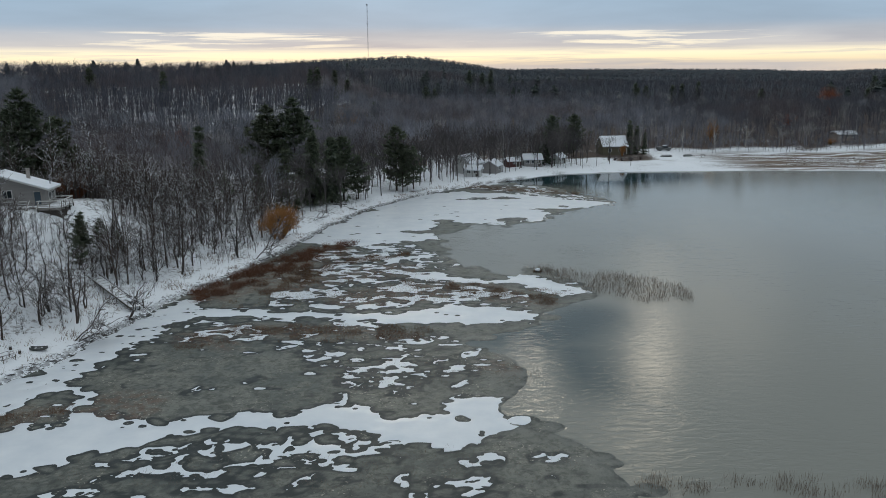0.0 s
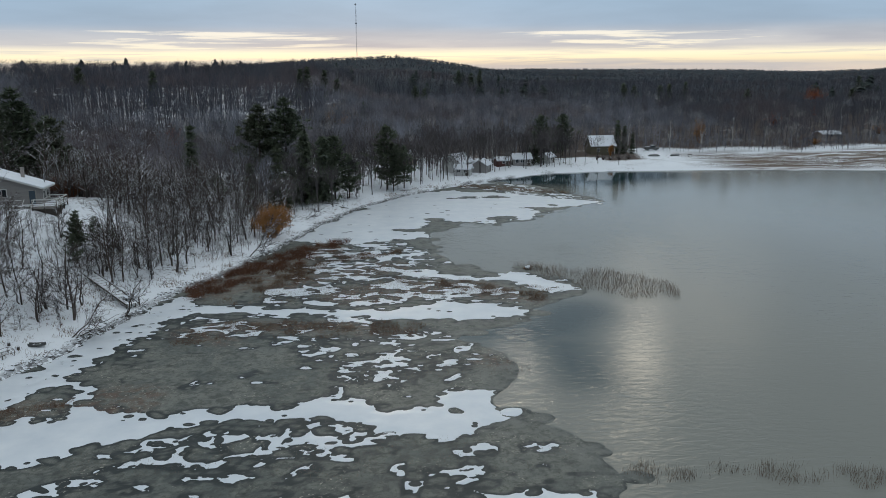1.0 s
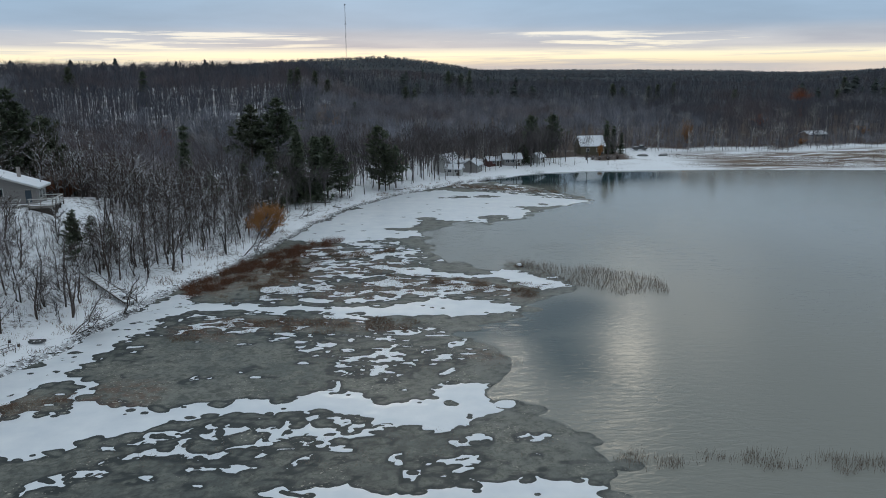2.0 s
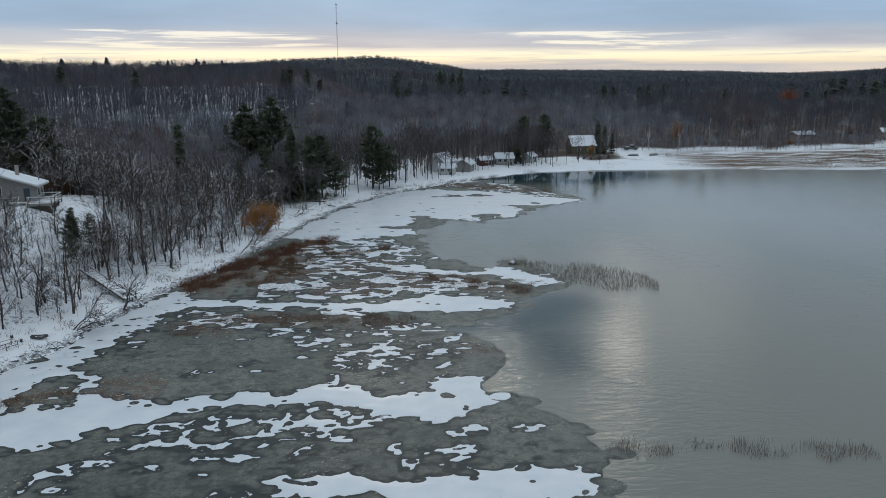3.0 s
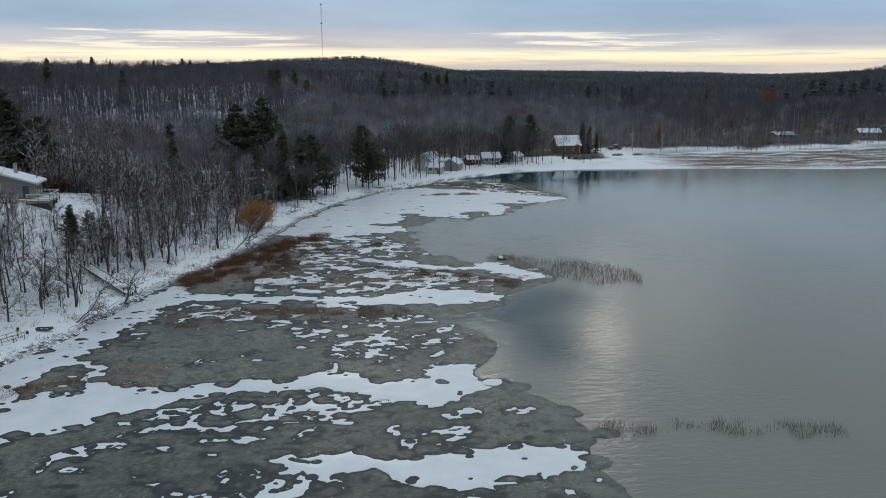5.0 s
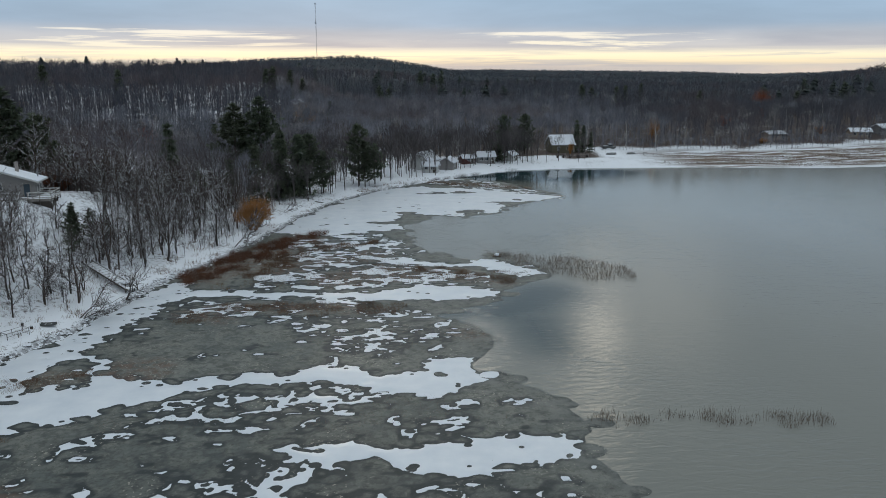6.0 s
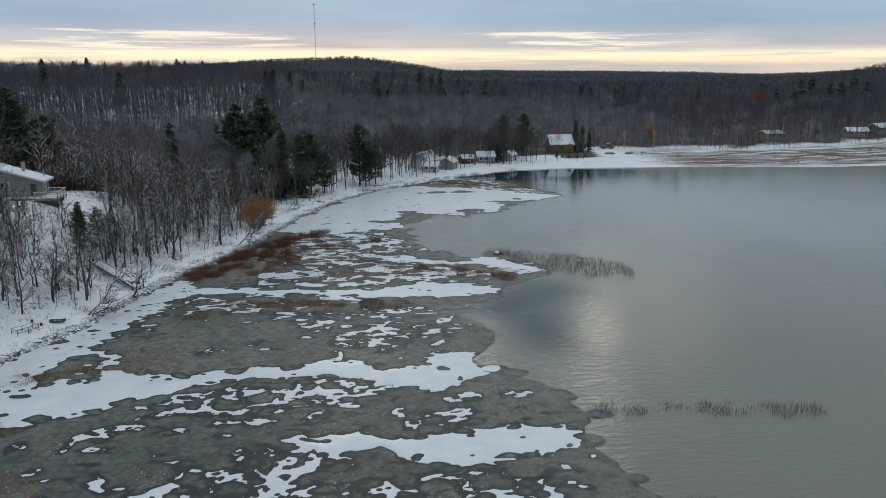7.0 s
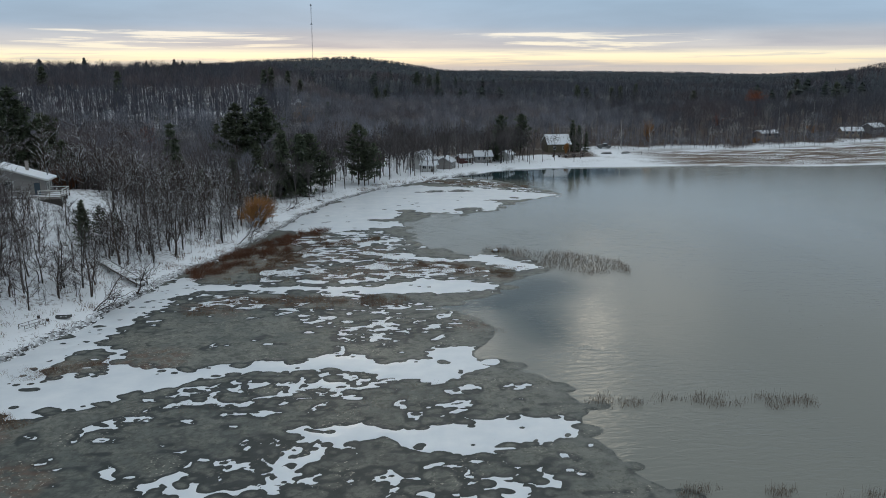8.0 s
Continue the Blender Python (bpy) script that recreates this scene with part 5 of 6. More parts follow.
def build_conifers():
    label = "tall dark green white pine near the shore"
    kinds = [conifer(400, 16, 4.9, "pine", label), conifer(401, 15, 4.3, "pine", label), conifer(402, 15.5, 3.2, "spruce", "narrow dark green spruce near the shore"),
             conifer(403, 19, 5.8, "pine", "broad old white pine above the woods"), conifer(404, 11, 2.4, "spruce", "small dark spruce among bare trees"),
             conifer(405, 13, 1.7, "spruce", "thin scraggly evergreen beside the olive cottage"),
             conifer(406, 17, 5.2, "pine", "dark evergreen standing above the hill woods", "", True), conifer(407, 15, 3.4, "spruce", "dark spruce among the hill woods", "", True)]
    used = set()
    for k, x, y, turn, size in [
            (0, -12.6, 190, 0, 1.0), (1, -8.6, 193, 90, 0.72), (0, -23.5, 174, 140, 0.93), (1, -20.6, 177, 30, 0.95), (2, -29.5, 169, 20, 1.05), (2, -25.8, 171, 80, 0.95), (1, -11.0, 188.5, 250, 0.9), (1, -31.5, 165.5, 10, 0.8),
            (3, -36.5, 186, 0, 1.12), (3, -43, 186, 200, 0.92), (1, -44, 152, 60, 0.62), (4, -50, 157, 0, 1.15), (4, -33.5, 160, 80, 1.05), (4, -37, 152, 10, 0.8),
            (1, 28, 243, 0, 0.65), (0, 33.5, 254, 70, 0.92), (1, 35.8, 256, 10, 0.95), (0, 42, 262, 130, 0.9), (1, 40, 260, 40, 0.75), (5, 62, 267, 40, 0.9), (5, 64.5, 269, 140, 0.85), (5, 67, 268, 240, 0.65), (4, 30, 241, 50, 0.8),
            (3, -75, 138, 30, 0.95), (0, -70, 140, 120, 0.98), (0, -81, 143, 200, 1.1), (1, -66.5, 143, 70, 0.8), (4, -58.7, 185, 0, 1.2),
            (6, -167, 367, 40, 1.0), (7, -130, 359, 130, 1.1), (7, -64.6, 388, 0, 1.0), (7, -57, 393, 50, 0.95), (7, -68, 387, 80, 0.93), (6, -51, 396, 10, 0.75), (6, -13, 433, 60, 0.85), (6, -8, 430, 10, 0.75),
            (6, -33.7, 354, 0, 0.6), (6, -40.4, 312, 90, 0.5), (6, 14.5, 585, 10, 0.85), (7, 30.7, 600, 60, 0.95), (6, 24, 590, 120, 0.8), (6, 105, 447, 20, 0.85), (6, 112, 452, 100, 0.7), (6, 128, 455, 30, 0.75), (7, 134, 458, 80, 0.8),
            (6, 170, 432, 200, 0.75), (6, 205, 389, 10, 0.8), (6, 220.6, 373, 90, 1.0), (6, 257, 482, 20, 0.75), (7, 162, 517, 150, 0.75),
            (1, -50.9, 105.5, 0, 0.5), (1, -49.4, 101.5, 60, 0.42), (4, -51.8, 108.5, 30, 0.4), (1, -48.9, 107.5, 140, 0.48), (1, -46.6, 107.5, 250, 0.42)]:
        m = on_land(x, y, turn, size)
        if k not in used:
            used.add(k)
            kinds[k].matrix_basis = m
        else:
            copy_thing(kinds[k], m)


# ---- houses ----
def gable_house(name, x, y, z, turn, w, d, wall_h, rise, wall, label, windows=3, door=True, chimney=False):
    """A small house, ridge along its width w, front towards -y before turning."""
    house = new(name)
    house.matrix_basis = pose(x, y, z, 0, 0, turn)
    t = 0.15
    V = [(-w / 2, -d / 2, -0.6), (w / 2, -d / 2, -0.6), (w / 2, d / 2, -0.6), (-w / 2, d / 2, -0.6), (-w / 2, -d / 2, wall_h), (w / 2, -d / 2, wall_h),
         (w / 2, d / 2, wall_h), (-w / 2, d / 2, wall_h), (-w / 2, 0, wall_h + rise), (w / 2, 0, wall_h + rise)]
    F = [(0, 1, 5, 4), (1, 2, 6, 9, 5), (2, 3, 7, 6), (3, 0, 4, 8, 7), (4, 5, 9, 8), (6, 7, 8, 9), (3, 2, 1, 0)]
    part("wall", mesh_of("wall", V, F, wall), house)
    o, e = 0.4, 0.35
    k = rise / (d / 2)
    for side in (-1, 1):
        ys, zs = side * (d / 2 + o), wall_h - k * o
        th = 0.28
        R = [(-w / 2 - e, ys, zs + 0.03), (w / 2 + e, ys, zs + 0.03), (w / 2 + e, 0, wall_h + rise + 0.03), (-w / 2 - e, 0, wall_h + rise + 0.03)]
        R += [(a, b, c + th) for a, b, c in R]
        me = mesh_of("roof", R, [(0, 1, 2, 3), (4, 7, 6, 5), (0, 4, 5, 1), (1, 5, 6, 2), (2, 6, 7, 3), (3, 7, 4, 0)], M_ROOFSNOW)
        part("roof", me, house, "snow-covered roof slope")
    for n in range(windows):
        cx = -w / 2 + w * (n + 0.7) / (windows + 0.4)
        add_window(house, cx, -d / 2, 0.9, 0.9, 1.0)
    add_window(house, w / 2, 0.0, 0.9, 0.9, 1.0, True)
    if door:
        dr = part("door", boxes("door", [((w / 2 - 1.3, -d / 2 - 0.05, 0), (w / 2 - 0.4, -d / 2 + 0.02, 2.0))], M_DARKWOOD, 0.01), house)
        part("door_frame", boxes("door_frame", [((w / 2 - 1.4, -d / 2 - 0.07, 0), (w / 2 - 1.303, -d / 2 + 0.02, 2.1)), ((w / 2 - 0.397, -d / 2 - 0.07, 0), (w / 2 - 0.3, -d / 2 + 0.02, 2.1))], M_TRIM), dr)
    if chimney:
        part("chimney", boxes("chimney", [((-w * 0.2, 0.3, wall_h), (-w * 0.2 + 0.6, 0.9, wall_h + rise + 0.9))], M_BRICK, 0.02), house)
    return tagged(house, label, "house")


def add_window(house, cx, cy, z0, ww, hh, side=False):
    m = pose(cx, cy, z0, 0, 0, 90 if side else 0)
    win = part("window", boxes("window", [((-ww / 2, -0.03, 0), (ww / 2, 0.03, hh))], M_GLASS), house, "dark reflecting glass", m)
    fr = 0.09
    part("window_frame", boxes("window_frame", [((-ww / 2 - fr, -0.07, hh), (ww / 2 + fr, 0.0, hh + fr)), ((-ww / 2 - fr, -0.07, 0), (-ww / 2, 0.0, hh)),
                                                ((ww / 2, -0.07, 0), (ww / 2 + fr, 0.0, hh)), ((-0.03, -0.06, 0), (0.03, 0.0, hh))], M_TRIM), win)
    part("window_sill", boxes("window_sill", [((-ww / 2 - fr, -0.12, -fr), (ww / 2 + fr, 0.0, -0.003))], M_TRIM), win)


def build_lake_house():
    """The grey house on the bank: one roof falling to the lake, decks with rails round the front corner."""
    house = new("lake_house")
    house.matrix_basis = pose(-59.6, 114.3, 10.6, 0, 0, 8)      # the front corner nearest the lake; u to the lake side, v to the back
    W, D, lo, hi = 6.5, 4.2, 2.45, 4.5
    V = [(-W, 0, -1.5), (0, 0, -1.5), (0, D, -1.5), (-W, D, -1.5), (-W, 0, hi), (0, 0, lo), (0, D, lo), (-W, D, hi)]
    F = [(0, 1, 5, 4), (1, 2, 6, 5), (2, 3, 7, 6), (3, 0, 4, 7), (4, 5, 6, 7), (3, 2, 1, 0)]
    part("wall", mesh_of("wall", V, F, M_GREYWALL), house)
    k = (hi - lo) / W
    R = [(-W - 0.6, -0.5, hi + k * 0.6 + 0.02), (0.7, -0.5, lo - k * 0.7 + 0.02), (0.7, D + 0.5, lo - k * 0.7 + 0.02), (-W - 0.6, D + 0.5, hi + k * 0.6 + 0.02)]
    for name, a, b, mat in (("roof", 0.0, 0.2, M_TRIM), ("roof_snow", 0.204, 0.34, M_ROOFSNOW)):
        Q = [(x, y, z + a) for x, y, z in R] + [(x, y, z + b) for x, y, z in R]
        part(name, mesh_of(name, Q, [(3, 2, 1, 0), (4, 5, 6, 7), (0, 1, 5, 4), (1, 2, 6, 5), (2, 3, 7, 6), (3, 0, 4, 7)], mat), house)
    part("chimney", boxes("chimney", [((-3.4, 2.6, 3.0), (-2.96, 3.04, 5.2)), ((-3.46, 2.54, 5.2), (-2.90, 3.10, 5.3))], M_BRICK, 0.02), house)
    part("flue_pipe", boxes("flue_pipe", [((-0.35, 3.0, 2.3), (-0.19, 3.16, 4.0)), ((-0.39, 2.96, 4.0), (-0.15, 3.20, 4.08))], M_STEEL, 0.04), house)
    add_window(house, 0.0, 1.6, 0.7, 0.8, 1.1, True)
    add_window(house, 0.0, 3.0, 0.7, 0.8, 1.1, True)
    add_window(house, -5.4, 0.0, 1.2, 1.3, 1.1)
    dr = part("door", boxes("door", [((-1.6, -0.06, 0.05), (-0.7, 0.02, 2.05))], M_BLUE, 0.01), house, "blue painted door")
    part("door_frame", boxes("door_frame", [((-1.72, -0.08, 0.05), (-1.603, 0.02, 2.15)), ((-0.697, -0.08, 0.05), (-0.58, 0.02, 2.15)), ((-1.6, -0.08, 2.053), (-0.7, 0.02, 2.15))], M_WOOD), dr)
    deck = new("deck")
    deck.matrix_basis = house.matrix_basis.copy()
    for x0, x1, y0, y1 in ((-8.0, -2.0, -2.2, -0.03), (-0.6, 2.9, -2.2, -0.03), (0.03, 2.9, -0.026, 2.8), (-1.996, -0.604, -1.0, -0.03)):
        part("deck_floor", boxes("deck_floor", [((x0, y0, -0.16), (x1, y1, 0.0))], M_WOOD, 0.01), deck, "snow-dusted deck boards")
        part("skirt_beam", boxes("skirt_beam", [((x0 + 0.05, y0 + 0.05, -0.42), (x1 - 0.05, y0 + 0.15, -0.163))], M_WOOD, 0.01), deck)
    runs = [((-8.0, -2.15), (-2.05, -2.15)), ((-0.55, -2.15), (2.85, -2.15)), ((2.85, -2.15), (2.85, 2.75)), ((2.85, 2.75), (0.1, 2.75))]
    for (ax, ay), (bx, by) in runs:
        x0, x1, y0, y1 = min(ax, bx), max(ax, bx), min(ay, by), max(ay, by)
        for z0, z1 in ((0.90, 1.02), (0.5, 0.57), (0.15, 0.22)):
            part("rail", boxes("rail", [((x0 - 0.06, y0 - 0.06, z0), (x1 + 0.06, y1 + 0.06, z1))], M_TRIM if z0 > 0.8 else M_WOOD, 0.008), deck, "pale rail with a line of snow" if z0 > 0.8 else "")
        n = max(1, round(max(x1 - x0, y1 - y0) / 1.5))
        for q in range(n + 1):
            px, py = ax + (bx - ax) * q / n, ay + (by - ay) * q / n
            part("post", boxes("post", [((px - 0.05, py - 0.05, 0.003), (px + 0.05, py + 0.05, 0.897))], M_WOOD, 0.008), deck)
            part("post", boxes("post", [((px - 0.07, py - 0.07, -3.4), (px + 0.07, py + 0.07, -0.163))], M_DARKWOOD, 0.008), deck)
    # dark sheets added under the deck, where there is only shade
    part("skirting", boxes("skirting", [((-0.5, -1.75, -2.6), (2.7, -1.7, -0.43)), ((2.65, -1.695, -2.6), (2.7, 2.6, -0.43)), ((-7.9, -1.75, -2.6), (-2.1, -1.7, -0.43))], M_DARKWOOD, 0.01), deck, "dark panels added to stand for the shade under the deck")
    for n in range(11):
        part("step", boxes("step", [((-1.95, -1.3 - n * 0.28, -0.19 - n * 0.18), (-0.65, -1.0 - n * 0.28, -0.13 - n * 0.18))], M_WOOD, 0.006), deck)
    for px in (-2.0, -0.6):
        for name, z, hh, mat in (("stringer", -1.1, 0.12, M_DARKWOOD), ("stair_rail", -0.1, 0.05, M_TRIM)):
            bm = bmesh.new()
            box_bm(bm, (-0.035, -1.85, -hh), (0.035, 1.85, hh), pose(px, -2.55, z, 32.5, 0, 0), 0.006)
            me = bpy.data.meshes.new(name)
            bm.to_mesh(me)
            bm.free()
            me.materials.append(mat)
            part(name, me, deck)
        part("post", boxes("post", [((px - 0.05, -4.05, -3.2), (px + 0.05, -3.95, -1.0))], M_TRIM, 0.008), deck)
    tagged(house, "grey-sided lake house with a snowy single-slope roof", "house")
    tagged(deck, "raised wooden deck with rails and stairs beside the grey house", "deck")


def build_cabins():
    g = lambda x, y: float(land_height(x, y))
    gable_house("cottage", 56, 268, g(56, 266) + 0.2, 8, 8.6, 7.0, 2.9, 2.9, M_OLIVE, "olive-brown cottage with a snowy gable roof among pines", 2)
    gable_house("cabin", 5.6, 225, g(5.6, 225) + 0.2, 62, 8.0, 6.0, 2.6, 2.3, M_WHITEWALL, "white lakeside cabin with a snow-covered roof", 2, True, False)
    gable_house("porch_cabin", 7.0, 216.5, g(7.0, 216.5) + 0.1, -15, 4.6, 3.0, 1.9, 0.9, M_WHITEWALL, "small white porch cabin with a snowy roof", 2)
    gable_house("cabin", 12.5, 224, g(12.5, 224) + 0.1, 70, 5.0, 4.6, 2.2, 1.3, M_GREYWALL, "small grey cabin with a snowy roof", 1)
    gable_house("cabin", -10.5, 226, g(-10.5, 226) + 0.1, 20, 7.5, 5.0, 2.6, 1.2, M_TANWALL, "tan cabin half hidden behind bare trees", 2)
    gable_house("cabin", 19.5, 236, g(19.5, 236) + 0.05, 15, 4.0, 3.6, 1.7, 0.8, M_REDWALL, "dark red cabin with a snowy roof", 1)
    gable_house("cabin", 25.5, 238, g(25.5, 238) + 0.1, 6, 5.6, 4.4, 2.1, 1.3, M_GREYWALL, "low grey cabin with a snowy roof", 3)
    gable_house("shed", 34.5, 244, g(34.5, 244) + 0.1, 50, 3.6, 3.2, 1.9, 1.0, M_WHITEWALL, "small pale shed on the snowy shore", 1)
    gable_house("cabin", 147, 293, g(147, 293) + 0.1, 12, 8.0, 5.0, 2.0, 0.9, M_TANWALL, "tan cabin hidden among trees with a snowy roof", 3)
    gable_house("cabin", 184, 296, g(184, 296) + 0.1, -10, 8.0, 5.0, 2.2, 1.2, M_TANWALL, "tan house behind the marsh with a snowy roof", 3)
    gable_house("cabin", 198, 303, g(198, 303) + 0.1, 25, 8.0, 5.0, 2.2, 1.3, M_GREYWALL, "grey house behind the marsh with a snowy roof", 3)


def lofted(name, sections, material, closed=True):
    """A skin over rings of equal length."""
    n = len(sections[0])
    V = [p for ring in sections for p in ring]
    F = []
    for k in range(len(sections) - 1):
        for q in range(n if closed else n - 1):
            a, b = k * n + q, k * n + (q + 1) % n
            F.append((a, b, b + n, a + n))
    return mesh_of(name, V, F, material, True)


def build_boat():
    boat = new("rowing_boat")
    boat.matrix_basis = pose(-43.5, 78.9, float(land_height(-43.5, 78.9)) + 0.01, 0, 0, 8) @ Matrix.Scale(0.74, 4)
    outer, inner = [], []
    for k in range(11):
        t = k / 10 * 2 - 1
        w = 0.55 * max(0.06, (1 - abs(t) ** 2.6)) if t > 0 else 0.55 * max(0.55, 1 - 0.45 * abs(t) ** 2)
        keel, gun = 0.06 + 0.22 * max(0, t) ** 3, 0.48 + 0.16 * t * t
        x = t * 1.25
        for ring, off in ((outer, 0.0), (inner, 0.04)):
            pts = []
            for q in range(9):
                a = math.pi * q / 8
                pts.append((x * (1 - off * 0.4), -math.cos(a) * max(w - off, 0.02), gun - (gun - keel - off) * math.sin(a) ** 0.7))
            ring.append(pts)
    part("hull", lofted("hull", outer, M_HULL, False), boat, "dark hull")
    part("inner_hull", lofted("inner_hull", inner, M_HULL, False), boat)
    for x in (-0.55, 0.3):
        part("seat", boxes("seat", [((x - 0.12, -0.46, 0.30), (x + 0.12, 0.46, 0.33))], M_WOOD, 0.005), boat)
    tagged(boat, "small dark rowing boat lying on the snowy shore", "boat")


def build_ramp():
    """A boat ramp of dark timbers from the bank down to the water, with a snowy landing at its foot."""
    ramp = new("boat_ramp")
    lo, hi = Vector((-38.6, 93.2, 1.15)), Vector((-47.6, 101.5, float(land_height(-47.6, 101.5)) + 0.25))
    way = hi - lo
    ramp.matrix_basis = Matrix.Translation(lo) @ way.to_track_quat("X", "Z").to_matrix().to_4x4()
    ln = way.length
    for y in (-0.75, 0.75):
        part("rail", boxes("rail", [((0, y - 0.1, -0.12), (ln, y + 0.1, 0.16))], M_DARKWOOD, 0.02), ramp, "dark timber side beam")
    n = int(ln / 0.9)
    for k in range(n):
        part("plank", boxes("plank", [((k * 0.9 + 0.05, -0.645, -0.02), (k * 0.9 + 0.82, 0.645, 0.05))], M_WOOD, 0.01), ramp)
    for k in range(4):
        x = 0.5 + k * (ln - 1) / 3
        for y in (-0.62, 0.62):
            part("post", boxes("post", [((x - 0.08, y - 0.02, -1.6), (x + 0.08, y + 0.02, -0.125))], M_DARKWOOD, 0.01), ramp)
    tagged(ramp, "dark timber boat ramp running down the wooded bank", "ramp")
    pad = new("landing_platform")
    pad.matrix_basis = pose(-40.0, 95.4, 1.55, 0, -4, -48)
    for k in range(9):
        part("board", boxes("board", [((-1.6 + k * 0.36, -0.95, 0), (-1.6 + k * 0.36 + 0.33, 0.95, 0.06))], M_WOOD, 0.008), pad)
    part("snow_cover", boxes("snow_cover", [((-1.55, -0.9, 0.064), (1.55, 0.9, 0.17))], M_ROOFSNOW, 0.04), pad, "smooth white snow on the boards")
    for x in (-1.4, 1.4):
        for y in (-0.8, 0.8):
            part("post", boxes("post", [((x - 0.07, y - 0.07, -1.8), (x + 0.07, y + 0.07, -0.004))], M_DARKWOOD, 0.01), pad)
    tagged(pad, "snow-covered wooden landing platform beside the boat ramp", "platform")


def build_rail_frame():
    """A low pipe rail by the water."""
    fence = new("shore_railing")
    fence.matrix_basis = pose(-45.6, 75.2, float(land_height(-45.6, 75.2)), 0, 0, 58) @ Matrix.Scale(0.72, 4)
    for x in (-1.8, 0, 1.8):
        for y in (-0.8, 0.8):
            part("post", boxes("post", [((x - 0.035, y - 0.035, -0.3), (x + 0.035, y + 0.035, 0.95))], M_DARKWOOD, 0.005), fence)
    for y in (-0.8, 0.8):
        for z in (0.45, 0.96):
            part("rail", boxes("rail", [((-1.85, y - 0.04, z), (1.85, y + 0.04, z + 0.07))], M_DARKWOOD, 0.005), fence)
    for x in (-1.8, 1.8):
        part("rail", boxes("rail", [((x - 0.04, -0.76, 0.97), (x + 0.04, 0.76, 1.04))], M_DARKWOOD, 0.005), fence)
    tagged(fence, "low dark wooden railing standing on the snowy shore", "railing")
    for x, y, h in ((-44.9, 77.6, 0.45), (-46.2, 78.2, 0.5)):
        stump = new("stump")
        V, F = [], []
        tube(V, F, [Vector((0, 0, -0.2)), Vector((0.03, 0, h * 0.5)), Vector((0.0, 0.05, h))], [0.17, 0.15, 0.12], 8)
        top = len(V) - 8
        F.append(tuple(range(top, top + 8)))
        stump.matrix_basis = on_land(x, y)
        part("trunk", mesh_of("trunk", V, F, M_BARK, True), stump)
        tagged(stump, "short dark tree stump standing in the snow", "stump")


def build_pickup():
    """A parked pickup with snow on its roof and bed, far across the water."""
    car = new("pickup_truck")
    car.matrix_basis = on_land(76, 276, 8)
    part("body", boxes("body", [((-2.5, -0.9, 0.45), (2.5, 0.9, 1.05)), ((-2.5, -0.9, 1.05), (-0.4, -0.8, 1.4)), ((-2.5, 0.8, 1.05), (-0.4, 0.9, 1.4)), ((-2.5, -0.8, 1.05), (-2.4, 0.8, 1.4))], M_HULL, 0.05), car, "dark painted body")
    V = [(-0.4, -0.85, 1.052), (1.5, -0.85, 1.052), (1.5, 0.85, 1.052), (-0.4, 0.85, 1.052), (-0.25, -0.7, 1.75), (0.9, -0.7, 1.75), (0.9, 0.7, 1.75), (-0.25, 0.7, 1.75)]
    part("cab", mesh_of("cab", V, [(0, 1, 5, 4), (1, 2, 6, 5), (2, 3, 7, 6), (3, 0, 4, 7), (4, 5, 6, 7)], M_GLASS), car, "dark glazed cab")
    part("roof_snow", boxes("roof_snow", [((-0.3, -0.72, 1.754), (0.92, 0.72, 1.9))], M_ROOFSNOW, 0.05), car, "snow lying on the roof")
    part("bed_snow", boxes("bed_snow", [((-2.39, -0.79, 1.054), (-0.42, 0.79, 1.34))], M_ROOFSNOW, 0.05), car)
    for x in (-1.6, 1.6):
        for y in (-0.82, 0.82):
            bm = bmesh.new()
            bmesh.ops.create_cone(bm, cap_ends=True, segments=16, radius1=0.38, radius2=0.38, depth=0.24, matrix=pose(x, y, 0.38, 90, 0, 0))
            me = bpy.data.meshes.new("wheel")
            bm.to_mesh(me)
            bm.free()
            me.materials.append(M_HULL)
            wheel = part("wheel", me, car)
            part("rim", boxes("rim", [((x - 0.16, y - 0.125 if y < 0 else y + 0.121, 0.22), (x + 0.16, y - 0.121 if y < 0 else y + 0.125, 0.54))], M_STEEL), wheel)
    tagged(car, "dark pickup truck parked in snow near the far woods", "truck")


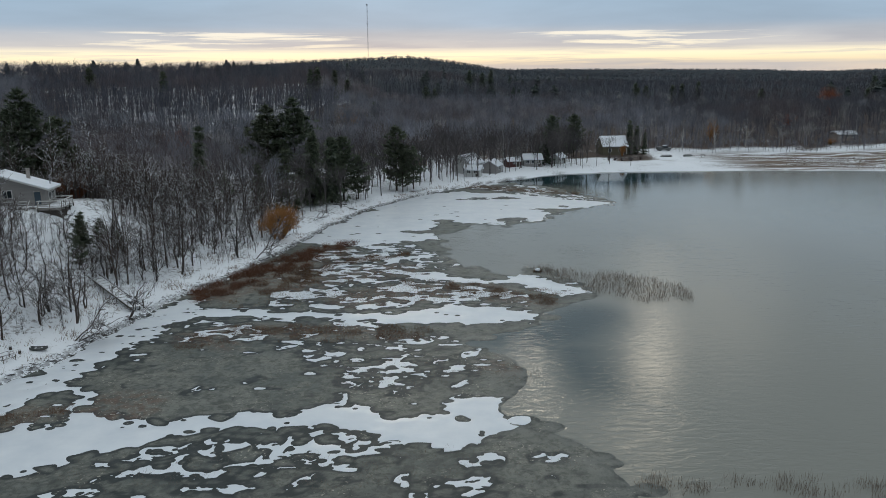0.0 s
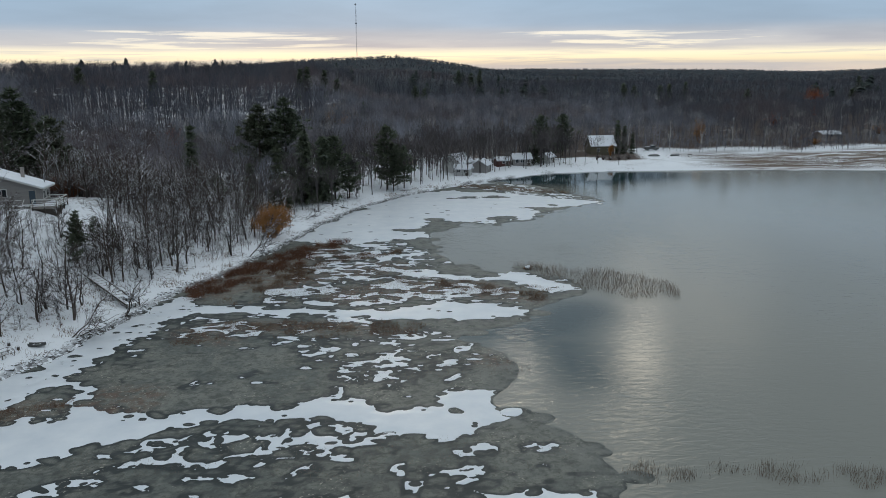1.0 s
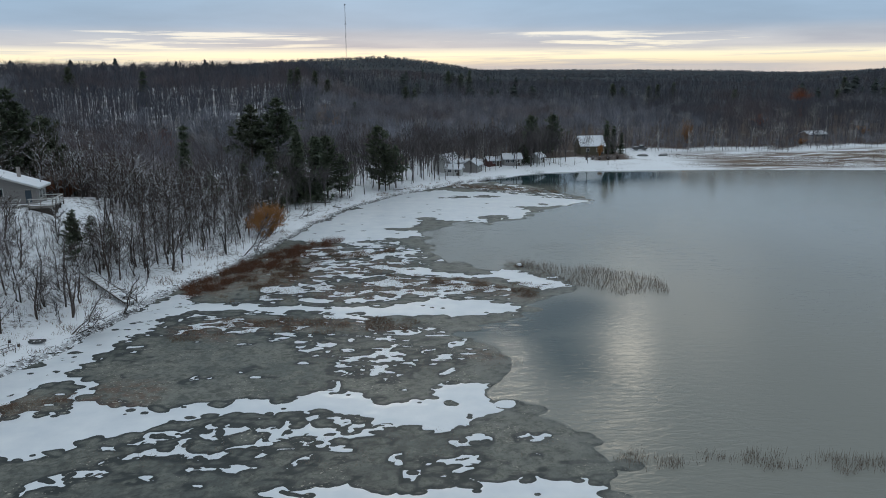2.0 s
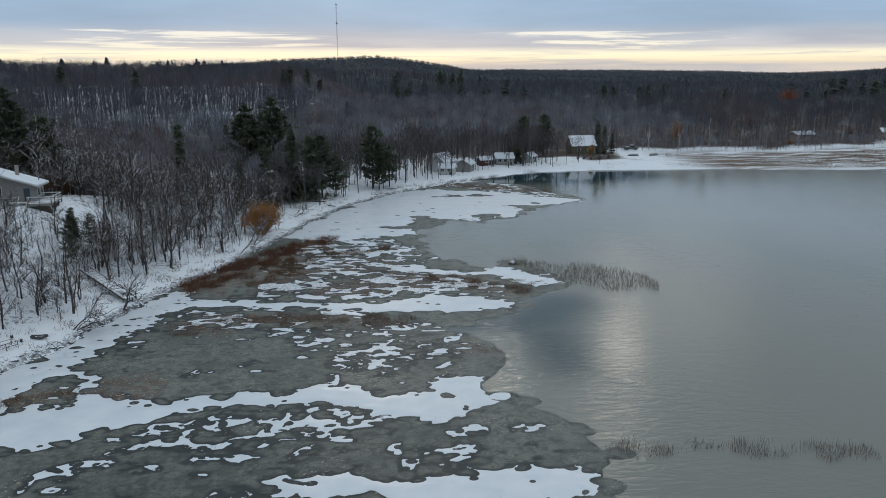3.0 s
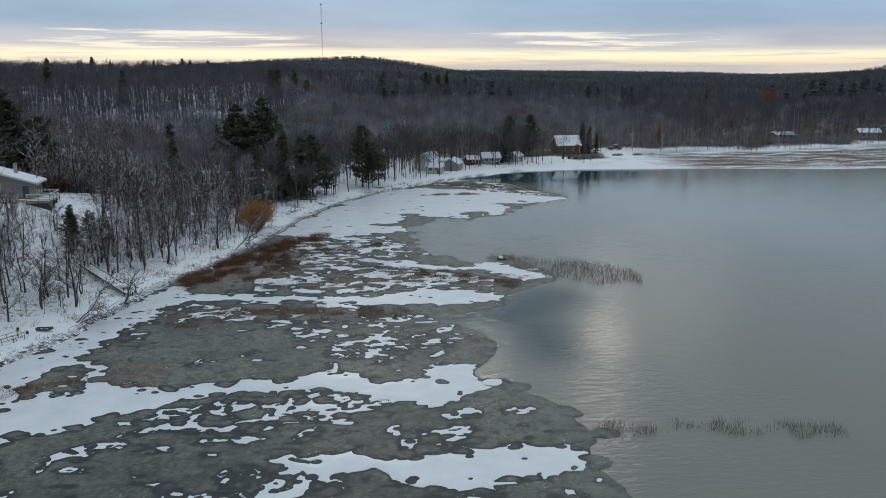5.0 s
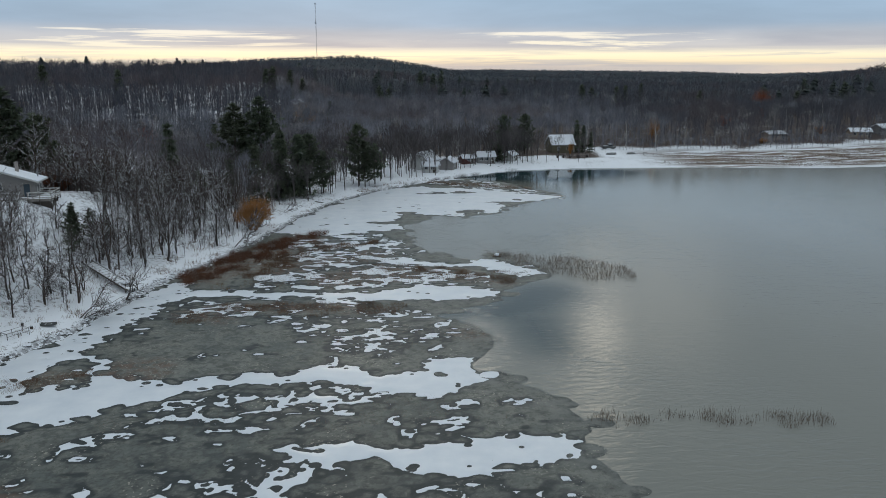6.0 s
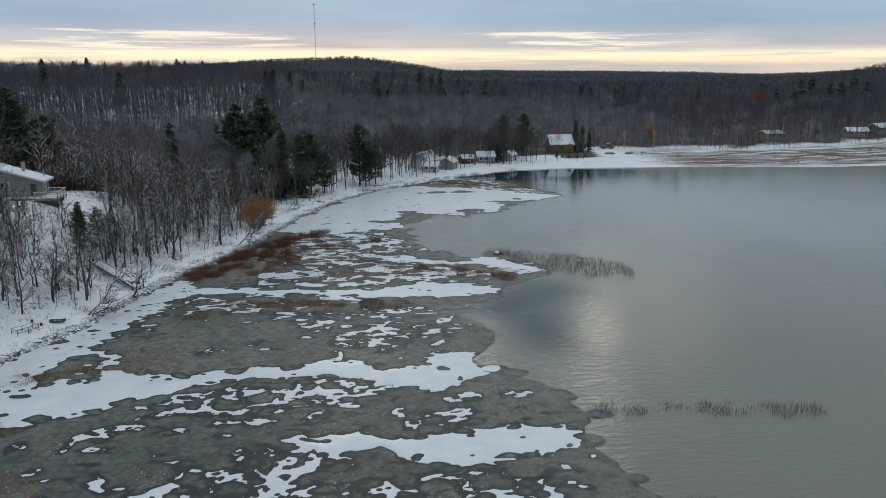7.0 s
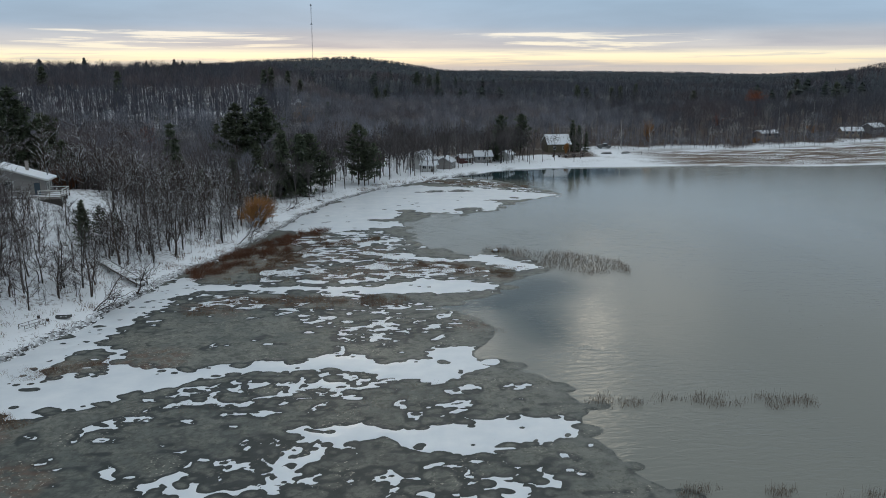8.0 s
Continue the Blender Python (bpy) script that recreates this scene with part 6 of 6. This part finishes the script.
def build_upturned_boats():
    for x, y, turn, label in ((72.5, 259.5, 10, "upturned grey boat under snow on the far shore"), (80.5, 262.5, 25, "upturned dark boat half buried in snow")):
        boat = new("upturned_boat")
        rings = []
        for k in range(9):
            t = k / 8 * 2 - 1
            w, h = 0.75 * max(0.08, 1 - abs(t) ** 2.4), 0.62 * max(0.15, 1 - 0.6 * abs(t) ** 3)
            rings.append([(t * 2.1, -math.cos(math.pi * q / 8) * w, 0.02 + h * math.sin(math.pi * q / 8) ** 0.8) for q in range(9)])
        part("hull", lofted("hull", rings, M_HULL, False), boat)
        part("keel", boxes("keel", [((-1.7, -0.03, 0.6), (1.7, 0.03, 0.68))], M_DARKWOOD, 0.01), boat)
        boat.matrix_basis = on_land(x, y, turn)
        tagged(boat, label, "boat")
    bench = new("bench")
    bench.matrix_basis = on_land(85.2, 261, 5)
    part("seat", boxes("seat", [((-0.8, -0.22, 0.42), (0.8, 0.22, 0.48))], M_WOOD, 0.01), bench)
    part("backrest", boxes("backrest", [((-0.8, 0.2, 0.62), (0.8, 0.25, 0.9))], M_WOOD, 0.01), bench)
    for x in (-0.65, 0.65):
        for y, h in ((-0.18, 0.415), (0.21, 0.95)):
            part("leg", boxes("leg", [((x - 0.04, y - 0.04, -0.1), (x + 0.04, y + 0.02, h))], M_DARKWOOD, 0.005), bench)
    tagged(bench, "weathered wooden bench dusted with snow on the far shore", "bench")


def build_far_docks():
    for (ax, ay), (bx, by), label in (((28.0, 230.6), (37.2, 236.6), "low dark timber dock lying along the far shore"),):
        dock = new("dock")
        ln = math.hypot(bx - ax, by - ay)
        dock.matrix_basis = pose((ax + bx) / 2, (ay + by) / 2, 0.35, 0, 0, math.degrees(math.atan2(by - ay, bx - ax)))
        for k in range(3):
            part("beam", boxes("beam", [((-ln / 2, -0.7 + k * 0.6, 0), (ln / 2, -0.5 + k * 0.6, 0.2))], M_DARKWOOD, 0.02), dock)
        n = int(ln / 0.5)
        for k in range(n):
            part("plank", boxes("plank", [((-ln / 2 + k * ln / n, -0.8, 0.204), (-ln / 2 + (k + 0.9) * ln / n, 0.8, 0.25))], M_DARKWOOD, 0.008), dock)
        for x in (-ln / 2 + 0.3, ln / 2 - 0.3):
            part("post", boxes("post", [((x - 0.08, -0.98, -0.8), (x + 0.08, -0.82, 0.7))], M_DARKWOOD, 0.01), dock)
        tagged(dock, label, "dock")


def build_logs():
    rnd = random.Random(4)
    for x, y, turn, ln, r in ((-24.4, 169.5, -8, 4.5, 0.16), (-21.2, 166.6, -38, 4.2, 0.15), (-8.5, 190.5, 12, 3.6, 0.14), (-37.0, 92.0, 30, 3.0, 0.14), (-36.0, 98.6, 38, 2.4, 0.12)):
        log = new("fallen_log")
        V, F = [], []
        pts = [Vector((ln * (k / 4 - 0.5), rnd.uniform(-0.1, 0.1), rnd.uniform(-0.03, 0.06))) for k in range(5)]
        tube(V, F, pts, [r, r, r * 0.95, r * 0.85, r * 0.7], 8)
        F.append(tuple(range(7, -1, -1)))
        F.append(tuple(range(len(V) - 8, len(V))))
        part("trunk", mesh_of("trunk", V, F, M_BARK, True), log)
        for k in range(4):
            TV, TF = [], []
            twig(TV, TF, pts[k], Vector((rnd.uniform(-0.4, 0.4), rnd.uniform(-0.6, 0.6), rnd.uniform(0.4, 1.0))), 0.04)
            part("branch_stub", mesh_of("branch_stub", TV, TF, M_BARK), log)
        log.matrix_basis = pose(x, y, float(land_height(x, y)) + r * 0.7, 0, 0, turn)
        tagged(log, "fallen log topped with snow near the shore", "log")


def build_mast():
    mast = new("radio_mast")
    mast.matrix_basis = pose(-153.7, 1488, float(land_height(-153.7, 1488)) - 1)
    top = 153 - float(land_height(-153.7, 1488))
    V, F = [], []
    for k in range(3):
        a = 2 * math.pi * k / 3
        p = Vector((math.cos(a) * 0.8, math.sin(a) * 0.8, 0))
        tube(V, F, [p, p + Vector((0, 0, top))], [0.12, 0.12], 4)
    for n in range(int(top / 3)):
        for k in range(3):
            a, b = 2 * math.pi * k / 3, 2 * math.pi * (k + 1) / 3
            tube(V, F, [Vector((math.cos(a) * 0.8, math.sin(a) * 0.8, n * 3)), Vector((math.cos(b) * 0.8, math.sin(b) * 0.8, n * 3 + 3))], [0.06, 0.06], 3)
    part("lattice", mesh_of("lattice", V, F, M_STEEL), mast)
    for z in (top - 1.5, top * 0.65):
        part("antenna", boxes("antenna", [((-1.8, -0.5, z), (1.8, 0.5, z + 1.3)), ((-0.5, -0.5, z + 1.6), (0.5, 0.5, z + 3))], M_STEEL, 0.1), mast)
    tagged(mast, "tall thin grey lattice radio mast on a far hill", "mast")


# ---- reeds, bushes, rocks ----
def blades(name, chains, count, height, lean, material, rng, label, clumped=1.0):
    """Thin upright stalks scattered within tapering strokes."""
    lo = np.min([(p[0] - p[2], p[1] - p[2]) for c in chains for p in c], 0)
    hi = np.max([(p[0] + p[2], p[1] + p[2]) for c in chains for p in c], 0)
    x, y = rng.uniform(lo[0], hi[0], count * 12), rng.uniform(lo[1], hi[1], count * 12)
    d = bands(x + (field_noise(x, y, 2.0, 80) - 0.5) * 3, y + (field_noise(x, y, 2.0, 81) - 0.5) * 3, chains)
    ok = (d > 0) & (rng.rand(len(x)) < (1 - clumped + clumped * ease(field_noise(x, y, 1.6, 82), 0.25, 0.65)) * ease(d, -0.1, 0.8))
    x, y = x[ok][:count], y[ok][:count]
    n = len(x)
    h = height * rng.uniform(0.45, 1.15, n)
    a = rng.uniform(0, 2 * np.pi, n)
    t = rng.normal(0, lean, (n, 2)) * h[:, None]
    w = rng.uniform(0.006, 0.014, n) * (1 + height * 0.3)
    P = np.empty((n, 3, 3))
    P[:, 0] = np.stack([x - np.cos(a) * w, y - np.sin(a) * w, np.full(n, -0.02)], 1)
    P[:, 1] = np.stack([x + np.cos(a) * w, y + np.sin(a) * w, np.full(n, -0.02)], 1)
    P[:, 2] = np.stack([x + t[:, 0], y + t[:, 1], h], 1)
    me = tri_mesh(name, P.reshape(-1, 3), np.arange(n * 3).reshape(-1, 3), material)
    return tagged(new(name, me), label, "reeds", kind="stuff")


def build_reeds():
    rng = np.random.RandomState(31)
    blades("shore_reeds", [[(-33, 100.5, 2.4), (-29, 112, 4.0), (-24.5, 122, 3.8), (-18, 133, 2.4)]], 15000, 0.9, 0.5, M_RED_REED, rng, "dense rust-brown reeds flattened along the shore ice")
    blades("shore_reeds", [[(-24, 104, 3.0), (-20, 116, 3.0)], [(-16, 121, 3.0), (-8, 125, 2.0)], [(-27, 97, 2)]], 9000, 0.6, 0.5, M_REED, rng, "thin brown reeds standing in grey ice")
    blades("shore_reeds", [[(-31, 103, 3.5), (-26, 114, 5.5), (-19, 127, 4.5)]], 5000, 0.7, 0.5, M_REED, rng, "pale tan reeds scattered through the rust reed bed")
    blades("island_reeds", [[(13, 115.5, 1.6), (18, 112, 3.4), (24, 106.5, 5.4), (28, 103, 5.8), (31, 102, 3.4)]], 3300, 1.05, 0.3, M_GREY_REED, rng, "sparse grey-brown reeds standing in open water", 0.45)
    blades("island_reeds", [[(5, 105, 2.2), (14, 98.5, 2.0)], [(-6, 108, 2.4), (6, 104, 2.6)], [(8, 101.5, 1.6), (16.5, 102.5, 1.5)]], 5200, 0.5, 0.5, M_REED, rng, "brown reeds frozen into the ice by the snow patch")
    blades("water_reeds", [[(15, 52, 1.0), (22, 51.8, 1.5), (30, 51, 1.6), (35, 50.4, 1.2)]], 1300, 0.75, 0.2, M_GREY_REED, rng, "sparse dark reeds standing in open water", 0.8)
    blades("water_reeds", [[(17, 36, 0.9), (23, 35, 1.2), (33, 34.4, 1.0)]], 600, 0.7, 0.2, M_GREY_REED, rng, "sparse dark reeds standing in open water")
    blades("ice_stubble", [[(-26, 86, 3.2), (-12, 86, 3.2), (-4, 86, 2.8)], [(-28, 83, 3.0)]], 7500, 0.45, 0.4, M_REED, rng, "short reed stubble poking through ice and snow")
    blades("ice_stubble", [[(-22, 99, 3), (-8, 102, 5), (4, 103, 4), (12, 99, 2)], [(-18, 110, 4), (-6, 114, 4)]], 6500, 0.45, 0.4, M_REED, rng, "brown stubble among scraps of snow", 0.7)
    blades("ice_stubble", [[(-10, 54, 3), (8, 56, 3)], [(-8, 74, 5), (6, 74, 4)], [(-28, 53, 2), (-16, 55, 2)]], 3000, 0.25, 0.4, M_GREY_REED, rng, "short dark stubble poking through grey ice")
    blades("shore_reeds", [[(-41, 62, 2.0), (-34.5, 65, 1.2)], [(-41, 50, 3.5), (-37, 50, 2.0)]], 5000, 0.4, 0.5, M_REED, rng, "matted brown reeds by the bank")
    blades("shore_reeds", [[(4, 203, 3), (20, 196, 4), (30, 190, 3)]], 6000, 0.5, 0.5, M_REED, rng, "brown reed mat at the edge of the far ice")


def build_lodge():
    """A low heap of reeds with a cap of snow, at the edge of the ice."""
    rnd = random.Random(61)
    lodge = new("reed_mound")
    lodge.matrix_basis = pose(13.9, 113.9, 0.02)
    V, F = [], []
    for _ in range(260):
        a, r = rnd.uniform(0, 6.3), rnd.random() ** 0.5
        p = Vector((math.cos(a) * r * 0.6, math.sin(a) * r * 0.55, 0.36 * (1 - r * r)))
        twig(V, F, p - Vector((0, 0, 0.1)), Vector((math.cos(a) * 0.3, math.sin(a) * 0.3, rnd.uniform(0.05, 0.3))) * rnd.uniform(0.5, 1.2), 0.02)
    part("heap", mesh_of("heap", V, F, M_REED), lodge, "tangled brown reed stalks")
    bm = bmesh.new()
    bmesh.ops.create_icosphere(bm, subdivisions=3, radius=1.0)
    for v in bm.verts:
        k = 0.85 + 0.3 * noise.noise(v.co * 1.7)
        v.co = Vector((v.co.x * 0.52 * k, v.co.y * 0.45 * k, 0.26 + max(v.co.z, -0.3) * 0.36 * k))
    me = bpy.data.meshes.new("snow_cap")
    bm.to_mesh(me)
    bm.free()
    me.materials.append(M_ROOFSNOW)
    me.polygons.foreach_set("use_smooth", [True] * len(me.polygons))
    part("snow_cap", me, lodge, "rounded white snow cap")
    tagged(lodge, "small mound of brown reeds capped with white snow", "mound")


def build_marsh_grass():
    """Flattened grass on the marsh, in bands along the shore."""
    rng = np.random.RandomState(41)
    x, y = rng.uniform(74, 260, 90000), rng.uniform(232, 300, 90000)
    s = inland(x, y)
    stripe = fractal(x * 0.22, y * 1.6, 9.0, 95, 3)
    ok = (s > 2.0) & (s < 38) & (rng.rand(len(x)) < ease(stripe, 0.40, 0.50)) & (rng.rand(len(x)) < ease(x, 74, 110))
    x, y = x[ok][:26000], y[ok][:26000]
    n = len(x)
    z, h, a = land_height(x, y), rng.uniform(0.15, 0.5, n), rng.uniform(0, 2 * np.pi, n)
    t, w = rng.normal(0, 0.6, (n, 2)) * h[:, None], rng.uniform(0.03, 0.06, n)
    P = np.empty((n, 3, 3))
    P[:, 0] = np.stack([x - np.cos(a) * w, y - np.sin(a) * w, z - 0.03], 1)
    P[:, 1] = np.stack([x + np.cos(a) * w, y + np.sin(a) * w, z - 0.03], 1)
    P[:, 2] = np.stack([x + t[:, 0], y + t[:, 1], z + h], 1)
    me = tri_mesh("marsh_grass", P.reshape(-1, 3), np.arange(n * 3).reshape(-1, 3), M_GREY_REED)
    tagged(new("marsh_grass", me), "brown flattened marsh grass between strips of snow", "grass", kind="stuff")


def build_bank_tufts():
    """Dead grass and twigs standing through the snow above the waterline."""
    rng = np.random.RandomState(43)
    x, y = rng.uniform(-62, 15, 200000), rng.uniform(55, 215, 200000)
    s = inland(x, y)
    clump = field_noise(x, y, 1.1, 97) * 0.6 + field_noise(x, y, 5.0, 98) * 0.4
    ok = (s > 0.3) & (s < np.where(y < 140, 16, 3.0)) & (rng.rand(len(x)) < ease(clump, 0.56, 0.70))
    x, y = x[ok][:13000], y[ok][:13000]
    n = len(x)
    z, h, a = land_height(x, y), rng.uniform(0.2, 0.75, n), rng.uniform(0, 2 * np.pi, n)
    t, w = rng.normal(0, 0.45, (n, 2)) * h[:, None], rng.uniform(0.012, 0.03, n)
    P = np.empty((n, 3, 3))
    P[:, 0] = np.stack([x - np.cos(a) * w, y - np.sin(a) * w, z - 0.03], 1)
    P[:, 1] = np.stack([x + np.cos(a) * w, y + np.sin(a) * w, z - 0.03], 1)
    P[:, 2] = np.stack([x + t[:, 0], y + t[:, 1], z + h], 1)
    me = tri_mesh("bank_tufts", P.reshape(-1, 3), np.arange(n * 3).reshape(-1, 3), M_REED)
    tagged(new("bank_tufts", me), "dead grass tufts poking through snow on the bank", "grass", kind="stuff")


def bush(x, y, h, w, material, label, seed, stems=420):
    """Many arching stems in a few uneven lobes, with side twigs."""
    rnd = random.Random(seed)
    V, F = [], []
    lobes = [(rnd.uniform(0, 6.3), rnd.uniform(0.15, 0.6), rnd.uniform(0.6, 1.0)) for _ in range(7)]
    for n in range(stems):
        la, lr, lh = lobes[n % 7]
        a, r = rnd.uniform(0, 6.3), rnd.random() ** 0.5 * 0.55
        tip = Vector((math.cos(la) * lr * w + math.cos(a) * r * w, math.sin(la) * lr * w + math.sin(a) * r * w, h * lh * (1.08 - 0.9 * r * r) * rnd.uniform(0.45, 1.1)))
        p = Vector((math.cos(la), math.sin(la), 0)) * lr * w * 0.3 * rnd.uniform(0.3, 1.2)
        mid = p.lerp(tip, 0.55) + Vector((0, 0, 0.12 * h))
        twig(V, F, p, mid - p, 0.04)
        twig(V, F, mid, tip - mid, 0.03)
        for _ in range(4):
            q = mid.lerp(tip, rnd.uniform(0.0, 0.95))
            twig(V, F, q, Vector((rnd.uniform(-1, 1), rnd.uniform(-1, 1), rnd.uniform(-0.3, 1.2))) * 0.13 * h, 0.022)
    ob = new("bush", mesh_of("bush", V, F, material))
    ob.matrix_basis = on_land(x, y)
    return tagged(ob, label, "bush")


def build_bushes():
    bush(-29.8, 134.5, 6.6, 4.4, M_WILLOW, "round orange-brown willow bush at the water's edge", 1, 1100)
    bush(-62, 128, 5.0, 4.0, M_RED_REED, "rust-red leafy bush behind the grey house", 2)
    bush(-80.5, 232, 10.5, 5.5, M_RUST, "rust-red bush among bare trees", 3, 500)
    bush(58, 261, 4.5, 1.6, M_WILLOW, "golden shrub before the olive cottage", 4, 250)
    bush(98, 292, 9, 3.0, M_WILLOW, "tall tan shrub at the wood's edge", 5, 250)
    for k, (x, y) in enumerate(((51, 248.5), (53.5, 250.5), (56, 251.5), (59, 252.0), (62.5, 253.5))):
        bush(x, y, 1.6, 1.3, M_TWIG, "low leafless shrub holding snow before the cottage", 20 + k, 90)
    bush(172, 303, 3.5, 3.0, M_WILLOW, "tan leafy shrub at the edge of the marsh", 30, 200)
    bush(139, 286, 3.0, 4.0, M_WILLOW, "low tan thicket at the edge of the marsh", 31, 220)
    bush(-72, 118, 3.0, 2.0, M_RED_REED, "low rust-brown bush behind the grey house", 32, 200)
    bush(190, 394, 14, 9.0, M_RUST, "rust-leaved oaks among bare trees on the hill", 33, 800)
    bush(-39.4, 311, 9.5, 6.0, M_WILLOW, "tan-leaved trees among the bare woods", 34, 300)
    bush(146, 339, 6.5, 6.0, M_RUST, "rust-brown thicket at the wood's edge", 6, 300)


def build_rocks():
    rng = np.random.RandomState(77)
    shapes = []
    for k in range(6):
        bm = bmesh.new()
        bmesh.ops.create_icosphere(bm, subdivisions=2, radius=0.5)
        for v in bm.verts:
            v.co *= 0.75 + 0.5 * noise.noise(v.co * 2.1 + Vector((k * 7.3, 0, 0)))
            v.co.z *= 0.65
        me = bpy.data.meshes.new("rock")
        bm.to_mesh(me)
        bm.free()
        me.materials.append(M_ROCK)
        shapes.append(me)
    x, y = rng.uniform(-48, -20, 9000), rng.uniform(55, 150, 9000)
    s = inland(x, y)
    keep = np.where((s > -0.45) & (s < 1.1) & (rng.rand(len(x)) < 1.0 - 0.85 * ease(y, 95, 112)))[0][:260]
    z = land_height(x, y)
    for i in keep:
        ob = new("rock", shapes[rng.randint(6)])
        sz = rng.uniform(0.28, 0.72)
        ob.matrix_basis = pose(x[i], y[i], max(z[i], 0) - 0.02 * sz, rng.uniform(-20, 20), rng.uniform(-20, 20), rng.uniform(0, 360)) @ Matrix.Diagonal((sz * 1.3, sz, sz, 1))
        tagged(ob, "grey shoreline rock capped with snow", "rock", "rocks along the shore")
    # smaller rubble between them
    x, y = rng.uniform(-48, 15, 60000), rng.uniform(55, 215, 60000)
    s = inland(x, y)
    keep = np.where((s > -0.4) & (s < np.where(y < 150, 0.9, 0.5) * (0.4 + 1.5 * field_noise(x, y, 3.5, 90))) & (rng.rand(len(x)) < 1.0 - 0.35 * ease(y, 95, 112)))[0][:2200]
    x, y = x[keep], y[keep]
    bm = bmesh.new()
    bmesh.ops.create_icosphere(bm, subdivisions=1, radius=0.5)
    V = np.array([tuple(v.co * (0.7 + 0.5 * noise.noise(v.co * 3.0))) for v in bm.verts])
    F = np.array([[v.index for v in f.verts] for f in bm.faces])
    bm.free()
    stamp("shore_rubble", [(V, F), (V[:, [1, 0, 2]] * np.array([1, -1, 0.7]), F)], x, y, np.maximum(land_height(x, y), 0) + 0.04, rng.uniform(0.08, 0.3, len(x)), 1.4, M_ROCK, rng,
          "dark rubble and driftwood along the waterline", "rubble")


build_lake_house()
build_cabins()
build_boat()
build_ramp()
build_rail_frame()
build_pickup()
build_upturned_boats()
build_far_docks()
build_logs()
build_mast()
build_conifers()
build_bank_trees()
build_marked_trees()
build_woods()
build_reeds()
build_lodge()
build_marsh_grass()
build_bank_tufts()
build_bushes()
build_rocks()
